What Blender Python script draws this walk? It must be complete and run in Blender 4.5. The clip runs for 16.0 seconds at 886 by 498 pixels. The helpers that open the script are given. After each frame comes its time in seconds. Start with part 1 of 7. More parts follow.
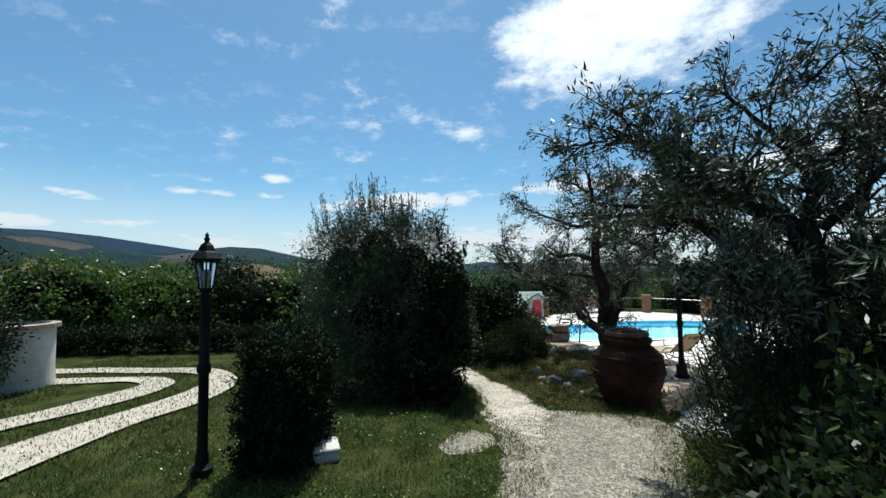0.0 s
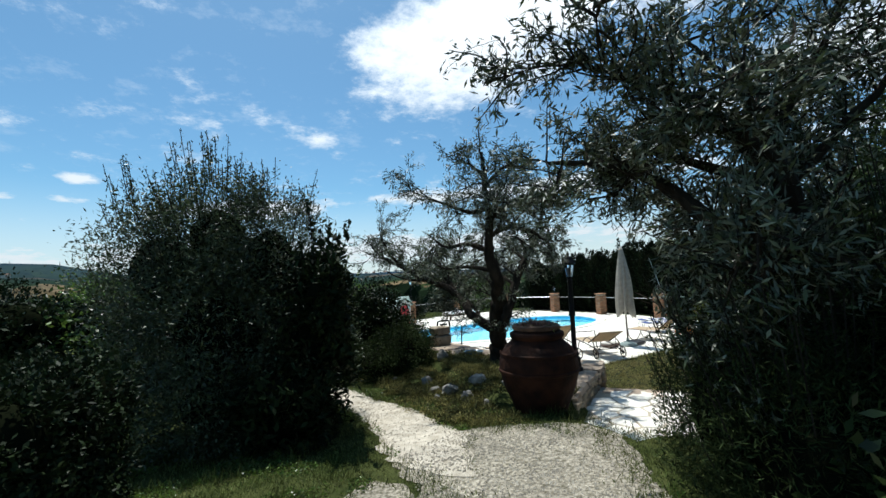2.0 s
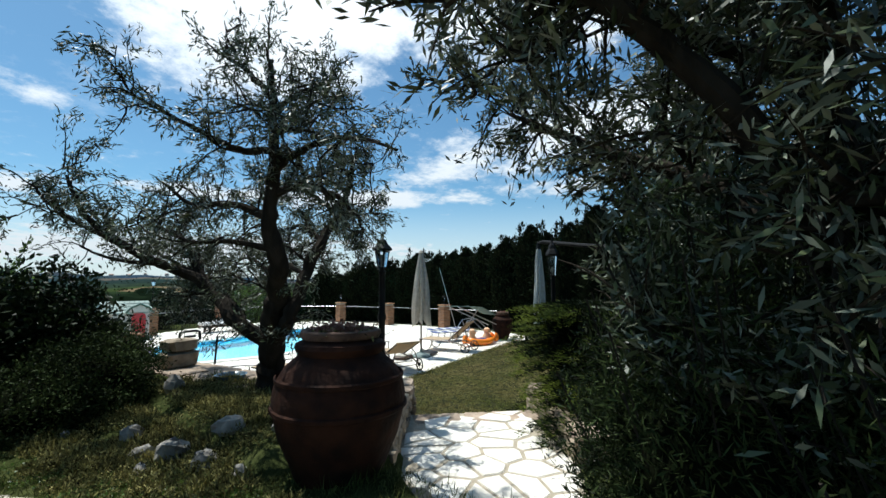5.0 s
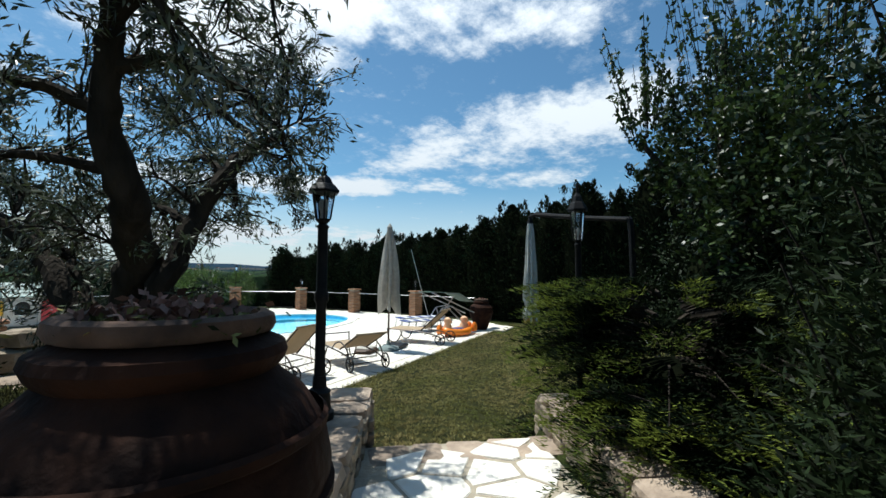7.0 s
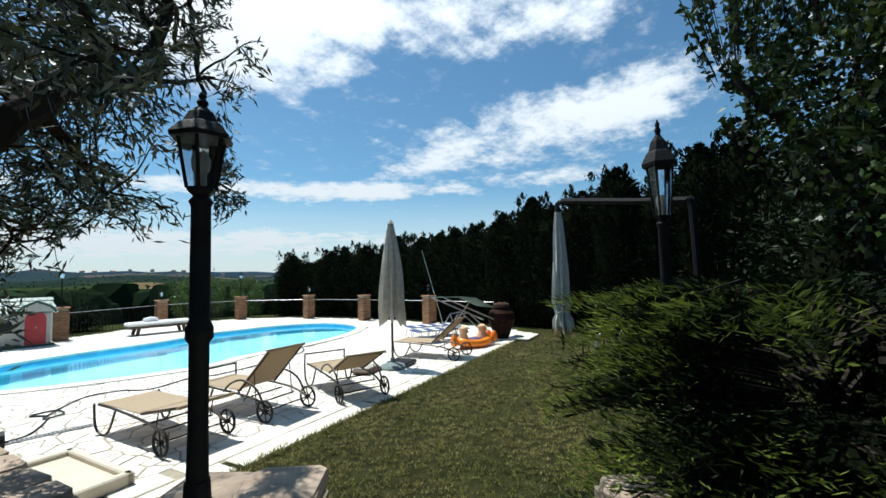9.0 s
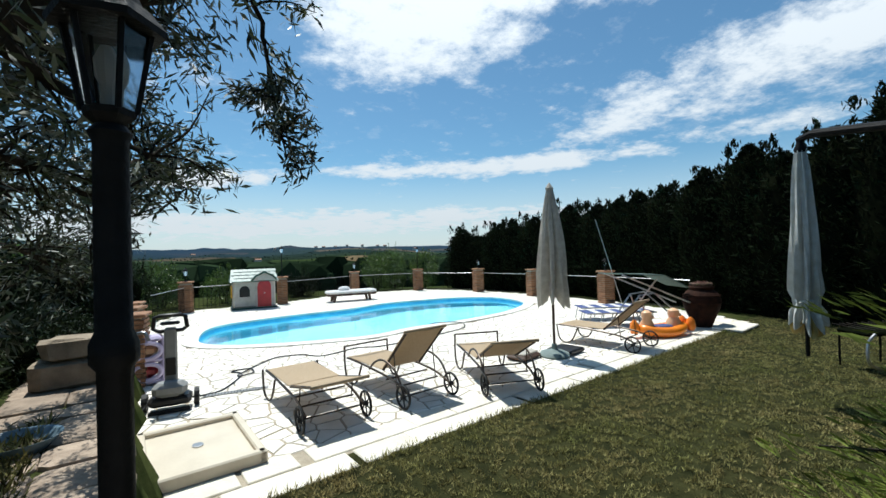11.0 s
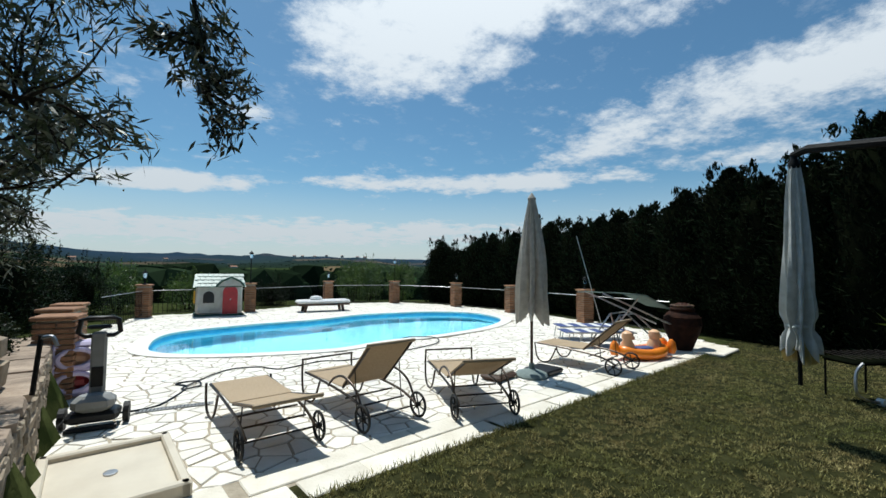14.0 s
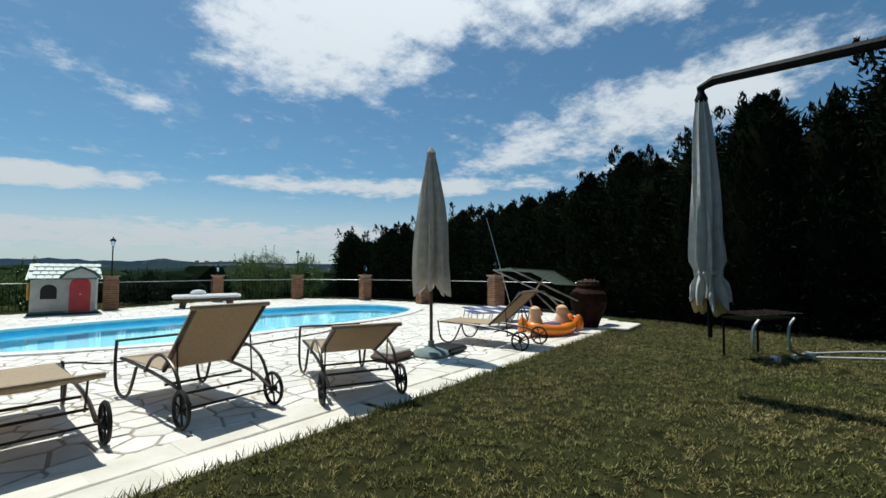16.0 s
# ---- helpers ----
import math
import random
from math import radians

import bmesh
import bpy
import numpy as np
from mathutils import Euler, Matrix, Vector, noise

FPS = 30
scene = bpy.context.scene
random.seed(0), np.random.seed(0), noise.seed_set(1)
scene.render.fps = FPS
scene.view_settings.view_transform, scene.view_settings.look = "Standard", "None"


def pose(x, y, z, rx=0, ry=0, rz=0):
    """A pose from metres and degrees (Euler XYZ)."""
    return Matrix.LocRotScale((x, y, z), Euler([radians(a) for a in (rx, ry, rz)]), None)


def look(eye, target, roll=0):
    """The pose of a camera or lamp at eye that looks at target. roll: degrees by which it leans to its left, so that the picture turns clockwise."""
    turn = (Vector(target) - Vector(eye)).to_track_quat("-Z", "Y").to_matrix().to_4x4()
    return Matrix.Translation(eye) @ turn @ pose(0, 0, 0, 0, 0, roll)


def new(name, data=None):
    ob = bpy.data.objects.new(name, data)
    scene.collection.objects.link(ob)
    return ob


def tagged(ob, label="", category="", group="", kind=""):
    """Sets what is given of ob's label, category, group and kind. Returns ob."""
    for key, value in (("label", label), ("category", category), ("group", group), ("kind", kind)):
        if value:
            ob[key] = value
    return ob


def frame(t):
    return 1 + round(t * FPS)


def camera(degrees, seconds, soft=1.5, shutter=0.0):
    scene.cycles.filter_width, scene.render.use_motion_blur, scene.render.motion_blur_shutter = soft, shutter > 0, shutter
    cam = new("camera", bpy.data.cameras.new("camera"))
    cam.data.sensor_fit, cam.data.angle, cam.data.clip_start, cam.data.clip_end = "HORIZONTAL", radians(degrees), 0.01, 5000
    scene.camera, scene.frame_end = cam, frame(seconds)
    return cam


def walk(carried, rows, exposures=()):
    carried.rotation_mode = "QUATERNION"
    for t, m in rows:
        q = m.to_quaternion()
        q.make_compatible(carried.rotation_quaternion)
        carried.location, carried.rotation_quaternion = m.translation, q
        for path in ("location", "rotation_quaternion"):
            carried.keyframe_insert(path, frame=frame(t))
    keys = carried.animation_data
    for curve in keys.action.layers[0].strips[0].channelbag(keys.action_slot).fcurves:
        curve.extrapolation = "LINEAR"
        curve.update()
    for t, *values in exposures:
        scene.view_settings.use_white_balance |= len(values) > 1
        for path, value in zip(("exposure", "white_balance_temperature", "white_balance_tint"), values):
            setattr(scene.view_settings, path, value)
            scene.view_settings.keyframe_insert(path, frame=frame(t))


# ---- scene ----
cam = camera(93.2, 16.0)
PATH = [
    (0, (0.167, 0.62, 2.305), (0.138, 2.617, 2.426), -0.6),
    (0.5, (0.057, 0.982, 2.252), (0.044, 2.978, 2.373), -1.3),
    (1, (-0.035, 1.303, 2.181), (0.282, 3.272, 2.327), 0.3),
    (1.5, (-0.073, 1.604, 2.156), (0.498, 3.518, 2.259), -0.3),
    (2, (-0.045, 1.909, 2.104), (0.591, 3.799, 2.25), -2.9),
    (2.5, (-0.007, 2.202, 2.007), (0.929, 3.963, 2.151), 0.4),
    (3, (0.014, 2.428, 1.984), (1.117, 4.093, 2.083), 0.8),
    (3.5, (0.164, 2.752, 1.931), (1.31, 4.381, 2.103), -2.2),
    (4, (0.33, 3.053, 1.865), (1.689, 4.509, 2.044), -0.6),
    (4.2, (0.396, 3.2, 1.87), (1.809, 4.6, 2.079), -1.1),
    (6.3, (1.627, 4.414, 1.72), (3.128, 5.733, 1.819), 0.4),
    (6.5, (1.748, 4.561, 1.706), (3.258, 5.868, 1.817), 0.1),
    (7, (2.023, 4.859, 1.651), (3.582, 6.107, 1.775), 0.3),
    (7.5, (2.278, 5.119, 1.717), (3.865, 6.327, 1.853), -0.6),
    (8, (2.616, 5.268, 1.735), (4.107, 6.583, 1.953), 0.2),
    (8.5, (2.955, 5.452, 1.663), (4.526, 6.679, 1.827), 1.3),
    (9, (3.235, 5.639, 1.678), (4.737, 6.954, 1.811), -1.4),
    (9.5, (3.601, 5.825, 1.696), (4.817, 7.4, 1.889), -1.3),
    (9.7, (3.695, 5.891, 1.706), (4.878, 7.494, 1.892), -1.1),
    (11.8, (4.245, 6.279, 1.682), (4.901, 8.168, 1.637), -2.4),
    (12, (4.251, 6.273, 1.684), (4.897, 8.165, 1.637), -2.4),
    (12.5, (4.255, 6.259, 1.694), (4.9, 8.152, 1.658), -1.2),
    (13, (4.253, 6.317, 1.658), (4.928, 8.199, 1.682), -1.5),
    (13.5, (4.308, 6.435, 1.687), (5.198, 8.224, 1.777), 0.8),
    (14, (4.389, 6.554, 1.611), (5.312, 8.326, 1.706), 0.6),
    (14.5, (4.587, 6.719, 1.456), (5.517, 8.483, 1.598), 1.9),
    (15, (4.712, 6.921, 1.311), (5.78, 8.603, 1.49), 0.5),
    (15.5, (4.88, 7.05, 1.205), (5.975, 8.721, 1.304), -0.7),
    (16, (5.215, 7.143, 1.082), (6.455, 8.707, 1.198), -0.1),
]
walk(cam, [(t, look(eye, target, roll)) for t, eye, target, roll in PATH], exposures=[(0.0, 0.27, 6000, 5.0), (4.0, 0.34, 6000, 5.0), (6.5, 0.22, 6000, 5.0), (9.0, 0.24, 6000, 5.0), (12.5, 0.03, 6000, 5.0), (16.0, -0.20, 6000, 5.0)])

# ---- world, sun, sky ----
SUN_AZ, SUN_EL = -6.0, 67.0  # degrees, azimuth from +y towards +x
world = bpy.data.worlds.new("sky")
scene.world = world
world.use_nodes = True
wn, wl = world.node_tree.nodes, world.node_tree.links
wn.clear()


def wmath(op, a, b=None, c=None, clamp=False):
    n = wn.new("ShaderNodeMath")
    n.operation, n.use_clamp = op, clamp
    for i, v in enumerate((a, b, c)):
        if v is None:
            continue
        if isinstance(v, (int, float)):
            n.inputs[i].default_value = v
        else:
            wl.new(v, n.inputs[i])
    return n.outputs[0]


sky = wn.new("ShaderNodeTexSky")
sky.sky_type, sky.sun_disc = "NISHITA", False
sky.sun_elevation, sky.sun_rotation = radians(SUN_EL), radians(SUN_AZ)
sky.altitude, sky.air_density, sky.dust_density, sky.ozone_density = 300, 1.0, 0.9, 0.7
coord = wn.new("ShaderNodeTexCoord")
sep = wn.new("ShaderNodeSeparateXYZ")
wl.new(coord.outputs["Generated"], sep.inputs[0])
sx_, sy_, sz_ = sep.outputs
azim = wmath("MULTIPLY", wmath("ARCTAN2", sx_, sy_), 57.2958)
elev = wmath("MULTIPLY", wmath("ARCSINE", sz_), 57.2958)
flat = wmath("ADD", wmath("MAXIMUM", sz_, 0.0), 0.16)
comb = wn.new("ShaderNodeCombineXYZ")
wl.new(wmath("DIVIDE", sx_, flat), comb.inputs[0])
wl.new(wmath("DIVIDE", sy_, flat), comb.inputs[1])


def wnoise(scale, detail, rough, off):
    m = wn.new("ShaderNodeMapping")
    m.inputs["Location"].default_value = (off, off * 0.7, 0)
    wl.new(comb.outputs[0], m.inputs[0])
    n = wn.new("ShaderNodeTexNoise")
    n.inputs["Scale"].default_value, n.inputs["Detail"].default_value, n.inputs["Roughness"].default_value = scale, detail, rough
    wl.new(m.outputs[0], n.inputs["Vector"])
    return n.outputs["Fac"]


# cloud banks: azimuth, elevation, half width, half height, slope, density
BANKS = [
    (25, 30.5, 22, 9.0, 0.18, 1.0), (56, 32, 26, 5.0, 0.02, 0.5), (66, 19.5, 24, 5.5, 0.13, 0.75), (50, 16.5, 12, 3.0, 0.25, 0.75),
    (-6, 9.9, 13, 1.6, 0.09, 0.9), (33, 11.6, 30, 1.5, 0.02, 0.85), (60, 12.8, 14, 1.6, 0.05, 0.6), (4, 4.4, 60, 2.6, 0.02, 0.9),
    (3, 18.6, 4.5, 1.3, 0.25, 0.42), (-12, 15.6, 5, 1.3, 0.1, 0.32), (-22.5, 12.2, 2.4, 0.8, 0, 0.9), (-23.5, 10.1, 2.6, 0.6, -0.05, 0.8),
]
BANKS2 = [(-29, 10.1, 2.6, 0.6, -0.05, 0.8), (-33, 10.0, 2.4, 0.6, 0, 0.6), (-43, 8.8, 4, 0.6, -0.1, 0.6), (-38, 6.0, 7, 0.7, 0, 0.6), (-47, 5.6, 4, 1.0, 0, 0.9), (-2, 10.8, 3.5, 0.8, 0, 0.8)]
cover = None
for a, e, ra, re_, k, dens in BANKS + BANKS2:
    da = wmath("SUBTRACT", azim, a)
    de = wmath("SUBTRACT", wmath("SUBTRACT", elev, e), wmath("MULTIPLY", da, k))
    q = wmath("ADD", wmath("POWER", wmath("ABSOLUTE", wmath("DIVIDE", da, ra)), 2.0), wmath("POWER", wmath("ABSOLUTE", wmath("DIVIDE", de, re_)), 2.0))
    m_ = wmath("MULTIPLY", wmath("SUBTRACT", 1.0, q, clamp=True), dens)
    cover = m_ if cover is None else wmath("MAXIMUM", cover, m_)
puff = wmath("ADD", wmath("MULTIPLY", wnoise(2.4, 9, 0.62, 3.1), 0.55), wmath("MULTIPLY", wnoise(7.5, 9, 0.68, 8.4), 0.45))
amount = wmath("ADD", wmath("MULTIPLY", cover, 0.95), wmath("MULTIPLY", wmath("SUBTRACT", puff, 0.5), 3.4))
ramp = wn.new("ShaderNodeMapRange")
ramp.interpolation_type = "SMOOTHSTEP"
ramp.inputs["From Min"].default_value, ramp.inputs["From Max"].default_value = 0.10, 0.80
wl.new(amount, ramp.inputs["Value"])
lit = wn.new("ShaderNodeMapRange")
lit.inputs["From Min"].default_value, lit.inputs["From Max"].default_value = 4, 34
lit.inputs["To Min"].default_value, lit.inputs["To Max"].default_value = 7.5, 11.0
wl.new(elev, lit.inputs["Value"])
cloud = wn.new("ShaderNodeVectorMath")
cloud.operation = "SCALE"
cloud.inputs[0].default_value = (0.98, 0.99, 1.0)
wl.new(lit.outputs[0], cloud.inputs["Scale"])
mix = wn.new("ShaderNodeMix")
mix.data_type = "RGBA"
haze = wn.new("ShaderNodeMapRange")
haze.interpolation_type = "SMOOTHSTEP"
haze.inputs["From Min"].default_value, haze.inputs["From Max"].default_value = 13, 0
haze.inputs["To Min"].default_value, haze.inputs["To Max"].default_value = 0.0, 0.72
wl.new(elev, haze.inputs["Value"])
veil = wmath("MULTIPLY", wmath("MAXIMUM", wmath("SUBTRACT", wnoise(5.5, 8, 0.7, 21.0), 0.55), 0.0), 1.0)
wl.new(wmath("MAXIMUM", wmath("MAXIMUM", wmath("MULTIPLY", ramp.outputs[0], 0.94), haze.outputs[0]), wmath("MINIMUM", veil, 0.3)), mix.inputs["Factor"])
tone = wn.new("ShaderNodeVectorMath")
tone.operation = "MULTIPLY"
tone.inputs[1].default_value = (0.72, 1.0, 1.05)
wl.new(sky.outputs[0], tone.inputs[0])
wl.new(tone.outputs[0], mix.inputs["A"])
wl.new(cloud.outputs[0], mix.inputs["B"])
bg = wn.new("ShaderNodeBackground")
bg.inputs["Strength"].default_value = 0.092
wl.new(mix.outputs["Result"], bg.inputs["Color"])
wl.new(bg.outputs[0], wn.new("ShaderNodeOutputWorld").inputs[0])

sun = new("sun", bpy.data.lights.new("sun", "SUN"))
sun.data.energy, sun.data.angle, sun.data.color = 5.0, radians(0.53), (1.0, 0.95, 0.87)
ca, ce = radians(SUN_AZ), radians(SUN_EL)
SUN_DIR = Vector((math.sin(ca) * math.cos(ce), math.cos(ca) * math.cos(ce), math.sin(ce)))
sun.matrix_world = Matrix.Translation((0, 0, 30)) @ SUN_DIR.to_track_quat("Z", "Y").to_matrix().to_4x4()

# ---- materials ----
MATS = {}


def mat(name, c1, c2=None, rough=0.7, scale=8.0, metal=0.0, bump=0.0, bump_scale=None, detail=6, rand=0.0, island=0.0, spec=0.5, trans=0.0, big=0.0, big_scale=0.8, stretch=None):
    """Procedural surface: two colours mixed by noise at two scales, varied by object or by island."""
    m = bpy.data.materials.new(name)
    m.use_nodes = True
    nt = m.node_tree
    b = nt.nodes["Principled BSDF"]
    b.inputs["Roughness"].default_value, b.inputs["Metallic"].default_value = rough, metal
    b.inputs["Specular IOR Level"].default_value = spec
    c2 = c2 or tuple(v * 0.75 for v in c1)
    tc = nt.nodes.new("ShaderNodeTexCoord")
    geo = nt.nodes.new("ShaderNodeNewGeometry")
    src = geo.outputs["Position"] if (rand or big) else tc.outputs["Object"]
    if stretch:
        mp = nt.nodes.new("ShaderNodeMapping")
        mp.inputs["Scale"].default_value = stretch
        nt.links.new(src, mp.inputs[0])
        src = mp.outputs[0]
    n1 = nt.nodes.new("ShaderNodeTexNoise")
    n1.inputs["Scale"].default_value, n1.inputs["Detail"].default_value = scale, detail
    nt.links.new(src, n1.inputs["Vector"])
    cr = nt.nodes.new("ShaderNodeValToRGB")
    cr.color_ramp.elements[0].position, cr.color_ramp.elements[1].position = 0.32, 0.68
    cr.color_ramp.elements[0].color, cr.color_ramp.elements[1].color = (*c2, 1), (*c1, 1)
    nt.links.new(n1.outputs["Fac"], cr.inputs[0])
    col = cr.outputs[0]

    def value_by(fac, amount, col):
        mr = nt.nodes.new("ShaderNodeMapRange")
        mr.inputs["To Min"].default_value, mr.inputs["To Max"].default_value = 1 - amount, 1 + amount
        nt.links.new(fac, mr.inputs["Value"])
        h = nt.nodes.new("ShaderNodeHueSaturation")
        nt.links.new(mr.outputs[0], h.inputs["Value"])
        nt.links.new(col, h.inputs["Color"])
        return h.outputs[0]

    if rand:
        oi = nt.nodes.new("ShaderNodeObjectInfo")
        col = value_by(oi.outputs["Random"], rand, col)
    if island:
        col = value_by(geo.outputs["Random Per Island"], island, col)
    if big:
        n2 = nt.nodes.new("ShaderNodeTexNoise")
        n2.inputs["Scale"].default_value, n2.inputs["Detail"].default_value = big_scale, 4
        nt.links.new(geo.outputs["Position"], n2.inputs["Vector"])
        col = value_by(n2.outputs["Fac"], big, col)
    nt.links.new(col, b.inputs["Base Color"])
    if trans:
        tr = nt.nodes.new("ShaderNodeBsdfTranslucent")
        nt.links.new(col, tr.inputs["Color"])
        ms = nt.nodes.new("ShaderNodeMixShader")
        ms.inputs[0].default_value = trans
        nt.links.new(b.outputs[0], ms.inputs[1])
        nt.links.new(tr.outputs[0], ms.inputs[2])
        nt.links.new(ms.outputs[0], nt.nodes["Material Output"].inputs["Surface"])
    if bump:
        n3 = nt.nodes.new("ShaderNodeTexNoise")
        n3.inputs["Scale"].default_value, n3.inputs["Detail"].default_value = bump_scale or scale * 4, 5
        nt.links.new(src, n3.inputs["Vector"])
        bp = nt.nodes.new("ShaderNodeBump")
        bp.inputs["Strength"].default_value, bp.inputs["Distance"].default_value = bump, 0.02
        nt.links.new(n3.outputs["Fac"], bp.inputs["Height"])
        nt.links.new(bp.outputs[0], b.inputs["Normal"])
    MATS[name] = m
    return m


M_GROUND = mat("dry grassy soil", (0.10, 0.115, 0.035), (0.055, 0.07, 0.02), 0.95, 2.5, bump=0.6, bump_scale=18, big=0.3, big_scale=0.6)
# turf darkened so the gaps between blades already hold their shade
M_LAWN = mat("mown lawn turf with gap shade", (0.042, 0.042, 0.015), (0.012, 0.014, 0.005), 0.95, 5.0, bump=0.7, bump_scale=40, big=0.3, big_scale=0.9, spec=0.05)
M_BLADE = mat("grass blades", (0.14, 0.155, 0.045), (0.32, 0.265, 0.115), 0.6, 0.9, island=0.85, trans=0.25, big=0.45, big_scale=1.3, spec=0.1)
M_BLADE2 = mat("tufted grass", (0.07, 0.10, 0.024), (0.12, 0.12, 0.04), 0.6, 1.2, island=0.8, trans=0.25, big=0.3, spec=0.1)
M_GRAVEL = mat("pale limestone gravel", (0.56, 0.50, 0.41), (0.36, 0.315, 0.245), 0.95, 9, bump=1.0, bump_scale=60, big=0.3, big_scale=2.2)
M_ROUGH = mat("coarse grey gravel", (0.47, 0.42, 0.34), (0.10, 0.09, 0.06), 0.95, 34, bump=1.0, bump_scale=70, big=0.45, big_scale=1.7, spec=0.1)
M_DRIVE = mat("white gravel drive", (0.52, 0.46, 0.37), (0.36, 0.32, 0.25), 0.95, 10, bump=0.8, bump_scale=50, big=0.15)
M_PEBBLE = mat("gravel stones", (0.48, 0.43, 0.35), (0.28, 0.25, 0.2), 0.9, 6, island=0.4)
M_GROUT = mat("sandy paving joint", (0.42, 0.36, 0.27), (0.31, 0.265, 0.195), 0.95, 12, bump=0.5)
M_FLAG = mat("white travertine flagstone", (0.80, 0.76, 0.68), (0.68, 0.63, 0.54), 0.75, 5, bump=0.35, bump_scale=22, rand=0.10, island=0.10)
M_SLAB = mat("cream edging slab", (0.78, 0.73, 0.62), (0.66, 0.60, 0.49), 0.75, 4, bump=0.35, bump_scale=30, rand=0.08)
M_COPING = mat("pool coping", (0.80, 0.78, 0.72), (0.72, 0.69, 0.62), 0.6, 5, bump=0.15, bump_scale=20)
M_LINER = mat("blue pool liner", (0.30, 0.72, 0.86), (0.26, 0.68, 0.84), 0.5, 3, big=0.08)
M_LINERB = mat("patterned liner band", (0.10, 0.38, 0.62), (0.20, 0.52, 0.72), 0.5, 6, big=0.1)
M_STONE = mat("brown field stone", (0.36, 0.29, 0.21), (0.20, 0.16, 0.115), 0.9, 7, bump=0.9, bump_scale=25, rand=0.28, island=0.28, spec=0.15)
M_STONETOP = mat("pinkish wall cap stone", (0.42, 0.33, 0.25), (0.26, 0.20, 0.15), 0.88, 6, bump=0.7, bump_scale=22, rand=0.22, spec=0.15)
M_ROCK = mat("pale limestone rock", (0.40, 0.37, 0.32), (0.10, 0.09, 0.075), 0.9, 5, bump=1.0, bump_scale=16, big=0.1)
M_BRICK = mat("orange brick", (0.36, 0.19, 0.10), (0.25, 0.125, 0.065), 0.9, 9, bump=0.5, bump_scale=40, rand=0.25, island=0.25)
M_MORTAR = mat("brick mortar", (0.40, 0.36, 0.30), (0.28, 0.25, 0.20), 0.95, 12, bump=0.4)
# far darker than clay: the jars' standing shade is in the base colour
M_TERRA = mat("weathered terracotta with painted shade", (0.050, 0.020, 0.011), (0.016, 0.009, 0.007), 0.85, 6, bump=0.6, bump_scale=18, big=0.25, big_scale=3, spec=0.12)
# rim clay in a paler tone than the body
M_TERRALIP = mat("paler terracotta rim", (0.15, 0.085, 0.055), (0.04, 0.022, 0.015), 0.9, 9, bump=0.5, bump_scale=24)
M_IRON = mat("black cast iron", (0.012, 0.012, 0.012), (0.007, 0.007, 0.007), 0.55, 14, bump=0.2, spec=0.12)
M_BRONZE = mat("dark bronze steel tube", (0.07, 0.05, 0.035), (0.035, 0.026, 0.02), 0.4, 12, metal=0.6)
M_RUBBER = mat("black plastic wheel", (0.015, 0.015, 0.015), (0.01, 0.01, 0.01), 0.6, 10, spec=0.3)
M_SLING = mat("beige sling fabric", (0.54, 0.41, 0.26), (0.45, 0.33, 0.20), 0.7, 60, bump=0.3, bump_scale=240, trans=0.22)
M_CANVAS = mat("cream umbrella canvas", (0.66, 0.62, 0.54), (0.52, 0.48, 0.41), 0.9, 12, bump=0.25, bump_scale=80, trans=0.30)
M_CANVAS2 = mat("white umbrella canvas", (0.66, 0.67, 0.64), (0.52, 0.52, 0.47), 0.9, 10, bump=0.25, bump_scale=80, trans=0.25)
M_OCHRE = mat("mildewed ochre canvas lining", (0.50, 0.36, 0.10), (0.38, 0.30, 0.14), 0.9, 9, trans=0.2)
M_BARK = mat("grey olive bark", (0.045, 0.038, 0.03), (0.018, 0.015, 0.012), 0.95, 9, bump=1.0, bump_scale=30, stretch=(1, 1, 0.3), spec=0.05)
M_OLIVE = mat("olive leaves", (0.085, 0.105, 0.05), (0.03, 0.04, 0.018), 0.45, 2.5, island=0.75, trans=0.12, big=0.3, spec=0.3)
M_OLIVE2 = mat("silvery olive leaves", (0.19, 0.21, 0.155), (0.07, 0.085, 0.055), 0.5, 2.5, island=0.5, trans=0.05, big=0.2, spec=0.3)
M_DARKLEAF = mat("dark glossy leaves", (0.018, 0.029, 0.010), (0.009, 0.015, 0.006), 0.5, 3, island=0.6, trans=0.08, big=0.3, spec=0.07)
M_FRUIT = mat("fruit tree leaves", (0.05, 0.078, 0.018), (0.016, 0.028, 0.008), 0.4, 3, island=0.6, trans=0.22, big=0.35, spec=0.3)
M_LAUREL = mat("bright laurel leaves", (0.11, 0.17, 0.03), (0.05, 0.09, 0.02), 0.35, 2, island=0.5, trans=0.3, big=0.3, spec=0.3)
M_ROSEMARY = mat("rosemary needles", (0.042, 0.060, 0.020), (0.014, 0.021, 0.008), 0.6, 3, island=0.7, trans=0.20, big=0.35, spec=0.04)
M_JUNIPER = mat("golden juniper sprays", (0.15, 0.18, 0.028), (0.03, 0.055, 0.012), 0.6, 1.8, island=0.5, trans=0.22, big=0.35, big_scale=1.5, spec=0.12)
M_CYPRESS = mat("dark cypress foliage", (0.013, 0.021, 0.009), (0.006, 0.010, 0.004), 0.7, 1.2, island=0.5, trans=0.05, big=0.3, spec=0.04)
# near black: the shade inside bushes put into colour; also soil and tray
M_CORE = mat("near-black inner shade, soil and tray", (0.008, 0.010, 0.005), (0.004, 0.005, 0.003), 1.0, 3, spec=0.0)
M_HERB = mat("dry ground-cover herbs", (0.25, 0.22, 0.08), (0.07, 0.075, 0.025), 0.7, 5, island=0.9, trans=0.2, big=0.3, spec=0.1)
M_WHITEWALL = mat("whitewashed masonry", (0.60, 0.58, 0.52), (0.46, 0.44, 0.39), 0.9, 5, bump=0.4)
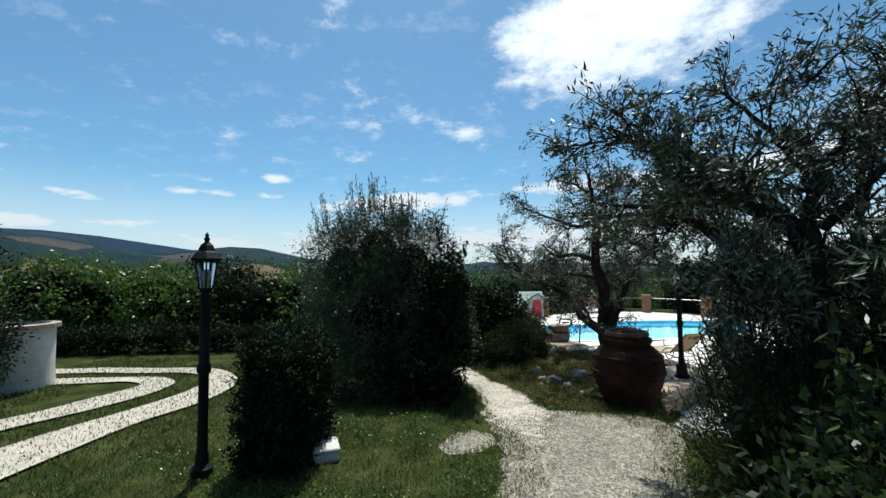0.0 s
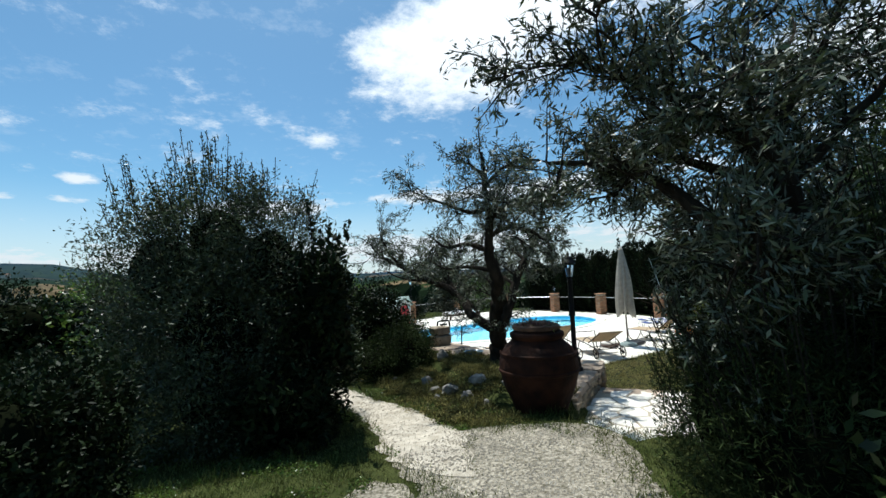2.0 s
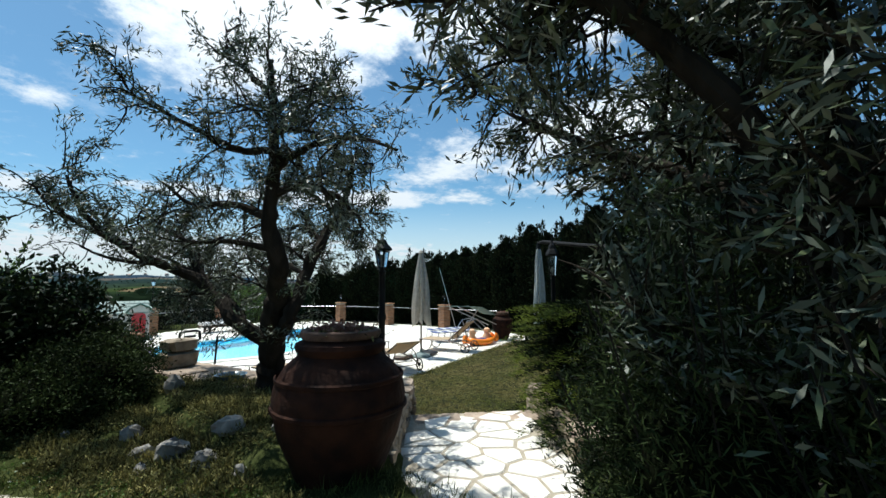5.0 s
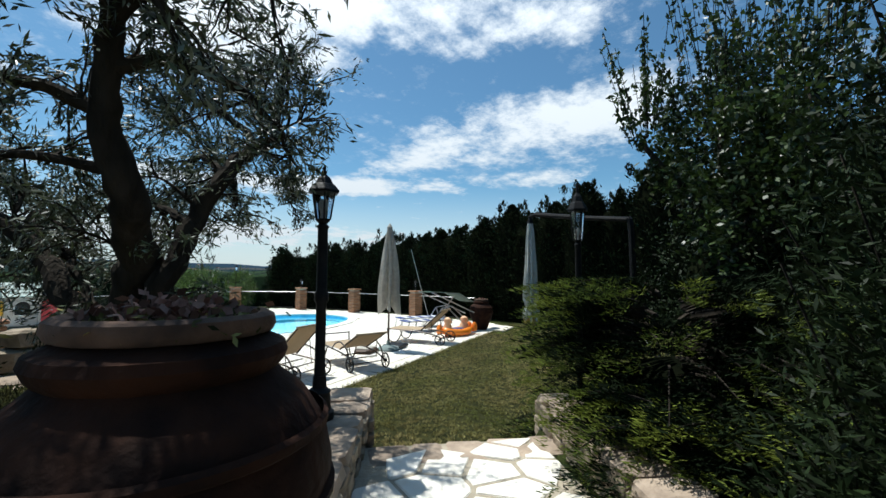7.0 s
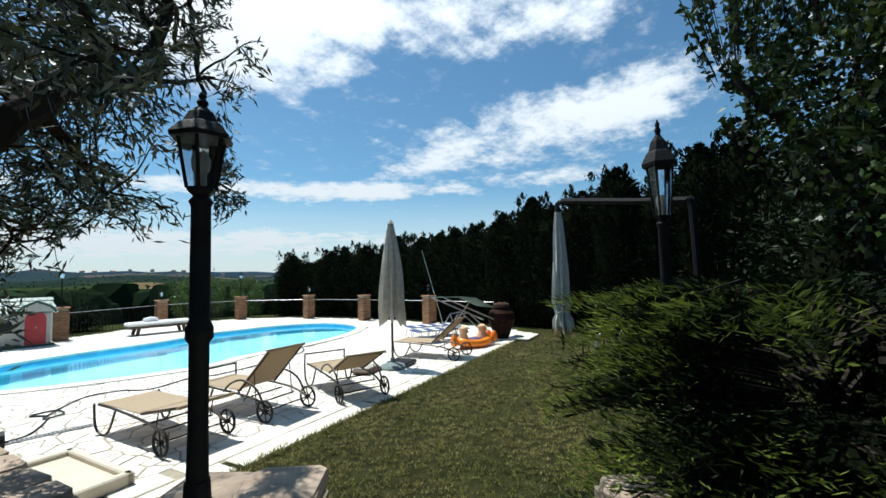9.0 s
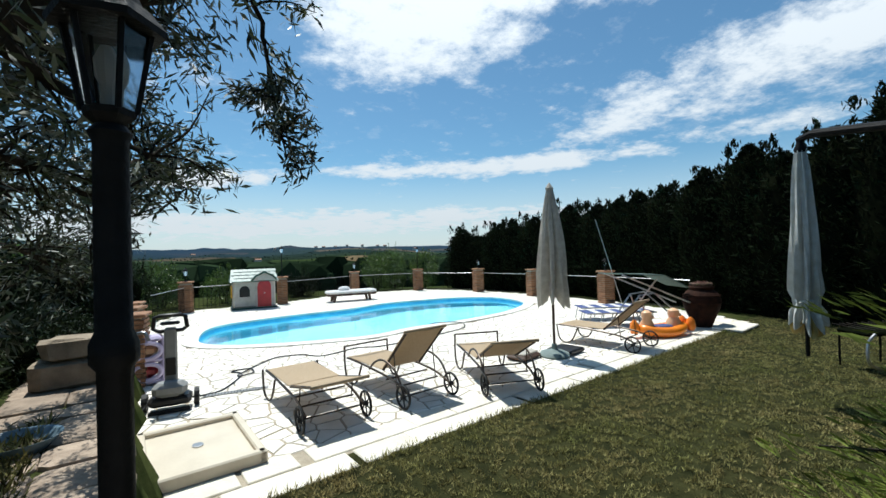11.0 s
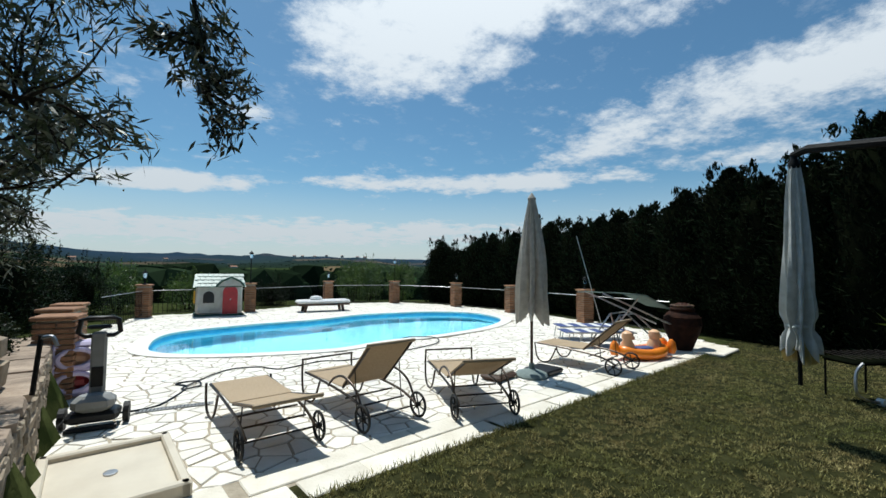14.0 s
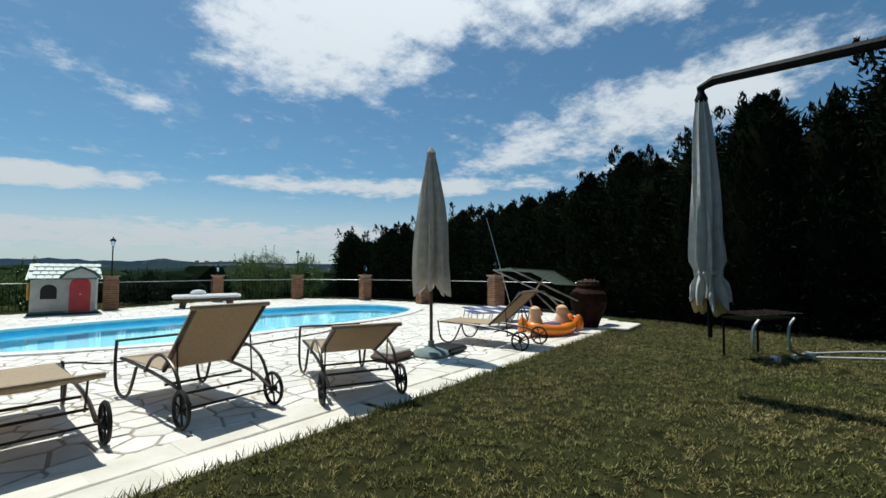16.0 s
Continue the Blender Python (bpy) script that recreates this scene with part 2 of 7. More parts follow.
M_PLASTIC = mat("off-white moulded plastic", (0.48, 0.46, 0.42), (0.38, 0.36, 0.31), 0.5, 6)
M_REDPL = mat("red moulded plastic", (0.42, 0.025, 0.03), (0.32, 0.02, 0.025), 0.45, 6)
M_GREENPL = mat("pale green plastic roof", (0.26, 0.36, 0.31), (0.13, 0.2, 0.17), 0.5, 5, bump=0.2)
M_DKGREEN = mat("dark green plastic", (0.04, 0.10, 0.07), (0.03, 0.07, 0.05), 0.5, 5)
M_YELPL = mat("yellow shutter plastic", (0.75, 0.45, 0.04), (0.6, 0.35, 0.03), 0.5, 5)
M_LILAC = mat("pale lilac plastic", (0.55, 0.48, 0.66), (0.46, 0.40, 0.57), 0.45, 5)
M_ORANGE = mat("orange inflatable vinyl", (0.90, 0.27, 0.02), (0.80, 0.20, 0.015), 0.3, 4)
M_PEACH = mat("peach inflatable vinyl", (0.85, 0.52, 0.30), (0.78, 0.44, 0.22), 0.3, 4)
M_TRAY = mat("cream shower tray", (0.62, 0.55, 0.43), (0.54, 0.47, 0.36), 0.5, 4, bump=0.1)
M_STEEL = mat("brushed steel", (0.5, 0.5, 0.5), (0.4, 0.4, 0.4), 0.35, 20, metal=0.9)
M_GREYPL = mat("light grey plastic", (0.26, 0.26, 0.25), (0.2, 0.2, 0.19), 0.5, 6)
M_BLACKPL = mat("black plastic", (0.014, 0.014, 0.015), (0.01, 0.01, 0.01), 0.4, 8, spec=0.3)
M_BLUEFAB = mat("navy striped fabric", (0.06, 0.09, 0.24), (0.04, 0.06, 0.17), 0.85, 20)
M_WHITEFAB = mat("white towelling", (0.74, 0.73, 0.72), (0.62, 0.61, 0.60), 0.95, 14, bump=0.4, bump_scale=60)
M_GREENFAB = mat("grey-green shade fabric", (0.17, 0.24, 0.20), (0.12, 0.18, 0.15), 0.85, 14, trans=0.15)
M_WOOD = mat("dark stained wood", (0.10, 0.055, 0.035), (0.06, 0.035, 0.022), 0.6, 8, stretch=(1, 8, 1))
M_FLOWER = mat("faded flowers", (0.32, 0.19, 0.14), (0.16, 0.045, 0.025), 0.7, 9, island=0.5)
M_WHITEPL = mat("white hose rubber", (0.75, 0.75, 0.72), (0.65, 0.65, 0.62), 0.5, 8)
M_GREENBASE = mat("grey-green concrete base", (0.22, 0.27, 0.25), (0.14, 0.18, 0.17), 0.8, 8, bump=0.3)
M_ENAMEL = mat("blue-rimmed enamel", (0.16, 0.23, 0.28), (0.10, 0.15, 0.18), 0.25, 6)
M_FARTREE = mat("distant woodland", (0.022, 0.036, 0.018), (0.010, 0.018, 0.009), 0.95, 0.12, island=0.5, big=0.3, big_scale=0.02, spec=0.0)
M_HOUSEW = mat("distant plaster", (0.62, 0.55, 0.45), (0.5, 0.44, 0.36), 0.9, 0.5, rand=0.15)
M_HOUSER = mat("distant roof tile", (0.36, 0.19, 0.12), (0.28, 0.14, 0.09), 0.9, 0.6, rand=0.15)


def glass_mat(name, color, ior, rough=0.0):
    m = bpy.data.materials.new(name)
    m.use_nodes = True
    b = m.node_tree.nodes["Principled BSDF"]
    b.inputs["Base Color"].default_value = (*color, 1)
    b.inputs["Transmission Weight"].default_value, b.inputs["IOR"].default_value, b.inputs["Roughness"].default_value = 1.0, ior, rough
    return m


M_GLASS = glass_mat("lantern glass", (0.9, 0.93, 0.92), 1.45, 0.12)
M_WATER = glass_mat("pool water", (0.72, 0.95, 0.99), 1.33)
_nt = M_WATER.node_tree
_n = _nt.nodes.new("ShaderNodeTexNoise")
_n.inputs["Scale"].default_value, _n.inputs["Detail"].default_value = 2.2, 3
_b = _nt.nodes.new("ShaderNodeBump")
_b.inputs["Strength"].default_value, _b.inputs["Distance"].default_value = 0.15, 0.03
_g = _nt.nodes.new("ShaderNodeNewGeometry")
_nt.links.new(_g.outputs["Position"], _n.inputs["Vector"])
_nt.links.new(_n.outputs["Fac"], _b.inputs["Height"])
_nt.links.new(_b.outputs[0], _nt.nodes["Principled BSDF"].inputs["Normal"])

# far country: fields, scrub and woods by patches
M_LAND = bpy.data.materials.new("country land")
M_LAND.use_nodes = True
_nt = M_LAND.node_tree
_p = _nt.nodes["Principled BSDF"]
_p.inputs["Roughness"].default_value, _p.inputs["Specular IOR Level"].default_value = 1.0, 0.0
_g = _nt.nodes.new("ShaderNodeNewGeometry")
_dist = _nt.nodes.new("ShaderNodeTexNoise")
_dist.inputs["Scale"].default_value = 0.006
_nt.links.new(_g.outputs["Position"], _dist.inputs["Vector"])
_add = _nt.nodes.new("ShaderNodeVectorMath")
_add.operation = "MULTIPLY_ADD"
_add.inputs[1].default_value = (90, 90, 0)
_nt.links.new(_dist.outputs["Color"], _add.inputs[0])
_nt.links.new(_g.outputs["Position"], _add.inputs[2])
_v = _nt.nodes.new("ShaderNodeTexVoronoi")
_v.inputs["Scale"].default_value = 0.0065
_nt.links.new(_add.outputs[0], _v.inputs["Vector"])
_sepc = _nt.nodes.new("ShaderNodeSeparateColor")
_nt.links.new(_v.outputs["Color"], _sepc.inputs[0])
_cr = _nt.nodes.new("ShaderNodeValToRGB")
_cr.color_ramp.interpolation = "CONSTANT"
for i, (pos, c) in enumerate(((0.0, (0.016, 0.026, 0.012)), (0.40, (0.032, 0.048, 0.016)), (0.56, (0.085, 0.066, 0.036)), (0.66, (0.022, 0.034, 0.015)), (0.84, (0.14, 0.105, 0.06)))):
    el_ = _cr.color_ramp.elements[i] if i < 2 else _cr.color_ramp.elements.new(pos)
    el_.position, el_.color = pos, (*c, 1)
_nt.links.new(_sepc.outputs[0], _cr.inputs[0])
_n2 = _nt.nodes.new("ShaderNodeTexNoise")
_n2.inputs["Scale"].default_value, _n2.inputs["Detail"].default_value = 0.05, 6
_nt.links.new(_g.outputs["Position"], _n2.inputs["Vector"])
_mr = _nt.nodes.new("ShaderNodeMapRange")
_mr.inputs["From Min"].default_value, _mr.inputs["From Max"].default_value = 0.3, 0.7
_mr.inputs["To Min"].default_value, _mr.inputs["To Max"].default_value = 0.6, 1.3
_nt.links.new(_n2.outputs["Fac"], _mr.inputs["Value"])
_hs = _nt.nodes.new("ShaderNodeHueSaturation")
_nt.links.new(_mr.outputs[0], _hs.inputs["Value"])
_nt.links.new(_cr.outputs[0], _hs.inputs["Color"])
# near the house the sheet is soil and grass; the fields begin beyond
_len = _nt.nodes.new("ShaderNodeVectorMath")
_len.operation = "LENGTH"
_nt.links.new(_g.outputs["Position"], _len.inputs[0])
_near = _nt.nodes.new("ShaderNodeMapRange")
_near.inputs["From Min"].default_value, _near.inputs["From Max"].default_value = 30, 60
_nt.links.new(_len.outputs["Value"], _near.inputs["Value"])
_n3 = _nt.nodes.new("ShaderNodeTexNoise")
_n3.inputs["Scale"].default_value, _n3.inputs["Detail"].default_value = 3.0, 8
_nt.links.new(_g.outputs["Position"], _n3.inputs["Vector"])
_cr2 = _nt.nodes.new("ShaderNodeValToRGB")
_cr2.color_ramp.elements[0].position, _cr2.color_ramp.elements[1].position = 0.35, 0.7
_cr2.color_ramp.elements[0].color, _cr2.color_ramp.elements[1].color = (0.022, 0.030, 0.010, 1), (0.062, 0.070, 0.025, 1)
_nt.links.new(_n3.outputs["Fac"], _cr2.inputs[0])
_mx = _nt.nodes.new("ShaderNodeMix")
_mx.data_type = "RGBA"
_nt.links.new(_near.outputs[0], _mx.inputs["Factor"])
_nt.links.new(_cr2.outputs[0], _mx.inputs["A"])
# distance haze painted in: land shifts to blue between 1.2 and 2.3 km
_haze_fac = _nt.nodes.new("ShaderNodeMapRange")
_haze_fac.inputs["From Min"].default_value, _haze_fac.inputs["From Max"].default_value = 1200, 2300
_nt.links.new(_len.outputs["Value"], _haze_fac.inputs["Value"])
_haze_mix = _nt.nodes.new("ShaderNodeMix")
_haze_mix.data_type = "RGBA"
_haze_mix.inputs["B"].default_value = (0.022, 0.040, 0.062, 1)
_nt.links.new(_haze_fac.outputs[0], _haze_mix.inputs["Factor"])
_nt.links.new(_hs.outputs[0], _haze_mix.inputs["A"])
_nt.links.new(_haze_mix.outputs["Result"], _mx.inputs["B"])
_nt.links.new(_mx.outputs["Result"], _p.inputs["Base Color"])
_n4 = _nt.nodes.new("ShaderNodeTexNoise")
_n4.inputs["Scale"].default_value, _n4.inputs["Detail"].default_value = 30, 4
_nt.links.new(_g.outputs["Position"], _n4.inputs["Vector"])
_bp = _nt.nodes.new("ShaderNodeBump")
_bp.inputs["Strength"].default_value, _bp.inputs["Distance"].default_value = 0.5, 0.02
_nt.links.new(_n4.outputs["Fac"], _bp.inputs["Height"])
_nt.links.new(_bp.outputs[0], _p.inputs["Normal"])

# ---- builders ----


class MB:
    """Collects vertices and faces of one mesh."""

    def __init__(self):
        self.v, self.f = [], []

    def add(self, verts, faces):
        o = len(self.v)
        self.v.extend(tuple(p) for p in verts)
        self.f.extend(tuple(i + o for i in q) for q in faces)
        return self

    def box(self, c, s, m=None, bevel=0.0):
        hx, hy, hz = s[0] / 2, s[1] / 2, s[2] / 2
        if bevel <= 0:
            vs = [Vector((x * hx, y * hy, z * hz)) for z in (-1, 1) for y in (-1, 1) for x in (-1, 1)]
            fs = [(0, 2, 3, 1), (4, 5, 7, 6), (0, 1, 5, 4), (2, 6, 7, 3), (0, 4, 6, 2), (1, 3, 7, 5)]
        else:
            b = min(bevel, hx * 0.9, hy * 0.9, hz * 0.9)
            vs, fs = [], []
            rings = [(-hz, b), (-hz + b, 0), (hz - b, 0), (hz, b)]
            for z, i in rings:
                a, d = hx - i, hy - i
                for x, y in ((-a + b, -d), (a - b, -d), (a, -d + b), (a, d - b), (a - b, d), (-a + b, d), (-a, d - b), (-a, -d + b)):
                    vs.append(Vector((x, y, z)))
            for r in range(3):
                for k in range(8):
                    fs.append((r * 8 + k, r * 8 + (k + 1) % 8, r * 8 + 8 + (k + 1) % 8, r * 8 + 8 + k))
            fs += [tuple(range(7, -1, -1)), tuple(range(24, 32))]
        cc = Vector(c)
        vs = [(m @ p if m else p) + cc for p in vs]
        return self.add(vs, fs)

    def tube(self, pts, r, n=8, closed=False):
        pts = [Vector(p) for p in pts]
        k = len(pts)
        rr = r if isinstance(r, (list, tuple)) else [r] * k
        vs, fs, side = [], [], None
        for i, p in enumerate(pts):
            a = pts[(i - 1) % k] if (closed or i) else p
            b = pts[(i + 1) % k] if (closed or i < k - 1) else p
            d = (b - a).normalized()
            if side is None:
                side = d.orthogonal().normalized()
            else:
                side = (side - d * side.dot(d))
                side = side.normalized() if side.length > 1e-6 else d.orthogonal().normalized()
            up = d.cross(side)
            for j in range(n):
                t = 2 * math.pi * j / n
                vs.append(p + (side * math.cos(t) + up * math.sin(t)) * rr[i])
        for i in range(k if closed else k - 1):
            for j in range(n):
                i2 = (i + 1) % k
                fs.append((i * n + j, i * n + (j + 1) % n, i2 * n + (j + 1) % n, i2 * n + j))
        if not closed:
            fs += [tuple(range(n - 1, -1, -1)), tuple(range((k - 1) * n, k * n))]
        return self.add(vs, fs)

    def lathe(self, prof, n=24, c=(0, 0, 0), wob=0.0, caps=True):
        vs, fs = [], []
        for r, z in prof:
            for j in range(n):
                t = 2 * math.pi * j / n
                q = r * (1 + wob * math.sin(t * n / 4 + z * 3))
                vs.append((c[0] + q * math.cos(t), c[1] + q * math.sin(t), c[2] + z))
        for i in range(len(prof) - 1):
            for j in range(n):
                fs.append((i * n + j, i * n + (j + 1) % n, (i + 1) * n + (j + 1) % n, (i + 1) * n + j))
        if caps:
            fs += [tuple(range(n - 1, -1, -1)), tuple(range((len(prof) - 1) * n, len(prof) * n))]
        return self.add(vs, fs)

    def prism(self, poly, z0, z1, inset=0.0):
        """Upright prism over a convex or concave outline, with a slightly drawn-in top."""
        k = len(poly)
        cx, cy = sum(p[0] for p in poly) / k, sum(p[1] for p in poly) / k
        vs = [(p[0], p[1], z0) for p in poly]
        if inset:
            vs += [(p[0], p[1], z1 - inset) for p in poly]
            for p in poly:
                dx, dy = cx - p[0], cy - p[1]
                d = max(1e-6, math.hypot(dx, dy))
                vs.append((p[0] + dx / d * inset, p[1] + dy / d * inset, z1))
        else:
            vs += [(p[0], p[1], z1) for p in poly]
        fs = []
        for r in range(len(vs) // k - 1):
            fs += [(r * k + i, r * k + (i + 1) % k, r * k + k + (i + 1) % k, r * k + k + i) for i in range(k)]
        fs += [tuple(range(k - 1, -1, -1)), tuple(range(len(vs) - k, len(vs)))]
        return self.add(vs, fs)

    def data(self, name, material, smooth=False):
        me = bpy.data.meshes.new(name)
        me.from_pydata([tuple(p) for p in self.v], [], self.f)
        me.materials.append(material)
        if smooth:
            me.polygons.foreach_set("use_smooth", [True] * len(me.polygons))
            me.set_sharp_from_angle(angle=radians(40))
        me.update()
        return me


def part(name, mb, material, parent=None, label="", smooth=False, kind=""):
    me = mb if isinstance(mb, bpy.types.Mesh) else mb.data(name, material, smooth)
    ob = new(name, me)
    ob.parent = parent
    if label:
        ob["label"] = label
    if kind:
        ob["kind"] = kind
    return ob


def thing(name, label, category, group="", m=None, kind=""):
    ob = new(name)
    ob.empty_display_size = 0.1
    if m is not None:
        ob.matrix_basis = m
    return tagged(ob, label, category, group, kind)


def quads(name, centres, along, across, material):
    """Many small leaves: diamonds given by centre, half length vector and half width vector (arrays n x 3)."""
    n = len(centres)
    v = np.empty((n, 4, 3), dtype=np.float32)
    v[:, 0], v[:, 1], v[:, 2], v[:, 3] = centres - along, centres + across - along * 0.1, centres + along, centres - across - along * 0.1
    me = bpy.data.meshes.new(name)
    me.vertices.add(n * 4)
    me.vertices.foreach_set("co", v.reshape(-1))
    me.loops.add(n * 4)
    me.loops.foreach_set("vertex_index", np.arange(n * 4, dtype=np.int32))
    me.polygons.add(n)
    me.polygons.foreach_set("loop_start", np.arange(0, n * 4, 4, dtype=np.int32))
    me.materials.append(material)
    me.update(calc_edges=True)
    return me


RNG = np.random.default_rng(7)


def unit(a):
    return a / np.maximum(1e-9, np.linalg.norm(a, axis=1, keepdims=True))


def leaves(name, centres, length, width, material, heading=None, spread=1.0):
    """Leaves at the centres; heading (n x 3) with a random spread."""
    n = len(centres)
    d = RNG.normal(size=(n, 3))
    if heading is not None:
        d = unit(heading) + spread * unit(d)
    d = unit(d)
    o = unit(np.cross(d, RNG.normal(size=(n, 3))))
    ln = length * RNG.uniform(0.6, 1.25, (n, 1)) / 2
    wd = width * RNG.uniform(0.7, 1.2, (n, 1)) / 2
    return quads(name, centres.astype(np.float32), (d * ln).astype(np.float32), (o * wd).astype(np.float32), material)


def smooth01(a, b, x):
    t = min(1.0, max(0.0, (x - a) / (b - a)))
    return t * t * (3 - 2 * t)


def inside(poly, x, y):
    c, j = False, len(poly) - 1
    for i in range(len(poly)):
        (xi, yi), (xj, yj) = poly[i], poly[j]
        if (yi > y) != (yj > y) and x < (xj - xi) * (y - yi) / (yj - yi) + xi:
            c = not c
        j = i
    return c


def edge_dist(poly, x, y):
    best = 1e9
    for i in range(len(poly)):
        (ax, ay), (bx, by) = poly[i - 1], poly[i]
        dx, dy = bx - ax, by - ay
        t = max(0.0, min(1.0, ((x - ax) * dx + (y - ay) * dy) / (dx * dx + dy * dy)))
        best = min(best, math.hypot(x - ax - t * dx, y - ay - t * dy))
    return best


def spline(pts, per=6):
    """Closed smooth curve through the points."""
    k, out = len(pts), []
    for i in range(k):
        p0, p1, p2, p3 = (Vector((*pts[(i + o) % k], 0)) for o in (-1, 0, 1, 2))
        for s in range(per):
            t = s / per
            q = 0.5 * (2 * p1 + (p2 - p0) * t + (2 * p0 - 5 * p1 + 4 * p2 - p3) * t * t + (3 * p1 - p0 - 3 * p2 + p3) * t ** 3)
            out.append((q.x, q.y))
    return out


def bend(pts, per=5):
    """Open smooth 3D curve through the points."""
    pts = [Vector(p) for p in pts]
    out = []
    for i in range(len(pts) - 1):
        p0, p1, p2, p3 = pts[max(0, i - 1)], pts[i], pts[i + 1], pts[min(len(pts) - 1, i + 2)]
        for s in range(per):
            t = s / per
            out.append(0.5 * (2 * p1 + (p2 - p0) * t + (2 * p0 - 5 * p1 + 4 * p2 - p3) * t * t + (3 * p1 - p0 - 3 * p2 + p3) * t ** 3))
    return out + [pts[-1]]


# ---- plan ----
EDGE = lambda x: 9.37 + (x - 3.89) * 0.236  # front edge of the pool terrace
TERRACE = [(3.55, 9.29), (14.05, 11.77), (14.6, 13.0), (14.75, 16.3), (14.4, 19.7), (13.6, 22.7), (11.8, 25.4), (8.4, 25.7), (5.2, 23.6), (2.1, 22.9), (1.6, 20), (1.7, 16.5), (2.45, 14.0), (3.1, 11.0)]
LAWN = [(3.75, 8.2), (4.55, 7.6), (4.15, 7.3), (5.1, 6.42), (5.5, 6.6), (7.2, 6.2), (9.0, 3.5), (15.0, 3.0), (15.2, 12.2), (3.7, 9.6)]
PATIO = [(2.75, 6.05), (4.12, 7.32), (5.12, 6.4), (4.2, 5.35), (3.3, 4.6), (2.5, 4.9)]
BED = [(2.85, 6.15), (4.5, 7.65), (3.7, 8.35), (3.0, 11.0), (2.4, 14.0), (1.5, 14.0), (1.3, 10), (1.6, 8.2), (1.9, 6.9)]
PATHP = [(0.72, 4.9), (0.56, 5.5), (0.6, 6.1), (0.55, 6.85), (0.42, 7.7), (0.22, 8.4), (-0.2, 9.0), (-1.2, 9.5), (-0.9, 9.95), (0.3, 9.2), (0.68, 8.6), (0.95, 7.8), (1.12, 7.3), (1.3, 6.75), (1.28, 6.2), (1.38, 5.65), (1.2, 5.25), (1.05, 4.7)]
ROUGHP = [(0.35, -1.0), (0.5, 2.5), (0.5, 3.6), (0.62, 4.5), (0.6, 5.3), (1.2, 5.75), (1.6, 5.85), (2.35, 5.4), (2.35, 4.7), (1.95, 3.9), (1.5, 2.5), (1.3, -1.0)]
BARE = [(0.08, 4.36), (0.2, 4.8), (0.42, 4.88), (0.58, 4.7), (0.5, 4.4), (0.3, 4.28)]
WEST_Y = [-60, 2, 5, 6.7, 8.5, 14, 22]
WEST_Z = [0.92, 0.86, 0.74, 0.53, 0.45, 0.38, 0.0]
FAR_AZ = [-180, -100, -60, -47, -39, -33, -26, -22, -12, 0, 11, 25, 40, 90, 180]
FAR_EL = [3.0, 4.0, 5.0, 4.7, 3.4, 2.8, 3.2, 2.4, 1.45, 1.35, 1.55, 1.2, 1.3, 2.2, 3.0]


def far_z(x, y):
    """Valley and hills around the garden."""
    dx, dy = x - 4, y - 8
    r = math.hypot(dx, dy)
    if r < 19:
        return 0.0
    az = math.degrees(math.atan2(dx, dy))
    hill = math.tan(radians(float(np.interp(az, FAR_AZ, FAR_EL))))
    nz = noise.fractal(Vector((x / 420, y / 420, 0.3)), 0.9, 2.1, 4)
    z = -1.0 * smooth01(19, 32, r) - 27 * smooth01(28, 190, r) + 10 * nz * smooth01(120, 500, r)
    z += (hill * 2600 + 24) * smooth01(350, 2600, r) ** 1.25 * (1 + 0.16 * nz)
    z += 30 * nz * smooth01(900, 2400, r) * (1 - smooth01(2300, 2700, r)) * 0.5
    return z - 60 * smooth01(2700, 4200, r)


def on_wall(x, y):
    """On the broad top of the wall beside the step."""
    dx, dy = x - 3.27, y - 6.50
    return -0.1 < dx * 0.739 + dy * 0.673 < 1.75 and -0.1 < dy * 0.739 - dx * 0.673 < 0.86


def ground_z(x, y):
    if inside(TERRACE, x, y) and edge_dist(TERRACE, x, y) > 0.22:
        return -1.95
    if inside(LAWN, x, y) or inside(TERRACE, x, y):
        return -0.03
    if inside(PATIO, x, y):
        return 0.33
    w = float(np.interp(y, WEST_Y, WEST_Z))
    if inside(BED, x, y):
        if on_wall(x, y):
            return 0.45
        return w + (0.66 - w) * smooth01(0.0, 0.7, edge_dist([(1.5, 14.0), (1.3, 10), (1.6, 8.2), (1.9, 6.9), (2.6, 6.3)], x, y) if x < 2.2 else 0.7)
    if x > 2.6:
        e = smooth01(2.6, 4.2, x)
        w = w * (1 - e) + 0.36 * e if y < 7 else -0.03
    w = w + (0.50 - w) * smooth01(2.4, 3.4, -x) if y < 14 else w
    return w + far_z(x, y) + 0.02 * noise.noise(Vector((x * 0.8, y * 0.8, 0)))


def axis(lo, hi, step, far):
    a = list(np.arange(lo, hi + 1e-6, step))
    d, p = step, hi
    while p < far:
        d *= 1.17
        p += d
        a.append(p)
    d, p = step, lo
    while p > -far:
        d *= 1.17
        p -= d
        a.insert(0, p)
    return a


GX, GY = axis(-9, 16, 0.22, 4300), axis(-3, 27, 0.22, 4300)
gm = MB()
gm.v = [(x, y, ground_z(x, y)) for y in GY for x in GX]
nx = len(GX)
gm.f = [(j * nx + i, j * nx + i + 1, (j + 1) * nx + i + 1, (j + 1) * nx + i) for j in range(len(GY) - 1) for i in range(nx - 1)]


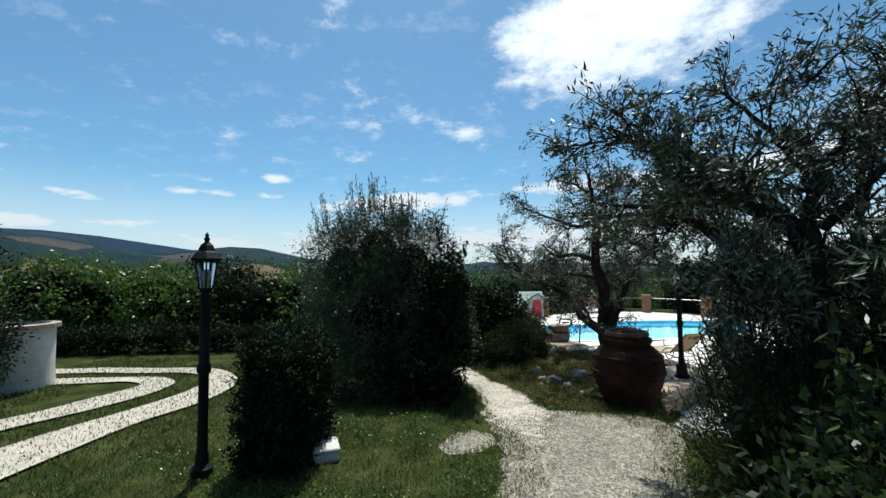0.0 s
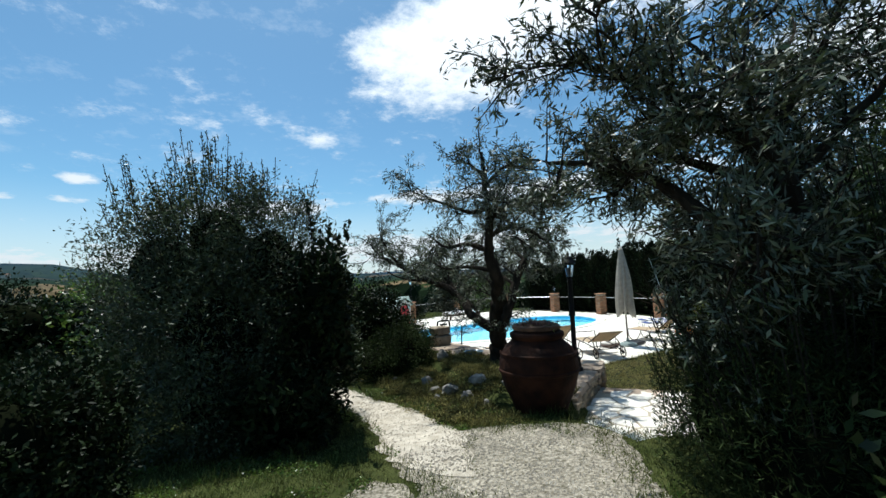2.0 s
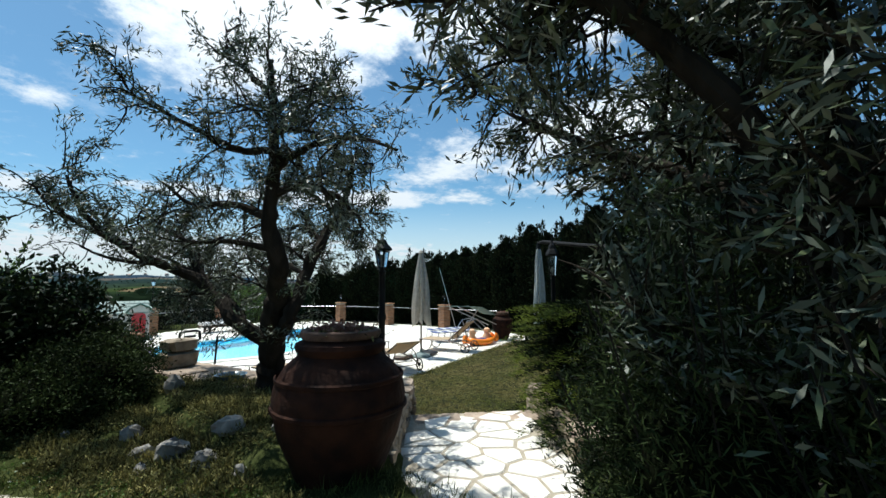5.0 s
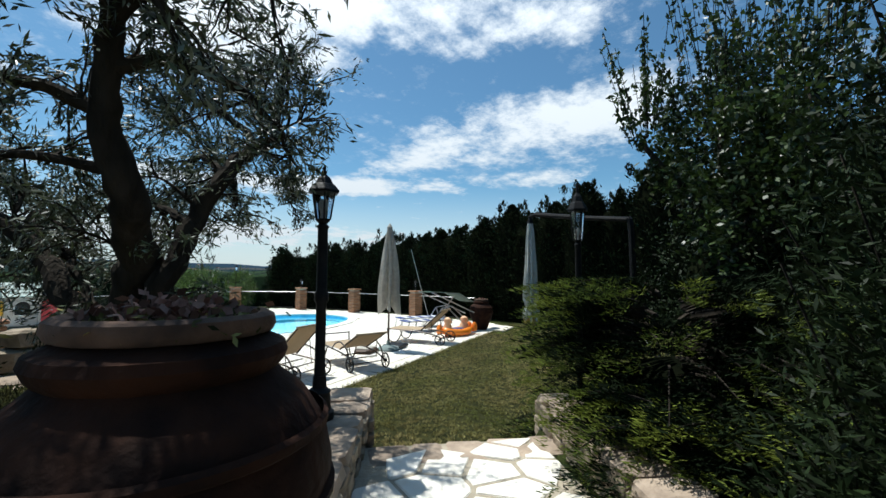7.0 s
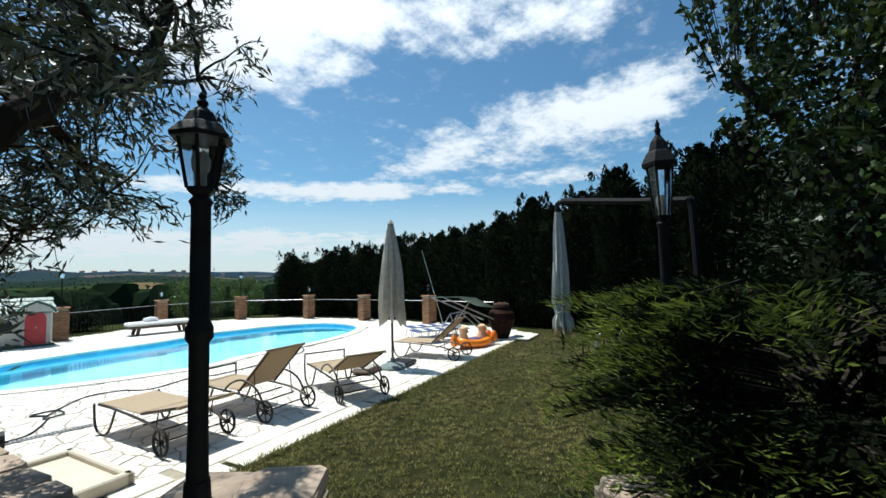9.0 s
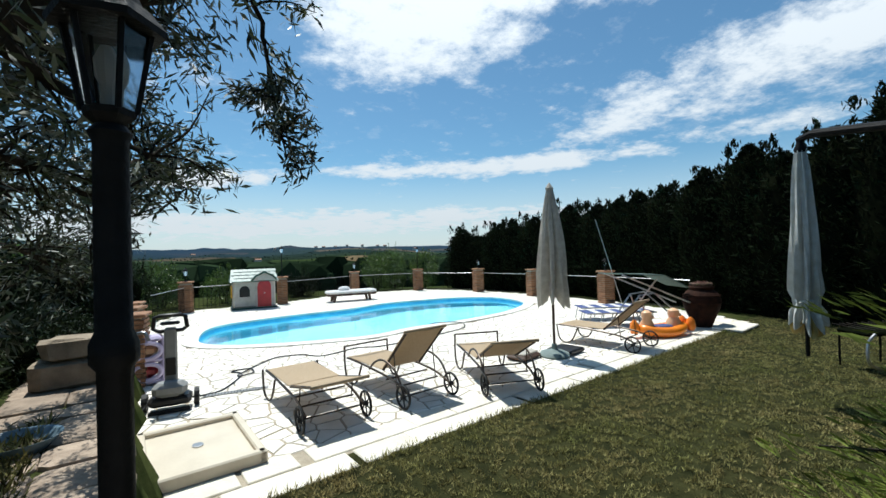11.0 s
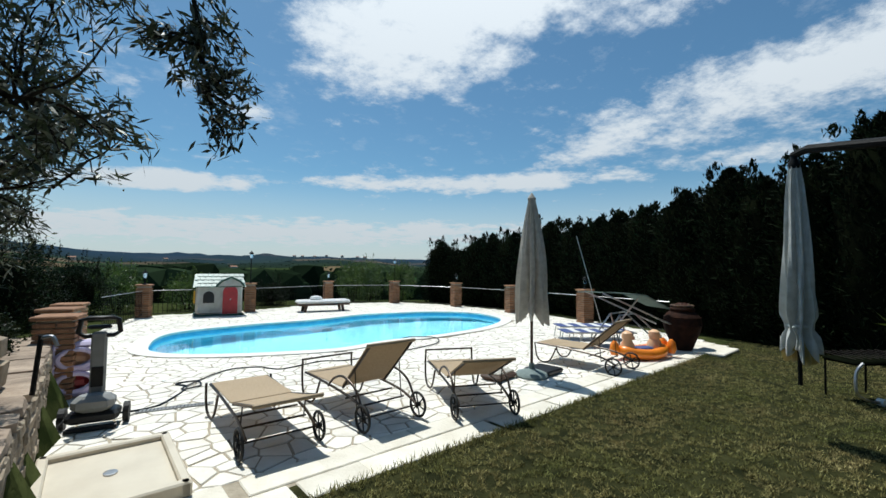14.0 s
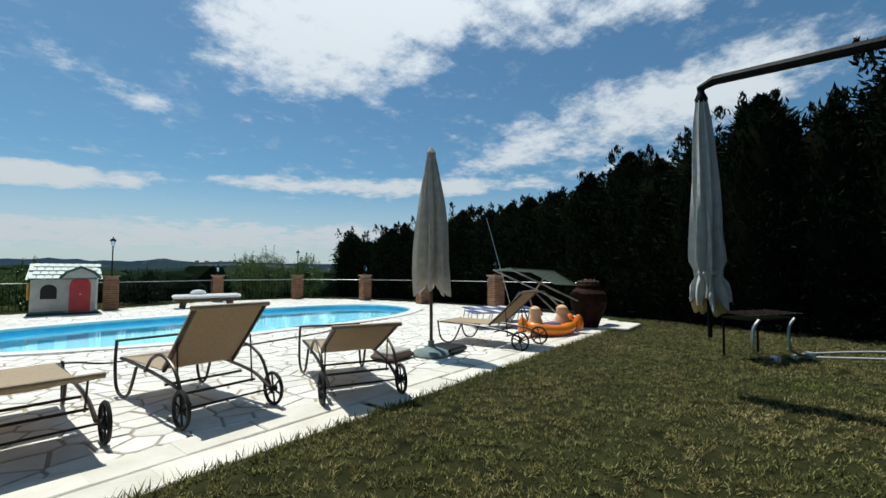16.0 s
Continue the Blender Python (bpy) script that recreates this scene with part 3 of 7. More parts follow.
def sheet_z(x, y):
    """Height of the ground sheet between its own corners."""
    i = max(0, min(nx - 2, int(np.searchsorted(GX, x)) - 1))
    j = max(0, min(len(GY) - 2, int(np.searchsorted(GY, y)) - 1))
    u, v = (x - GX[i]) / (GX[i + 1] - GX[i]), (y - GY[j]) / (GY[j + 1] - GY[j])
    z = [gm.v[(j + b_) * nx + i + a_][2] for b_ in (0, 1) for a_ in (0, 1)]
    return (z[0] * (1 - u) + z[1] * u) * (1 - v) + (z[2] * (1 - u) + z[3] * u) * v


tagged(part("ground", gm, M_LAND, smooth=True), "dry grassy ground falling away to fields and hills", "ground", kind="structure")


def sheet(name, poly, lift, step, material, zf, label, category):
    """A thin draped patch over the ground."""
    xs = [p[0] for p in poly]
    ys = [p[1] for p in poly]
    bm = bmesh.new()
    ring = [bm.verts.new((*p, 0)) for p in poly]
    bm.faces.new(ring)
    for ax, lo, hi in ((0, min(xs), max(xs)), (1, min(ys), max(ys))):
        k = lo + step
        while k < hi:
            co, no = [0, 0, 0], [0, 0, 0]
            co[ax], no[ax] = k, 1
            bmesh.ops.bisect_plane(bm, geom=bm.verts[:] + bm.edges[:] + bm.faces[:], plane_co=co, plane_no=no)
            k += step
    for v in bm.verts:
        v.co.z = zf(v.co.x, v.co.y) + lift
    bm.normal_update()
    me = bpy.data.meshes.new(name)
    bm.to_mesh(me)
    bm.free()
    for p in me.polygons:
        if p.normal.z < 0:
            p.flip()
    me.materials.append(material)
    return tagged(new(name, me), label, category, kind="structure")


west_z = lambda x, y: ground_z(x, y)


def ragged(pts, amp, seed):
    return [(p.x + amp * noise.noise(Vector((p.x * 5, p.y * 5, seed))), p.y + amp * noise.noise(Vector((p.x * 5, p.y * 5, seed + 9)))) for p in (Vector(q[:2] + (0,)) if isinstance(q, tuple) else Vector((q[0], q[1], 0)) for q in spline(pts, 8))]


sheet("gravel_path", ragged(PATHP, 0.10, 1), 0.011, 0.22, M_GRAVEL, west_z, "pale worn limestone gravel path", "path")
sheet("rough_gravel", ragged(ROUGHP, 0.10, 4), 0.006, 0.22, M_ROUGH, west_z, "coarse grey gravel mixed with dry grass", "path")
sheet("bare_patch", ragged(BARE, 0.08, 6), 0.006, 0.1, M_ROUGH, west_z, "bare patch of gravel in the grass", "path")
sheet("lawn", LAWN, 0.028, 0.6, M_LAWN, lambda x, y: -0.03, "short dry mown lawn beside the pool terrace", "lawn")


def ring_poly(outer, inner):
    return outer + inner[::-1]


DR_A = [(-3.9, 3.2), (-3.82, 4.54), (-3.7, 5.72), (-3.4, 6.75), (-3.5, 7.95), (-4.5, 8.8), (-6.4, 8.95), (-9.5, 8.7)]
DR_B = [(-5.0, 3.4), (-4.54, 5.19), (-4.2, 6.3), (-3.95, 7.3), (-4.1, 7.98), (-4.95, 8.48), (-6.9, 8.5), (-9.5, 8.2)]
DR_C = [(-5.9, 3.8), (-5.04, 5.66), (-4.7, 6.43), (-4.4, 7.33), (-4.6, 7.88), (-5.35, 8.22), (-6.7, 8.1), (-9.0, 7.7)]
DR_D = [(-6.4, 4.2), (-5.45, 6.03), (-5.2, 6.9), (-4.97, 7.48), (-5.08, 7.72), (-5.57, 7.9), (-6.4, 7.7), (-8.5, 7.3)]
drape = lambda q: [(p.x, p.y) for p in bend([(*a, 0) for a in q], 5)]
sheet("gravel_drive", ring_poly(drape(DR_A), drape(DR_B)), 0.03, 0.22, M_DRIVE, west_z, "curved pale gravel drive strip across the grass", "drive")
sheet("gravel_drive", ring_poly(drape(DR_C), drape(DR_D)), 0.03, 0.22, M_DRIVE, west_z, "inner curved pale gravel strip across the grass", "drive")

# ---- pool ----
POOL = spline([(3.08, 16.6), (3.5, 15.75), (4.4, 15.3), (5.5, 15.05), (6.5, 15.0), (7.6, 15.45), (9.2, 15.75), (11.1, 16.55), (12.5, 17.95), (12.55, 19.8), (11.4, 20.75), (9.9, 20.9), (8.5, 20.75), (7.0, 19.95), (5.0, 19.45), (3.3, 18.5)], 6)
pc = Vector((sum(p[0] for p in POOL) / len(POOL), sum(p[1] for p in POOL) / len(POOL)))


def grow_ring(poly, d):
    """Outline moved outwards by d."""
    out, k = [], len(poly)
    for i in range(k):
        a, b = Vector(poly[i - 1]), Vector(poly[(i + 1) % k])
        t = (b - a).normalized()
        out.append((poly[i][0] + t.y * d, poly[i][1] - t.x * d))
    return out


if (Vector(grow_ring(POOL, 0.3)[0]) - pc).length < (Vector(POOL[0]) - pc).length:
    POOL = POOL[::-1]
pool = thing("pool", "freeform blue swimming pool set in white paving", "pool", kind="structure")
k = len(POOL)
b = MB()
inner = grow_ring(POOL, -0.25)
rings = [[(p[0], p[1], -0.03) for p in POOL], [(p[0], p[1], -0.34) for p in POOL]]
b.add(rings[0] + rings[1], [(i, (i + 1) % k, k + (i + 1) % k, k + i) for i in range(k)])
part("liner_band", b, M_LINERB, pool, "darker patterned waterline band")
b = MB()
b.add([(p[0], p[1], -0.34) for p in POOL] + [(p[0], p[1], -1.25) for p in POOL] + [(p[0], p[1], -1.4) for p in inner], [(r * k + i, r * k + (i + 1) % k, r * k + k + (i + 1) % k, r * k + k + i) for r in range(2) for i in range(k)] + [tuple(range(2 * k, 3 * k))])
part("liner", b, M_LINER, pool, smooth=True)
b = MB()
o1 = grow_ring(POOL, 0.30)
b.add([(p[0], p[1], 0.0) for p in o1] + [(p[0], p[1], 0.022) for p in o1] + [(p[0], p[1], 0.022) for p in grow_ring(POOL, 0.02)] + [(p[0], p[1], 0.012) for p in grow_ring(POOL, -0.03)] + [(p[0], p[1], -0.04) for p in grow_ring(POOL, -0.03)], [(r * k + i, r * k + (i + 1) % k, r * k + k + (i + 1) % k, r * k + k + i) for r in range(4) for i in range(k)])
part("coping", b, M_COPING, pool, "smooth white rounded coping", smooth=True)
b = MB()
b.add([(p[0], p[1], -0.10) for p in grow_ring(POOL, -0.002)], [tuple(range(k))])
w = part("pool_water", b, M_WATER)
tagged(w, "clear light blue water in the pool", "water", kind="structure")
w.visible_shadow = False

# ---- terrace base ----
b = MB()
hole = grow_ring(POOL, 0.05)
bmh = bmesh.new()
vo = [bmh.verts.new((*p, -0.007)) for p in TERRACE]
vi = [bmh.verts.new((*p, -0.007)) for p in hole]
eds = [bmh.edges.new((q[i], q[(i + 1) % len(q)])) for q in (vo, vi) for i in range(len(q))]
bmesh.ops.triangle_fill(bmh, use_beauty=True, use_dissolve=False, edges=eds)
ext = bmesh.ops.extrude_edge_only(bmh, edges=[e for e in bmh.edges if e.is_boundary])
for g in ext["geom"]:
    if isinstance(g, bmesh.types.BMVert):
        g.co.z = -0.35
me = bpy.data.meshes.new("terrace")
bmh.to_mesh(me)
bmh.free()
for p in me.polygons:
    if p.normal.z < -0.5:
        p.flip()
me.materials.append(M_GROUT)
terrace = tagged(new("terrace", me), "pool terrace of white crazy paving with sandy joints", "paving", kind="structure")
patio = sheet("patio", PATIO, 0.0, 5, M_GROUT, lambda x, y: 0.370, "raised flagstone patio at the top of the step", "paving")

# ---- trees and shrubs ----
LANE = [(0.25, -1), (0.0, 1.6), (0.2, 2.8), (1.1, 3.9), (2.05, 4.9), (3.4, 6.0), (4.4, 6.5), (5.4, 7.4)]  # walked line, kept clear of twigs


def clear_lane(c, z_over=2.35, wide=0.62):
    """Drops leaves that would hang into the walked lane."""
    d = np.full(len(c), 1e9)
    for (ax, ay), (bx, by) in zip(LANE, LANE[1:]):
        ab = np.array((bx - ax, by - ay))
        t = np.clip(((c[:, 0] - ax) * ab[0] + (c[:, 1] - ay) * ab[1]) / (ab @ ab), 0, 1)
        d = np.minimum(d, np.hypot(c[:, 0] - ax - t * ab[0], c[:, 1] - ay - t * ab[1]))
    top = np.interp(c[:, 1], [1, 3, 4.5, 6, 7], [2.9, 2.75, 2.35, 2.2, 2.1]) if z_over is None else z_over
    return (d > wide) | (c[:, 2] > top)


def rand_dir(rng, up=0.0):
    v = Vector((rng.gauss(0, 1), rng.gauss(0, 1), rng.gauss(0, 1) + up))
    return v.normalized()


def olive(name, label, limbs, base_r, seed, twigs, leaf_n, leaf_l=0.062, leaf_w=0.013, reach=0.55, droop=0.25, material=None, margin=None):
    """An olive tree: hand-placed main limbs, forking branches, twigs and narrow leaves."""
    rng = random.Random(seed)
    tree = thing(name, label, "tree")
    trunk, ends, br = MB(), [], MB()
    for li, (pts, r0, r1) in enumerate(limbs):
        cur = bend(pts, 6)
        n = len(cur)
        cur = [p + Vector((rng.gauss(0, 0.012), rng.gauss(0, 0.012), 0)) for p in cur]
        rr = [(r0 + (r1 - r0) * i / (n - 1)) * (1 + 0.10 * rng.uniform(-1, 1)) for i in range(n)]
        if li:
            part("limb", MB().tube(cur, rr, 8), M_BARK, tree, smooth=True)
        else:
            trunk.tube(cur, rr, 12)
        for i in range(n):
            if li or i > n * 0.45:
                ends.append((cur[i], (cur[min(n - 1, i + 1)] - cur[max(0, i - 1)]).normalized(), i / n, li))
        for i in range(2, n, 4):
            if r0 < 0.025 or (not li and i < n * 0.5) or rng.random() > 0.25 + 0.8 * i / n:
                continue
            d = (cur[i] - cur[i - 1]).normalized()
            v = (d * 0.4 + rand_dir(rng, 0.15)).normalized()
            q, side = cur[i].copy(), [cur[i].copy()]
            for s in range(5):
                v = (v + rand_dir(rng) * 0.3 + Vector((0, 0, 0.06 - droop * s / 8))).normalized()
                q = q + v * reach * rng.uniform(0.18, 0.30)
                side.append(q.copy())
                ends.append((q.copy(), v.copy(), 0.55 + 0.1 * s, li))
            br.tube(side, [max(0.004, min(rr[i] * 0.5, 0.016) * (1 - k_ / 7)) for k_ in range(6)], 5)
    centres, heads = [], []
    for _ in range(twigs):
        p, d, f, li = ends[int(len(ends) * rng.random() ** 0.75)]
        if margin is not None and (p.x - 0.15) * 0.695 - (p.y - 2.6) * 0.719 < margin and rng.random() < 0.8:
            continue
        if rng.random() > 0.25 + 0.85 * f:
            continue
        q = p.copy()
        v = (d * 0.5 + rand_dir(rng, 0.35)).normalized()
        pts, ln = [q.copy()], reach * rng.uniform(0.5, 1.3) * (0.55 if limbs[li][1] < 0.025 else 1.0)
        for s in range(6):
            v = (v + rand_dir(rng) * 0.28 + Vector((0, 0, 0.10 - droop * s / 5))).normalized()
            q = q + v * ln / 6
            pts.append(q.copy())
            for _k in range(leaf_n):
                if s > 0:
                    centres.append((q.x + rng.gauss(0, 0.035), q.y + rng.gauss(0, 0.035), q.z + rng.gauss(0, 0.035)))
                    heads.append((v.x, v.y, v.z))
        br.tube(pts, [0.008 * (1 - i / 7) + 0.0015 for i in range(7)], 3)
        for _b in range(2):
            j = rng.randint(2, 5)
            q2, v2 = pts[j].copy(), (v + rand_dir(rng) * 1.1).normalized()
            side = [q2.copy()]
            for s in range(4):
                v2 = (v2 + rand_dir(rng) * 0.25 + Vector((0, 0, -droop * 0.3))).normalized()
                q2 = q2 + v2 * ln * 0.12
                side.append(q2.copy())
                for _k in range(leaf_n):
                    centres.append((q2.x + rng.gauss(0, 0.03), q2.y + rng.gauss(0, 0.03), q2.z + rng.gauss(0, 0.03)))
                    heads.append((v2.x, v2.y, v2.z))
            br.tube(side, 0.002, 3)
    c, h = np.array(centres), np.array(heads)
    keep = clear_lane(c, None)
    c, h = c[keep], h[keep]
    pick = RNG.random(len(c)) < 0.55
    part("trunk", trunk, M_BARK, tree, "gnarled grey bark", smooth=True)
    part("branchwork", br, M_BARK, tree, smooth=True, kind="stuff")
    part("foliage", leaves("foliage", c[pick], leaf_l, leaf_w, material or M_OLIVE, h[pick], 0.9), None, tree, "narrow grey-green leaves", kind="stuff")
    part("foliage", leaves("foliage", c[~pick], leaf_l, leaf_w, M_OLIVE2, h[~pick], 0.9), None, tree, "silvery leaf undersides", kind="stuff")
    return tree


olive("olive_tree", "old olive tree with a forked trunk in the stone-edged bed", [
    ([(3.10, 8.50, 0.42), (3.03, 8.42, 0.85), (2.96, 8.22, 1.28), (2.86, 7.96, 1.72), (2.72, 7.68, 2.07), (2.58, 7.60, 2.46), (2.58, 7.50, 2.91), (2.46, 7.32, 3.45), (2.42, 7.30, 3.9)], 0.165, 0.022),
    ([(2.97, 8.22, 1.25), (2.95, 7.85, 1.52), (3.13, 7.87, 1.93), (3.37, 7.93, 2.39), (3.70, 8.10, 2.68), (3.86, 8.20, 2.82), (3.90, 8.20, 3.20), (3.98, 8.12, 3.65)], 0.085, 0.022),
    ([(2.96, 8.25, 1.22), (2.63, 8.52, 1.50), (2.50, 8.95, 1.87), (2.10, 9.15, 2.10), (1.72, 9.25, 2.32), (1.40, 9.30, 2.65), (1.28, 9.30, 2.98)], 0.085, 0.014),
    ([(1.90, 9.20, 2.20), (1.55, 8.95, 2.35), (1.20, 8.85, 2.55), (1.00, 8.80, 2.75)], 0.03, 0.010),
    ([(2.10, 9.15, 2.10), (1.75, 9.50, 2.15), (1.45, 9.70, 2.30)], 0.03, 0.008),
    ([(2.58, 7.50, 2.93), (2.67, 7.28, 3.08), (2.86, 6.99, 3.19), (2.95, 6.60, 3.12), (3.05, 6.30, 2.98)], 0.045, 0.010),
    ([(2.58, 7.54, 2.72), (2.85, 7.42, 2.82), (3.15, 7.35, 2.76), (3.42, 7.35, 2.60), (3.55, 7.40, 2.40)], 0.045, 0.008),
    ([(2.55, 7.42, 3.12), (2.30, 7.50, 3.06), (2.02, 7.62, 3.18), (1.72, 7.70, 3.30), (1.48, 7.75, 3.40)], 0.040, 0.009),
    ([(2.60, 7.62, 2.50), (2.32, 7.80, 2.62), (2.05, 8.00, 2.60), (1.85, 8.20, 2.82)], 0.045, 0.009),
    ([(2.68, 7.66, 2.20), (2.40, 7.95, 2.28), (2.10, 8.20, 2.28), (1.92, 8.45, 2.42)], 0.035, 0.008),
    ([(2.46, 7.32, 3.40), (2.65, 7.15, 3.62), (2.85, 6.95, 3.72)], 0.030, 0.008),
    ([(2.44, 7.31, 3.55), (2.20, 7.30, 3.72), (1.95, 7.30, 3.78)], 0.028, 0.008),
    ([(3.96, 8.14, 3.50), (4.08, 8.36, 3.36), (4.20, 8.52, 2.90), (4.27, 8.58, 2.55), (4.33, 8.62, 2.22)], 0.020, 0.004),
    ([(3.42, 7.95, 2.42), (3.58, 8.28, 2.28), (3.74, 8.52, 2.15)], 0.032, 0.006),
    ([(3.35, 7.93, 2.36), (3.36, 8.40, 2.58), (3.46, 8.85, 2.56), (3.60, 9.15, 2.32)], 0.032, 0.007),
    ([(3.15, 7.88, 1.96), (3.12, 8.40, 2.14), (3.25, 8.80, 2.14), (3.45, 9.15, 1.95)], 0.032, 0.007),
    ([(2.88, 8.00, 1.66), (2.98, 8.50, 2.02), (2.95, 9.00, 2.20), (2.92, 9.40, 2.06)], 0.034, 0.007),
    # three limbs added so the crown shades the jar and the wall
    ([(2.48, 7.36, 3.30), (2.42, 7.08, 3.16), (2.36, 6.78, 3.08), (2.40, 6.48, 3.00)], 0.030, 0.007),
    ([(2.50, 8.95, 1.87), (2.60, 9.50, 2.12), (2.80, 10.10, 2.22), (2.95, 10.70, 2.10)], 0.040, 0.008),
    ([(2.50, 8.95, 1.90), (2.30, 9.70, 2.20), (2.30, 10.40, 2.30)], 0.035, 0.008),
    ([(2.75, 8.40, 1.42), (2.70, 8.90, 1.75), (2.75, 9.40, 1.85), (2.85, 10.0, 1.72), (2.92, 10.5, 1.52)], 0.030, 0.007),
    ([(3.70, 8.10, 2.68), (3.52, 8.45, 3.00), (3.42, 8.90, 3.20), (3.40, 9.20, 3.25)], 0.034, 0.008),
    ([(3.88, 8.20, 3.05), (3.72, 8.55, 3.28), (3.66, 8.95, 3.30), (3.70, 9.25, 3.10)], 0.030, 0.007),
], 0.165, 11, 950, 5, leaf_l=0.070, leaf_w=0.0145, reach=0.38, droop=0.30)

olive("olive_tree", "large spreading olive tree beside the path", [
    ([(3.05, 3.35, 0.4), (2.95, 3.4, 1.0), (2.85, 3.5, 1.6), (2.75, 3.6, 2.2), (2.8, 3.7, 2.7), (2.9, 3.7, 3.1)], 0.13, 0.03),
    ([(2.85, 3.5, 1.6), (2.55, 3.75, 2.1), (2.3, 4.0, 2.6), (2.05, 4.3, 2.85), (1.72, 4.62, 2.95)], 0.07, 0.012),
    ([(2.78, 3.62, 2.5), (2.3, 3.7, 3.0), (1.85, 3.85, 3.25), (1.55, 3.98, 3.38)], 0.05, 0.010),
    ([(2.85, 3.7, 2.9), (2.7, 3.9, 3.4), (2.5, 4.1, 3.8)], 0.035, 0.010),
    ([(2.85, 3.65, 2.6), (3.05, 3.25, 3.1), (3.1, 2.9, 3.5)], 0.035, 0.010),
    ([(2.9, 3.7, 3.0), (3.2, 3.6, 3.5), (3.4, 3.5, 3.9)], 0.030, 0.010),
    ([(2.8, 3.55, 2.0), (2.4, 3.4, 2.6), (2.15, 3.5, 2.8), (1.95, 3.6, 2.9)], 0.05, 0.012),
    ([(2.8, 3.55, 1.8), (3.0, 4.1, 2.3), (3.0, 4.6, 2.6), (2.95, 5.1, 2.9)], 0.06, 0.012),
    ([(2.9, 3.45, 1.4), (3.3, 3.0, 2.0), (3.5, 2.6, 2.3), (3.5, 2.3, 2.7)], 0.06, 0.012),
    ([(2.9, 3.4, 1.5), (2.6, 2.7, 2.1), (2.4, 2.4, 2.3), (2.3, 2.2, 2.5)], 0.06, 0.012),
    ([(2.85, 3.5, 1.7), (3.3, 3.9, 2.4), (3.7, 4.2, 3.0), (3.9, 4.4, 3.4)], 0.06, 0.012),
    ([(2.8, 3.7, 2.6), (2.5, 4.2, 2.9), (2.3, 4.6, 3.2)], 0.04, 0.012),
    ([(2.55, 3.75, 2.1), (2.2, 3.4, 2.05), (1.95, 3.3, 2.3)], 0.03, 0.01),
    ([(2.9, 3.4, 1.2), (2.5, 3.9, 1.4), (2.4, 4.2, 1.7)], 0.03, 0.01),
], 0.13, 23, 1080, 4, leaf_l=0.072, leaf_w=0.016, reach=0.40, droop=0.15, margin=-0.55)


def shrub(name, label, category, blobs, n, leaf_l, leaf_w, material, core=True, seed=1, shoots=0, heading_up=0.4, stems=True, trunk=None, dense=0.60, shoot_len=(0.2, 0.5)):
    """A shrub of clumped leaves over near-black cores that paint its inner shade. blobs: x, y, z, rx, ry, rz."""
    rng = np.random.default_rng(seed)
    ob = thing(name, label, category)
    vol = np.array([b_[3] * b_[4] * b_[5] for b_ in blobs]) ** 0.67
    cs, hs = [], []
    cm = MB()
    for (x, y, z, rx, ry, rz), share in zip(blobs, vol / vol.sum()):
        k_ = int(n * share)
        nc = max(6, k_ // 40)
        d = unit(rng.normal(size=(nc, 3)))
        hubs = d * rng.uniform(0.50, 1.08, (nc, 1)) ** 0.6
        idx = rng.integers(0, nc, k_)
        q = hubs[idx] + rng.normal(size=(k_, 3)) * 0.13
        cs.append(q * (rx, ry, rz) + (x, y, z))
        hs.append(d[idx] * (1 / rx, 1 / ry, 1 / rz) * rx + (0, 0, heading_up))
        if core:
            vs, fs = [], []
            nu, nv = 12, 7
            for a in range(nv):
                for c_ in range(nu):
                    t, p_ = 2 * math.pi * c_ / nu, math.pi * (a + 0.5) / nv - math.pi / 2
                    w_ = dense * (1 + 0.18 * noise.noise(Vector((math.cos(t) * 2 + x, math.sin(t) * 2 + y, p_ * 2))))
                    vs.append((x + rx * w_ * math.cos(p_) * math.cos(t), y + ry * w_ * math.cos(p_) * math.sin(t), z + rz * w_ * math.sin(p_)))
            fs = [(a * nu + c_, a * nu + (c_ + 1) % nu, a * nu + nu + (c_ + 1) % nu, a * nu + nu + c_) for a in range(nv - 1) for c_ in range(nu)]
            fs += [tuple(range(nu - 1, -1, -1)), tuple(range((nv - 1) * nu, nv * nu))]
            cm.add(vs, fs)
    st = MB()
    for _ in range(shoots):
        x, y, z, rx, ry, rz = blobs[int(rng.integers(0, len(blobs)))]
        d = unit(rng.normal(size=(1, 3)) + np.array([[0, 0, 1.3]]))[0]
        p0 = np.array((x, y, z)) + d * (rx, ry, rz) * 0.85
        ln = rng.uniform(*shoot_len)
        hd = d * 0.4 + np.array((0, 0, 0.9))
        st.tube([tuple(p0), tuple(p0 + hd * ln)], 0.004, 3)
        t = rng.uniform(0.1, 1, (26, 1))
        cs.append(p0 + hd * ln * t + rng.normal(size=(26, 3)) * 0.02)
        hs.append(np.repeat(hd[None], 26, 0))
    if trunk:
        g = ground_z(trunk[0], trunk[1])
        fork = Vector((trunk[0], trunk[1], g + 1.0))
        part("trunk", MB().tube(bend([(trunk[0] + 0.05, trunk[1], g - 0.05), (trunk[0], trunk[1] + 0.03, g + 0.5), fork], 4), [0.11, 0.10, 0.10, 0.095, 0.09, 0.09, 0.085, 0.08, 0.08], 8), M_BARK, ob, smooth=True)
        for x, y, z, rx, ry, rz in blobs:
            part("limb", MB().tube(bend([fork, fork.lerp(Vector((x, y, z)), 0.5) + Vector((0.1, -0.08, 0.15)), (x, y, z), (x + 0.3 * rx, y, z + 0.6 * rz)], 4), [0.06 - 0.004 * i for i in range(13)], 6), M_BARK, ob, smooth=True)
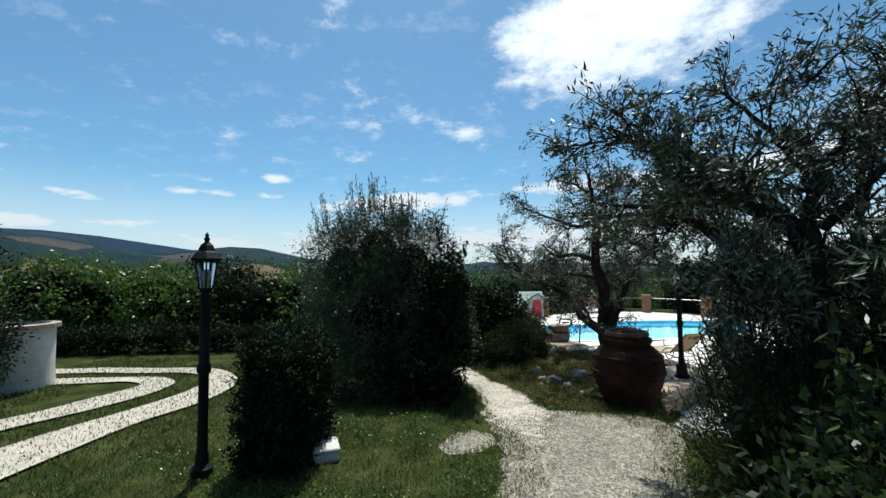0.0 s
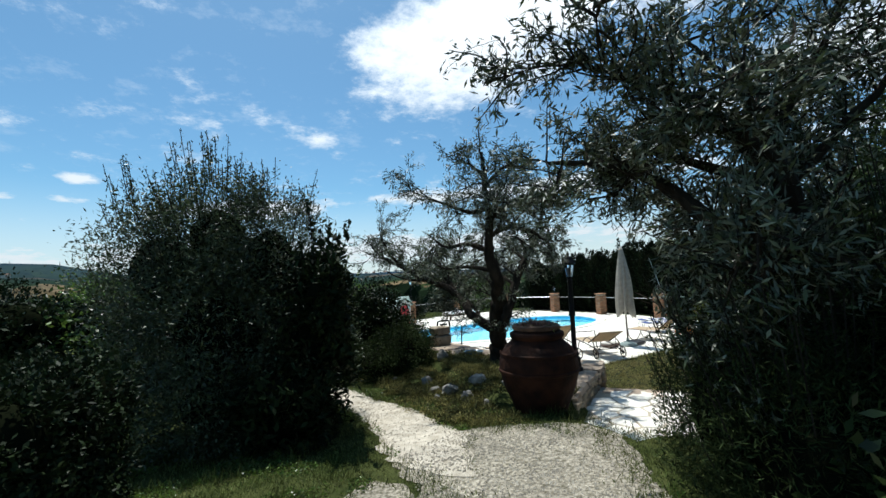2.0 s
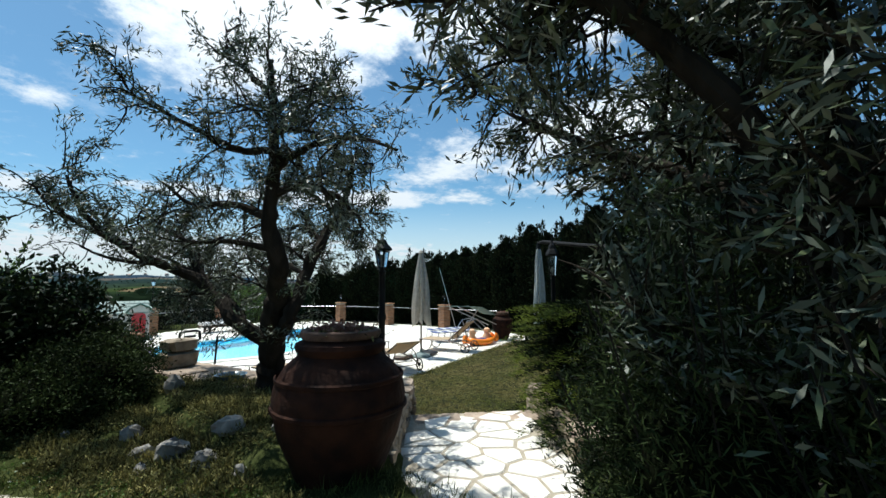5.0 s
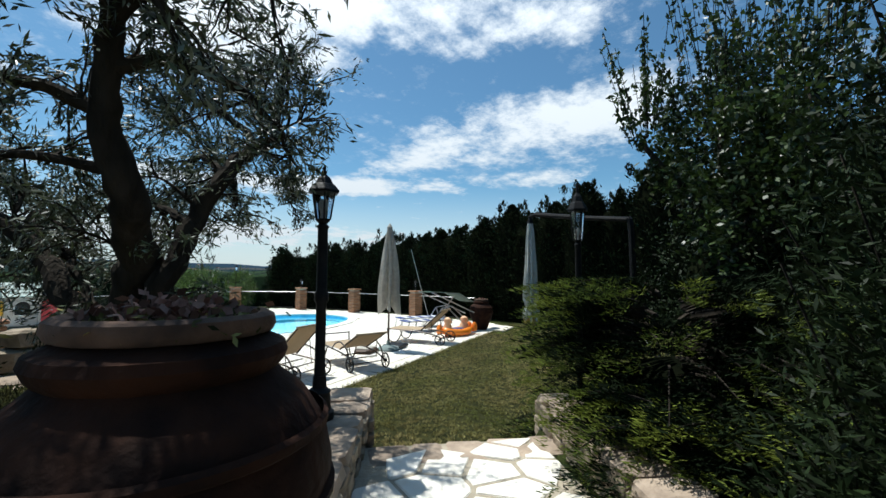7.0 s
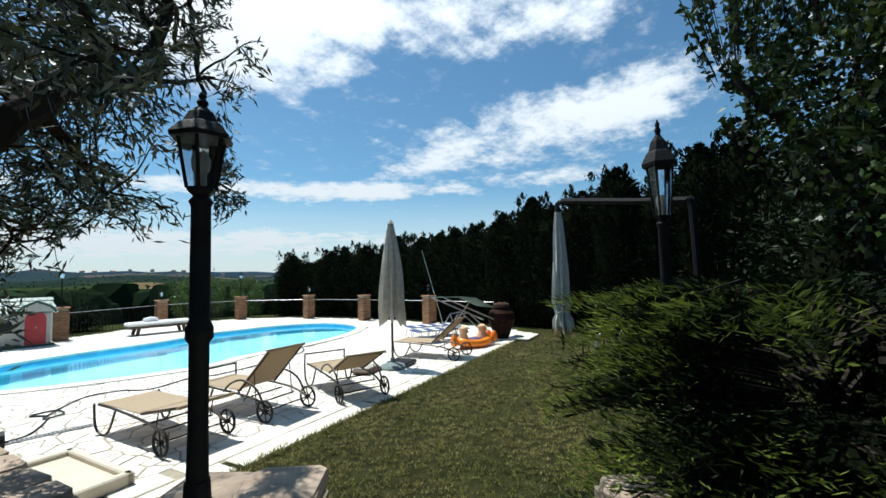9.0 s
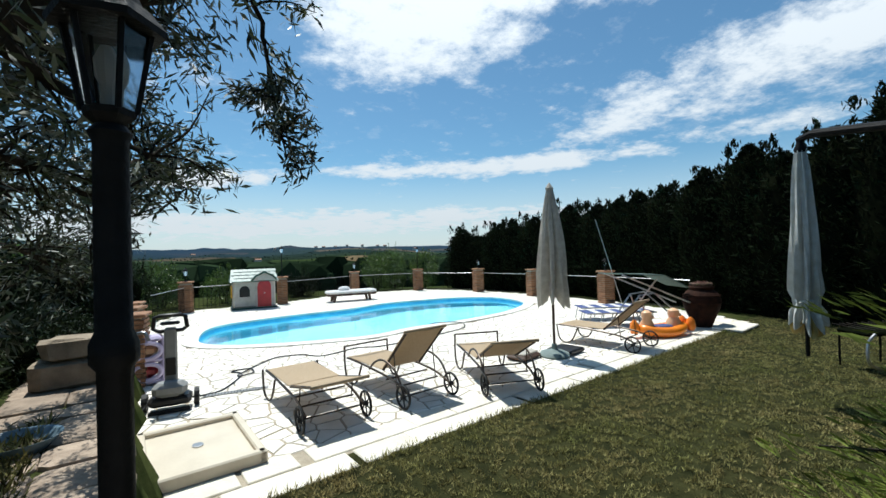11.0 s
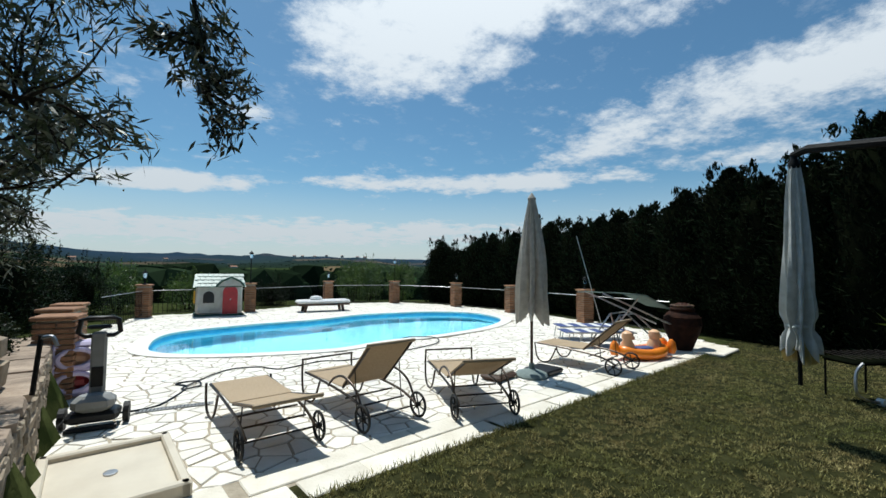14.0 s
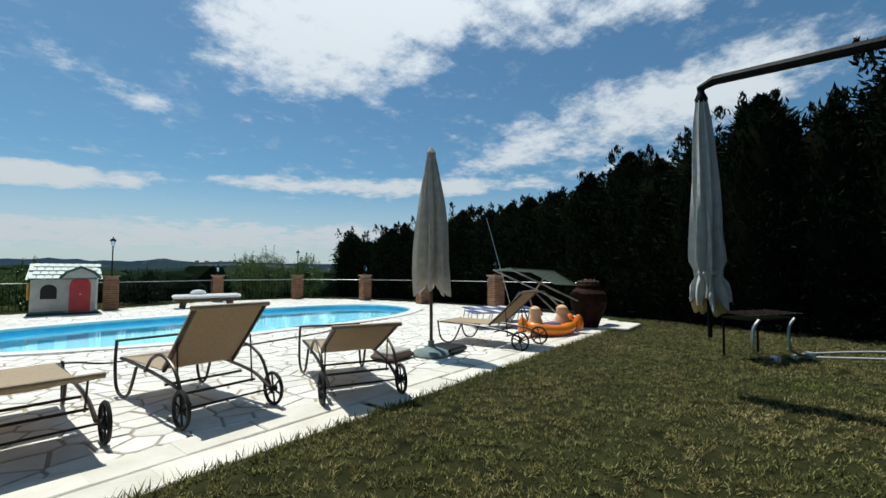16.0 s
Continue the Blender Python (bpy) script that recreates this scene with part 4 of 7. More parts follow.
    if stems:
        x, y, z, rx, ry, rz = blobs[0]
        g = ground_z(x, y)
        for j in range(5):
            a = j * 1.26
            part("stem", MB().tube([(x + 0.08 * math.cos(a), y + 0.08 * math.sin(a), g - 0.03), (x + 0.4 * rx * math.cos(a), y + 0.4 * ry * math.sin(a), z)], [0.03, 0.012], 5), M_BARK, ob)
    c, h = np.concatenate(cs), np.concatenate(hs)
    keep = clear_lane(c, None, 0.55)
    c, h = c[keep], h[keep]
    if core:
        part("twig_core", cm, M_CORE, ob, "near-black core painted as inner shade", smooth=True)
    if st.v:
        part("new_growth", st, M_BARK, ob, kind="stuff")
    part("foliage", leaves("foliage", c, leaf_l, leaf_w, material, h, 1.1), None, ob, kind="stuff")
    return ob


shrub("olive_shrub", "dense bushy young olive beside the path", "shrub", [(-0.95, 7.1, 1.6, 1.05, 0.9, 1.1), (-1.5, 7.3, 2.35, 0.75, 0.65, 0.9), (-0.4, 7.2, 2.4, 0.7, 0.65, 0.9), (-0.95, 7.2, 2.7, 0.7, 0.6, 0.75), (-0.85, 6.9, 0.95, 1.05, 0.8, 0.6), (-0.15, 7.6, 1.5, 0.7, 0.7, 0.9)], 110000, 0.055, 0.015, M_OLIVE, seed=3, shoots=220, dense=0.42)
shrub("photinia_shrub", "dark broad-leaved shrub at the path bend", "shrub", [(0.05, 6.75, 1.45, 0.42, 0.42, 0.9), (0.15, 6.3, 2.0, 0.25, 0.25, 0.45), (-0.25, 6.3, 0.95, 0.5, 0.45, 0.5)], 9000, 0.10, 0.042, M_DARKLEAF, seed=4, shoots=14)
shrub("clipped_bush", "dark box bush clipped square beside the lamp post", "bush", [(x, y, z, 0.21, 0.24, 0.25) for x in (-1.33, -1.13) for y in (3.98, 4.3, 4.62) for z in (0.95, 1.28, 1.56)], 60000, 0.032, 0.018, M_DARKLEAF, seed=5, heading_up=0.1)
shrub("laurel_hedge", "dark laurel hedge with bright new tips", "hedge", [(0.35, 10.3, 1.25, 0.95, 0.75, 0.85), (1.25, 10.6, 1.3, 0.75, 0.75, 0.8), (-0.6, 10.2, 1.2, 0.8, 0.7, 0.8)], 22000, 0.085, 0.038, M_DARKLEAF, seed=6)
shrub("laurel_hedge", "bright green laurel growing behind the dark hedge", "hedge", [(0.5, 11.2, 1.75, 0.8, 0.6, 0.55), (-0.3, 11.0, 1.7, 0.8, 0.6, 0.5)], 7000, 0.08, 0.038, M_LAUREL, seed=7, shoots=30)
shrub("low_shrub", "low dense evergreen shrub at the bed edge", "shrub", [(1.55, 9.6, 0.8, 0.62, 0.6, 0.5), (1.15, 9.3, 0.7, 0.5, 0.45, 0.42), (1.9, 10.2, 0.9, 0.5, 0.6, 0.5)], 26000, 0.045, 0.017, M_ROSEMARY, seed=8)
shrub("low_shrub", "low dark shrub along the broad wall", "shrub", [(2.15, 11.4, 0.85, 0.4, 0.6, 0.36), (1.95, 12.6, 0.85, 0.45, 0.7, 0.4)], 12000, 0.05, 0.02, M_DARKLEAF, seed=18)
shrub("evergreen_bush", "dark broad-leaved bush close to the path", "bush", [(2.0, 1.55, 1.0, 0.72, 0.7, 0.6), (2.2, 2.3, 1.15, 0.8, 0.7, 0.65), (2.7, 1.6, 1.3, 0.8, 0.9, 0.9)], 26000, 0.07, 0.034, M_FRUIT, seed=9, shoots=20)
shrub("rosemary_bush", "tall fine-leaved rosemary bush by the path", "bush", [(2.3, 3.25, 1.05, 0.6, 0.55, 0.62), (2.75, 3.9, 1.1, 0.72, 0.65, 0.72), (3.1, 3.2, 1.4, 0.8, 0.8, 1.0)], 80000, 0.05, 0.008, M_ROSEMARY, seed=10, shoots=160, heading_up=0.8)
# given the darker leaf material to paint the shade this bush stands in
shrub("rosemary_bush", "fine-leaved bush below the olive, darkened for shade", "bush", [(3.35, 4.35, 1.0, 0.65, 0.5, 0.75), (3.9, 4.2, 1.4, 0.8, 0.6, 1.0)], 50000, 0.05, 0.011, M_DARKLEAF, seed=12, shoots=16, heading_up=0.7)
shrub("fruit_tree", "leafy fruit tree with rounded dark leaves", "tree", [(7.25, 5.3, 2.85, 0.65, 0.6, 0.7), (8.0, 5.1, 3.3, 1.0, 0.9, 1.0), (6.8, 4.6, 2.9, 0.7, 0.7, 0.8), (7.4, 4.8, 2.3, 1.2, 0.8, 0.9), (7.0, 5.95, 3.05, 0.22, 0.22, 0.3)], 15000, 0.075, 0.042, M_FRUIT, seed=13, shoots=190, shoot_len=(0.4, 1.1), core=False, stems=False, trunk=(7.2, 5.2, 3.2))
shrub("evergreen_bush", "tall dark evergreen behind the juniper", "bush", [(7.7, 5.3, 1.2, 1.1, 0.9, 1.3), (8.6, 4.6, 1.9, 1.2, 1.1, 1.8), (6.9, 4.3, 1.3, 1.2, 0.8, 1.3), (5.6, 3.7, 1.2, 1.1, 0.8, 1.2)], 40000, 0.06, 0.025, M_DARKLEAF, seed=15)
shrub("garden_tree", "dark tree at the edge of the drive", "tree", [(-6.35, 5.9, 1.8, 0.75, 0.8, 1.1), (-6.8, 6.3, 1.3, 0.7, 0.7, 0.9), (-6.45, 5.7, 0.9, 0.7, 0.7, 0.7)], 16000, 0.06, 0.03, M_DARKLEAF, seed=14, shoots=20)


def juniper():
    """Low spreading juniper of feathery drooping sprays."""
    rng = np.random.default_rng(21)
    ob = thing("juniper_bush", "spreading golden-green juniper over the stone wall", "bush")
    st, cs, hs = MB(), [], []
    hub = np.array((6.0, 5.6, 0.45))
    tips, tip_h = [], []
    boughs = [(rng.uniform(0, 2 * math.pi), (int(rng.integers(0, 7)) - 1 + rng.normal() * 0.10) / 5.5, rng.uniform(0.72, 1.1)) for _ in range(170)]
    for i in range(1150):
        low = i >= 820
        a, tier, size = boughs[i % 170]
        a, tier = a + rng.normal() * 0.09, tier + rng.normal() * 0.012
        ln = (1.78 - 0.5 * tier) * size * rng.uniform(0.7, 1.0)
        p0 = hub + (math.cos(a) * 0.25, math.sin(a) * 0.2, 1.1 * tier + rng.uniform(-0.05, 0.1))
        d = np.array((math.cos(a), 0.82 * math.sin(a), 0.16 + 0.16 * tier))
        if low:
            ln *= 0.52
            p0 = np.array((5.05 + rng.uniform(-0.35, 0.3), 5.35 + rng.uniform(-0.35, 0.3), 0.40 + 0.5 * max(tier, 0)))
        m = 120
        t = rng.uniform(0.35, 1, (m, 1))
        main = p0 + d * ln * t + np.array((0, 0, -0.28)) * t ** 2 * ln
        side = np.cross(d, (0, 0, 1))
        fan = rng.uniform(-1, 1, (m, 1)) * 0.2 * (1.15 - t)
        pts = main + side * fan + rng.normal(size=(m, 3)) * (0.018, 0.018, 0.010)
        hd = d + side * np.sign(fan) * 0.6 + np.array((0, 0, 0.15))
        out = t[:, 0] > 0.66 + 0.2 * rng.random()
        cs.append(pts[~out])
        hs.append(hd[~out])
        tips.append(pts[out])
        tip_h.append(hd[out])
        if i % 4 == 0:
            st.tube([tuple(p0 + d * ln * q + np.array((0, 0, -0.28)) * q * q * ln) for q in (0, 0.3, 0.6, 0.85)], [0.014, 0.01, 0.006, 0.003], 4)
    c, h = np.concatenate(cs), np.concatenate(hs)
    keep = clear_lane(c, None, 0.38)
    # near-black hull stands in for the shade under the boughs
    core = MB()
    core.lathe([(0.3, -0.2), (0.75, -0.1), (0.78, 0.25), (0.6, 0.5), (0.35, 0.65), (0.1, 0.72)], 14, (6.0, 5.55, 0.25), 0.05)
    part("twig_core", core, M_CORE, ob, "near-black core painted as inner shade", smooth=True)
    part("branchwork", st, M_BARK, ob, kind="stuff")
    # inner leaves: older dark growth, bough shade also put into their near-black green
    part("foliage", leaves("foliage", c[keep], 0.085, 0.012, M_CYPRESS, h[keep], 0.4), None, ob, "darker inner foliage with painted bough shade", kind="stuff")
    c, h = np.concatenate(tips), np.concatenate(tip_h)
    keep = clear_lane(c, None, 0.38)
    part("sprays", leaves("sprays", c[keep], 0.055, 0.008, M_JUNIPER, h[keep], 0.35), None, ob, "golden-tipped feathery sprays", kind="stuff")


juniper()


def cypress_hedge():
    """Tall dark conifer hedge behind the terrace, one tree after another."""
    line = bend([(14.2, 25.2, 0), (15.6, 21.5, 0), (16.2, 17.5, 0), (16.2, 13.5, 0), (15.6, 10.0, 0), (14.8, 6.5, 0), (13.0, 3.0, 0), (10.5, 1.0, 0)], 5)
    rng = np.random.default_rng(31)
    total, at = 0.0, 0.0
    proto = line[0]
    for a, b_ in zip(line, line[1:]):
        seg = (b_ - a).length
        while at <= total + seg:
            p = a + (b_ - a) * ((at - total) / seg)
            at += 1.05
            x, y = p.x + rng.normal() * 0.12, p.y + rng.normal() * 0.12
            u = smooth01(26, 6, y)
            ht = (2.9 + 1.75 * u + 0.35 * rng.uniform(-1, 1)) if y > 4 else 4.7 + 0.3 * rng.uniform(-1, 1)
            tree = thing("cypress_tree", "tall dark conifer in a dense hedge", "tree", "conifer hedge")
            g = -0.1 if inside(LAWN, x, y) or y > 5 else ground_z(x, y)
            n = int(3600 + 1500 * u)
            t = rng.uniform(0.02, 1, n) ** 0.9
            r = 0.98 * (1 - 0.55 * t ** 3.0) * (1 - np.clip((t - 0.86) / 0.14, 0, 1) * 0.9)
            th = rng.uniform(0, 2 * math.pi, n)
            lob = 1 + 0.12 * np.sin(th * 5 + t * 19) + 0.1 * rng.normal(size=n)
            rr = r * lob * rng.uniform(0.82, 1.06, n)
            c = np.stack((x + rr * np.cos(th), y + rr * np.sin(th), g + t * ht), 1)
            h = np.stack((np.cos(th), np.sin(th), np.full(n, 0.75)), 1)
            tips = 9
            for _ in range(tips):
                a0, q = rng.uniform(0, 6.28), rng.uniform(0.2, 0.75)
                m = 40
                s = rng.uniform(0, 1, (m, 1))
                base = np.array((x + q * math.cos(a0), y + q * math.sin(a0), g + ht * rng.uniform(0.90, 0.97)))
                lean = np.array((0.15 * math.cos(a0), 0.15 * math.sin(a0), 1.0))
                c = np.concatenate((c, base + lean * s * rng.uniform(0.2, 0.42) + rng.normal(size=(m, 3)) * 0.10 * (1.1 - s)))
                h = np.concatenate((h, np.repeat(lean[None], m, 0)))
            # near-black hull paints the shade inside each conifer
            core = MB()
            core.lathe([(0.7, 0.02), (0.78, ht * 0.3), (0.74, ht * 0.6), (0.6, ht * 0.84), (0.25, ht * 0.93)], 9, (x, y, g), 0.06)
            tr = MB()
            tr.tube([(x, y, g - 0.1), (x, y, g + ht * 0.8)], [0.09, 0.03], 6)
            part("trunk", tr, M_BARK, tree)
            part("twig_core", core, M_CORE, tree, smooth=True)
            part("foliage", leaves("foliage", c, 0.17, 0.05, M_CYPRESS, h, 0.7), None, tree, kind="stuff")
        total += seg


cypress_hedge()

# scrub and trees beyond the drive and the railing
for i, (x, y, s, hgt) in enumerate([(-9.5, 14.5, 1.7, 2.2), (-7.2, 15.5, 1.6, 2.0), (-5.0, 16.2, 1.5, 2.2), (-3.0, 17.0, 1.6, 2.1), (-11.5, 13.0, 1.8, 2.4), (-1.2, 17.5, 1.4, 1.9), (-6.0, 19.0, 2.0, 2.6), (-10, 18.5, 2.0, 2.8), (-2.5, 20.5, 1.8, 2.4)]):
    g = ground_z(x, y)
    shrub("scrub_tree", "dark leafy tree below the edge of the garden", "tree", [(x, y, g + hgt * 0.55, s, s, hgt * 0.5), (x + 0.8, y + 0.3, g + hgt * 0.45, s * 0.8, s * 0.8, hgt * 0.4)], 5200, 0.16, 0.08, M_DARKLEAF if i % 2 else M_LAUREL, seed=40 + i)
low = [(-9 + 1.1 * i, 10.9 - 0.06 * (i - 4) ** 2 * 0.4) for i in range(8)]
for i, (x, y) in enumerate(low):
    g = ground_z(x, y)
    shrub("low_hedge_bush", "low dark hedge bush behind the drive", "bush", [(x, y, g + 0.3, 0.75, 0.5, 0.38)], 2600, 0.07, 0.035, M_DARKLEAF, seed=60 + i)
for i, (x, y, hgt) in enumerate([(10.0, 27.0, 1.7), (11.0, 27.4, 1.9), (12.4, 26.6, 1.6), (3.2, 25.2, 1.2), (1.2, 24.4, 1.5), (0.6, 22.2, 1.6), (0.4, 19.5, 1.9), (0.8, 17.0, 2.0), (6.2, 26.2, 0.9)]):
    g = min(ground_z(x, y), -0.1)
    shrub("railing_shrub", "loose green shrub growing behind the railing", "shrub", [(x, y, g + hgt * 0.55, 0.75, 0.65, hgt * 0.55)], 5000, 0.07, 0.028, M_LAUREL if i < 5 else M_DARKLEAF, seed=80 + i, shoots=25, core=i > 4)

# distant woods on the hills
rng = np.random.default_rng(5)
fb = MB()
made = 0
while made < 9000:
    r = 45 * (42 ** rng.uniform(0, 1))
    az = radians(rng.uniform(-62, 62))
    x, y = 4 + r * math.sin(az), 8 + r * math.cos(az)
    if noise.noise(Vector((x / 130, y / 130, 4.0))) < -0.02 and rng.random() < 0.82:
        continue
    made += 1
    z = sheet_z(x, y)
    s = rng.uniform(1.4, 3.0) * (1 - 0.3 * smooth01(700, 1800, r))
    n = 6
    vs = []
    for zz, q in ((-0.1, 0.7), (0.45, 1.0), (0.9, 0.65)):
        for j in range(n):
            t = 2 * math.pi * j / n + q
            w = s * q * (0.8 + 0.4 * rng.random())
            vs.append((x + w * math.cos(t), y + w * math.sin(t), z + s * 1.25 * zz + 0.2 * s * rng.random()))
    vs.append((x, y, z + s * 1.35))
    fs = [(a * n + j, a * n + (j + 1) % n, a * n + n + (j + 1) % n, a * n + n + j) for a in range(2) for j in range(n)] + [(2 * n + j, 2 * n + (j + 1) % n, 3 * n) for j in range(n)]
    fb.add(vs, fs)
tagged(part("far_woods", fb, M_FARTREE), "woods and hedgerows over the distant hills", "woods", kind="stuff")
for i in range(16):
    az, r = radians((-14, -6, 3, 8, 9, 10.5, 12, 14, 16, 17, 21, -34, -30, -28, 1, 23)[i]), (1500, 1900, 2000, 2300, 2350, 2320, 2380, 2300, 2330, 2250, 2000, 900, 1100, 1500, 1200, 1700)[i]
    x, y = 4 + r * math.sin(az), 8 + r * math.cos(az)
    z = sheet_z(x, y)
    h = thing("farmhouse", "small plastered farmhouse on the far hills", "house", "far houses", pose(x, y, z, 0, 0, 40 * i))
    w_ = MB().box((0, 0, 4), (16, 10, 10))
    part("wall", w_, M_HOUSEW, h)
    rf = MB().add([(-8.6, -5.8, 8.9), (8.6, -5.8, 8.9), (8.6, 5.8, 8.9), (-8.6, 5.8, 8.9), (-8.6, 0, 11.5), (8.6, 0, 11.5)], [(0, 1, 5, 4), (2, 3, 4, 5), (0, 4, 3), (1, 2, 5), (3, 2, 1, 0)])
    part("roof", rf, M_HOUSER, h)
    for k_ in range(3):
        part("window", MB().box((-5 + 5 * k_, -5.05, 5), (1.4, 0.2, 2)), M_IRON, h)

# ---- lamps ----


def lamp_mesh_parts(ob, height):
    """Black iron lantern post: stepped plinth, fluted shaft, rings, six-sided lantern."""
    s = height / 1.72
    b = MB()
    b.lathe([(0.105, 0), (0.105, 0.05), (0.085, 0.06), (0.075, 0.17), (0.085, 0.19), (0.05, 0.22), (0.045, 0.3)], 12)
    part("base", b.data("base", M_IRON, True), None, ob)
    b = MB()
    top = height - 0.40 * s
    b.lathe([(0.04, 0.28), (0.036, 0.5), (0.036, height * 0.45), (0.05, height * 0.45 + 0.02), (0.05, height * 0.45 + 0.06), (0.038, height * 0.45 + 0.09), (0.036, top - 0.04), (0.045, top - 0.02), (0.03, top)], 12)
    part("post", b.data("post", M_IRON, True), None, ob)
    b = MB()
    b.lathe([(0.03, 0), (0.052, 0.02), (0.055, 0.035)], 6, (0, 0, top))
    part("lantern_bottom", b, M_IRON, ob)
    for j in range(6):
        a0, a1 = math.pi / 3 * j, math.pi / 3 * (j + 1)
        part("lantern_bar", MB().tube([(0.053 * math.cos(a0), 0.053 * math.sin(a0), top + 0.03), (0.087 * math.cos(a0), 0.087 * math.sin(a0), top + 0.225 * s)], 0.007, 5), M_IRON, ob)
        q = [(0.050 * math.cos(a), 0.050 * math.sin(a), top + 0.035) for a in (a0, a1)] + [(0.083 * math.cos(a), 0.083 * math.sin(a), top + 0.22 * s) for a in (a1, a0)]
        part("pane", MB().add(q, [(0, 1, 2, 3)]), M_GLASS, ob, "clear lantern glass")
    part("bulb_holder", MB().lathe([(0.014, 0), (0.014, 0.06), (0.024, 0.08), (0.026, 0.12), (0.012, 0.15)], 8, (0, 0, top + 0.03)), M_PLASTIC, ob, "pale bulb on its holder", smooth=True)
    b = MB()
    b.lathe([(0.116, 0.215 * s), (0.12, 0.23 * s), (0.083, 0.272 * s), (0.07, 0.28 * s), (0.05, 0.32 * s), (0.04, 0.328 * s), (0.02, 0.345 * s)], 6, (0, 0, top))
    part("roof", b, M_IRON, ob)
    b = MB()
    b.lathe([(0.012, 0.34 * s), (0.022, 0.365 * s), (0.012, 0.38 * s), (0.016, 0.39 * s), (0.003, 0.41 * s)], 10, (0, 0, top))
    part("finial", b, M_IRON, ob, smooth=True)


for label, x, y, z, h in (("black iron lamp post standing in the grass by a bush", -1.72, 3.85, 0.68, 1.96), ("black iron lamp post standing on the stone wall", 3.84, 7.43, 0.635, 1.80), ("black iron lamp post among the juniper", 5.48, 6.17, 0.30, 2.12)):
    k_ = 0.7 if x > 5 else 1.0
    lp = thing("lamp_post", label, "lamp post", "garden lamp posts", pose(x, y, z) @ Matrix.Scale(k_, 4))
    lamp_mesh_parts(lp, h / k_)
part("footing", MB().prism([(-0.2, -0.15), (0.16, -0.2), (0.2, 0.12), (-0.1, 0.2)], -0.1, 0.012, 0.01), M_ROCK, [o for o in scene.objects if o.name == "lamp_post"][0], "small concrete footing")

# ---- great pot ----


def big_pot(x, y, z, s, label, plant):
    p = thing("terracotta_pot", label, "pot", m=Matrix.Translation((x, y, z)) @ Matrix.Scale(s, 4))
    prof = [(0.20, 0), (0.22, 0.03), (0.30, 0.25), (0.385, 0.45), (0.42, 0.60), (0.425, 0.68), (0.405, 0.78), (0.35, 0.87), (0.285, 0.925), (0.268, 0.945), (0.285, 0.965), (0.296, 0.99), (0.288, 1.015), (0.255, 1.03), (0.235, 1.045)]
    b = MB().lathe(prof, 48, wob=0.006)
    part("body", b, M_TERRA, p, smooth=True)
    b = MB().lathe([(0.235, 1.04), (0.252, 1.045), (0.262, 1.065), (0.258, 1.09), (0.24, 1.10), (0.215, 1.09), (0.205, 1.04), (0.18, 1.01)], 48, wob=0.008)
    part("rim", b, M_TERRALIP, p, "thick chipped rim", smooth=True)
    for zz, rr in ((0.62, 0.424), (0.80, 0.402)):
        part("moulded_band", MB().lathe([(rr, -0.02), (rr + 0.012, -0.01), (rr + 0.012, 0.01), (rr, 0.02)], 40, (0, 0, zz), caps=False), M_TERRA, p, smooth=True)
    part("soil", MB().lathe([(0.215, 1.02), (0.01, 1.04)], 20), M_CORE, p, "dark potting soil")
    c = RNG.normal(size=(900, 3)) * (0.075, 0.075, 0.022) + (0, 0, 1.085)
    part("foliage", leaves("foliage", c, 0.034, 0.026, plant), None, p, "faded drooping flowers", kind="stuff")
    c = RNG.normal(size=(1300, 3)) * (0.09, 0.09, 0.018) + (0, 0, 1.065)
    part("foliage", leaves("foliage", c, 0.032, 0.016, M_HERB), None, p, "dry leaves", kind="stuff")
    return p


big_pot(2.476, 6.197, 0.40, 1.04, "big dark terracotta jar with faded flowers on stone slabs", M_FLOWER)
big_pot(12.82, 12.0, 0.0, 0.84, "big terracotta jar with flowers at the terrace edge", M_FLOWER)

# ---- loungers ----


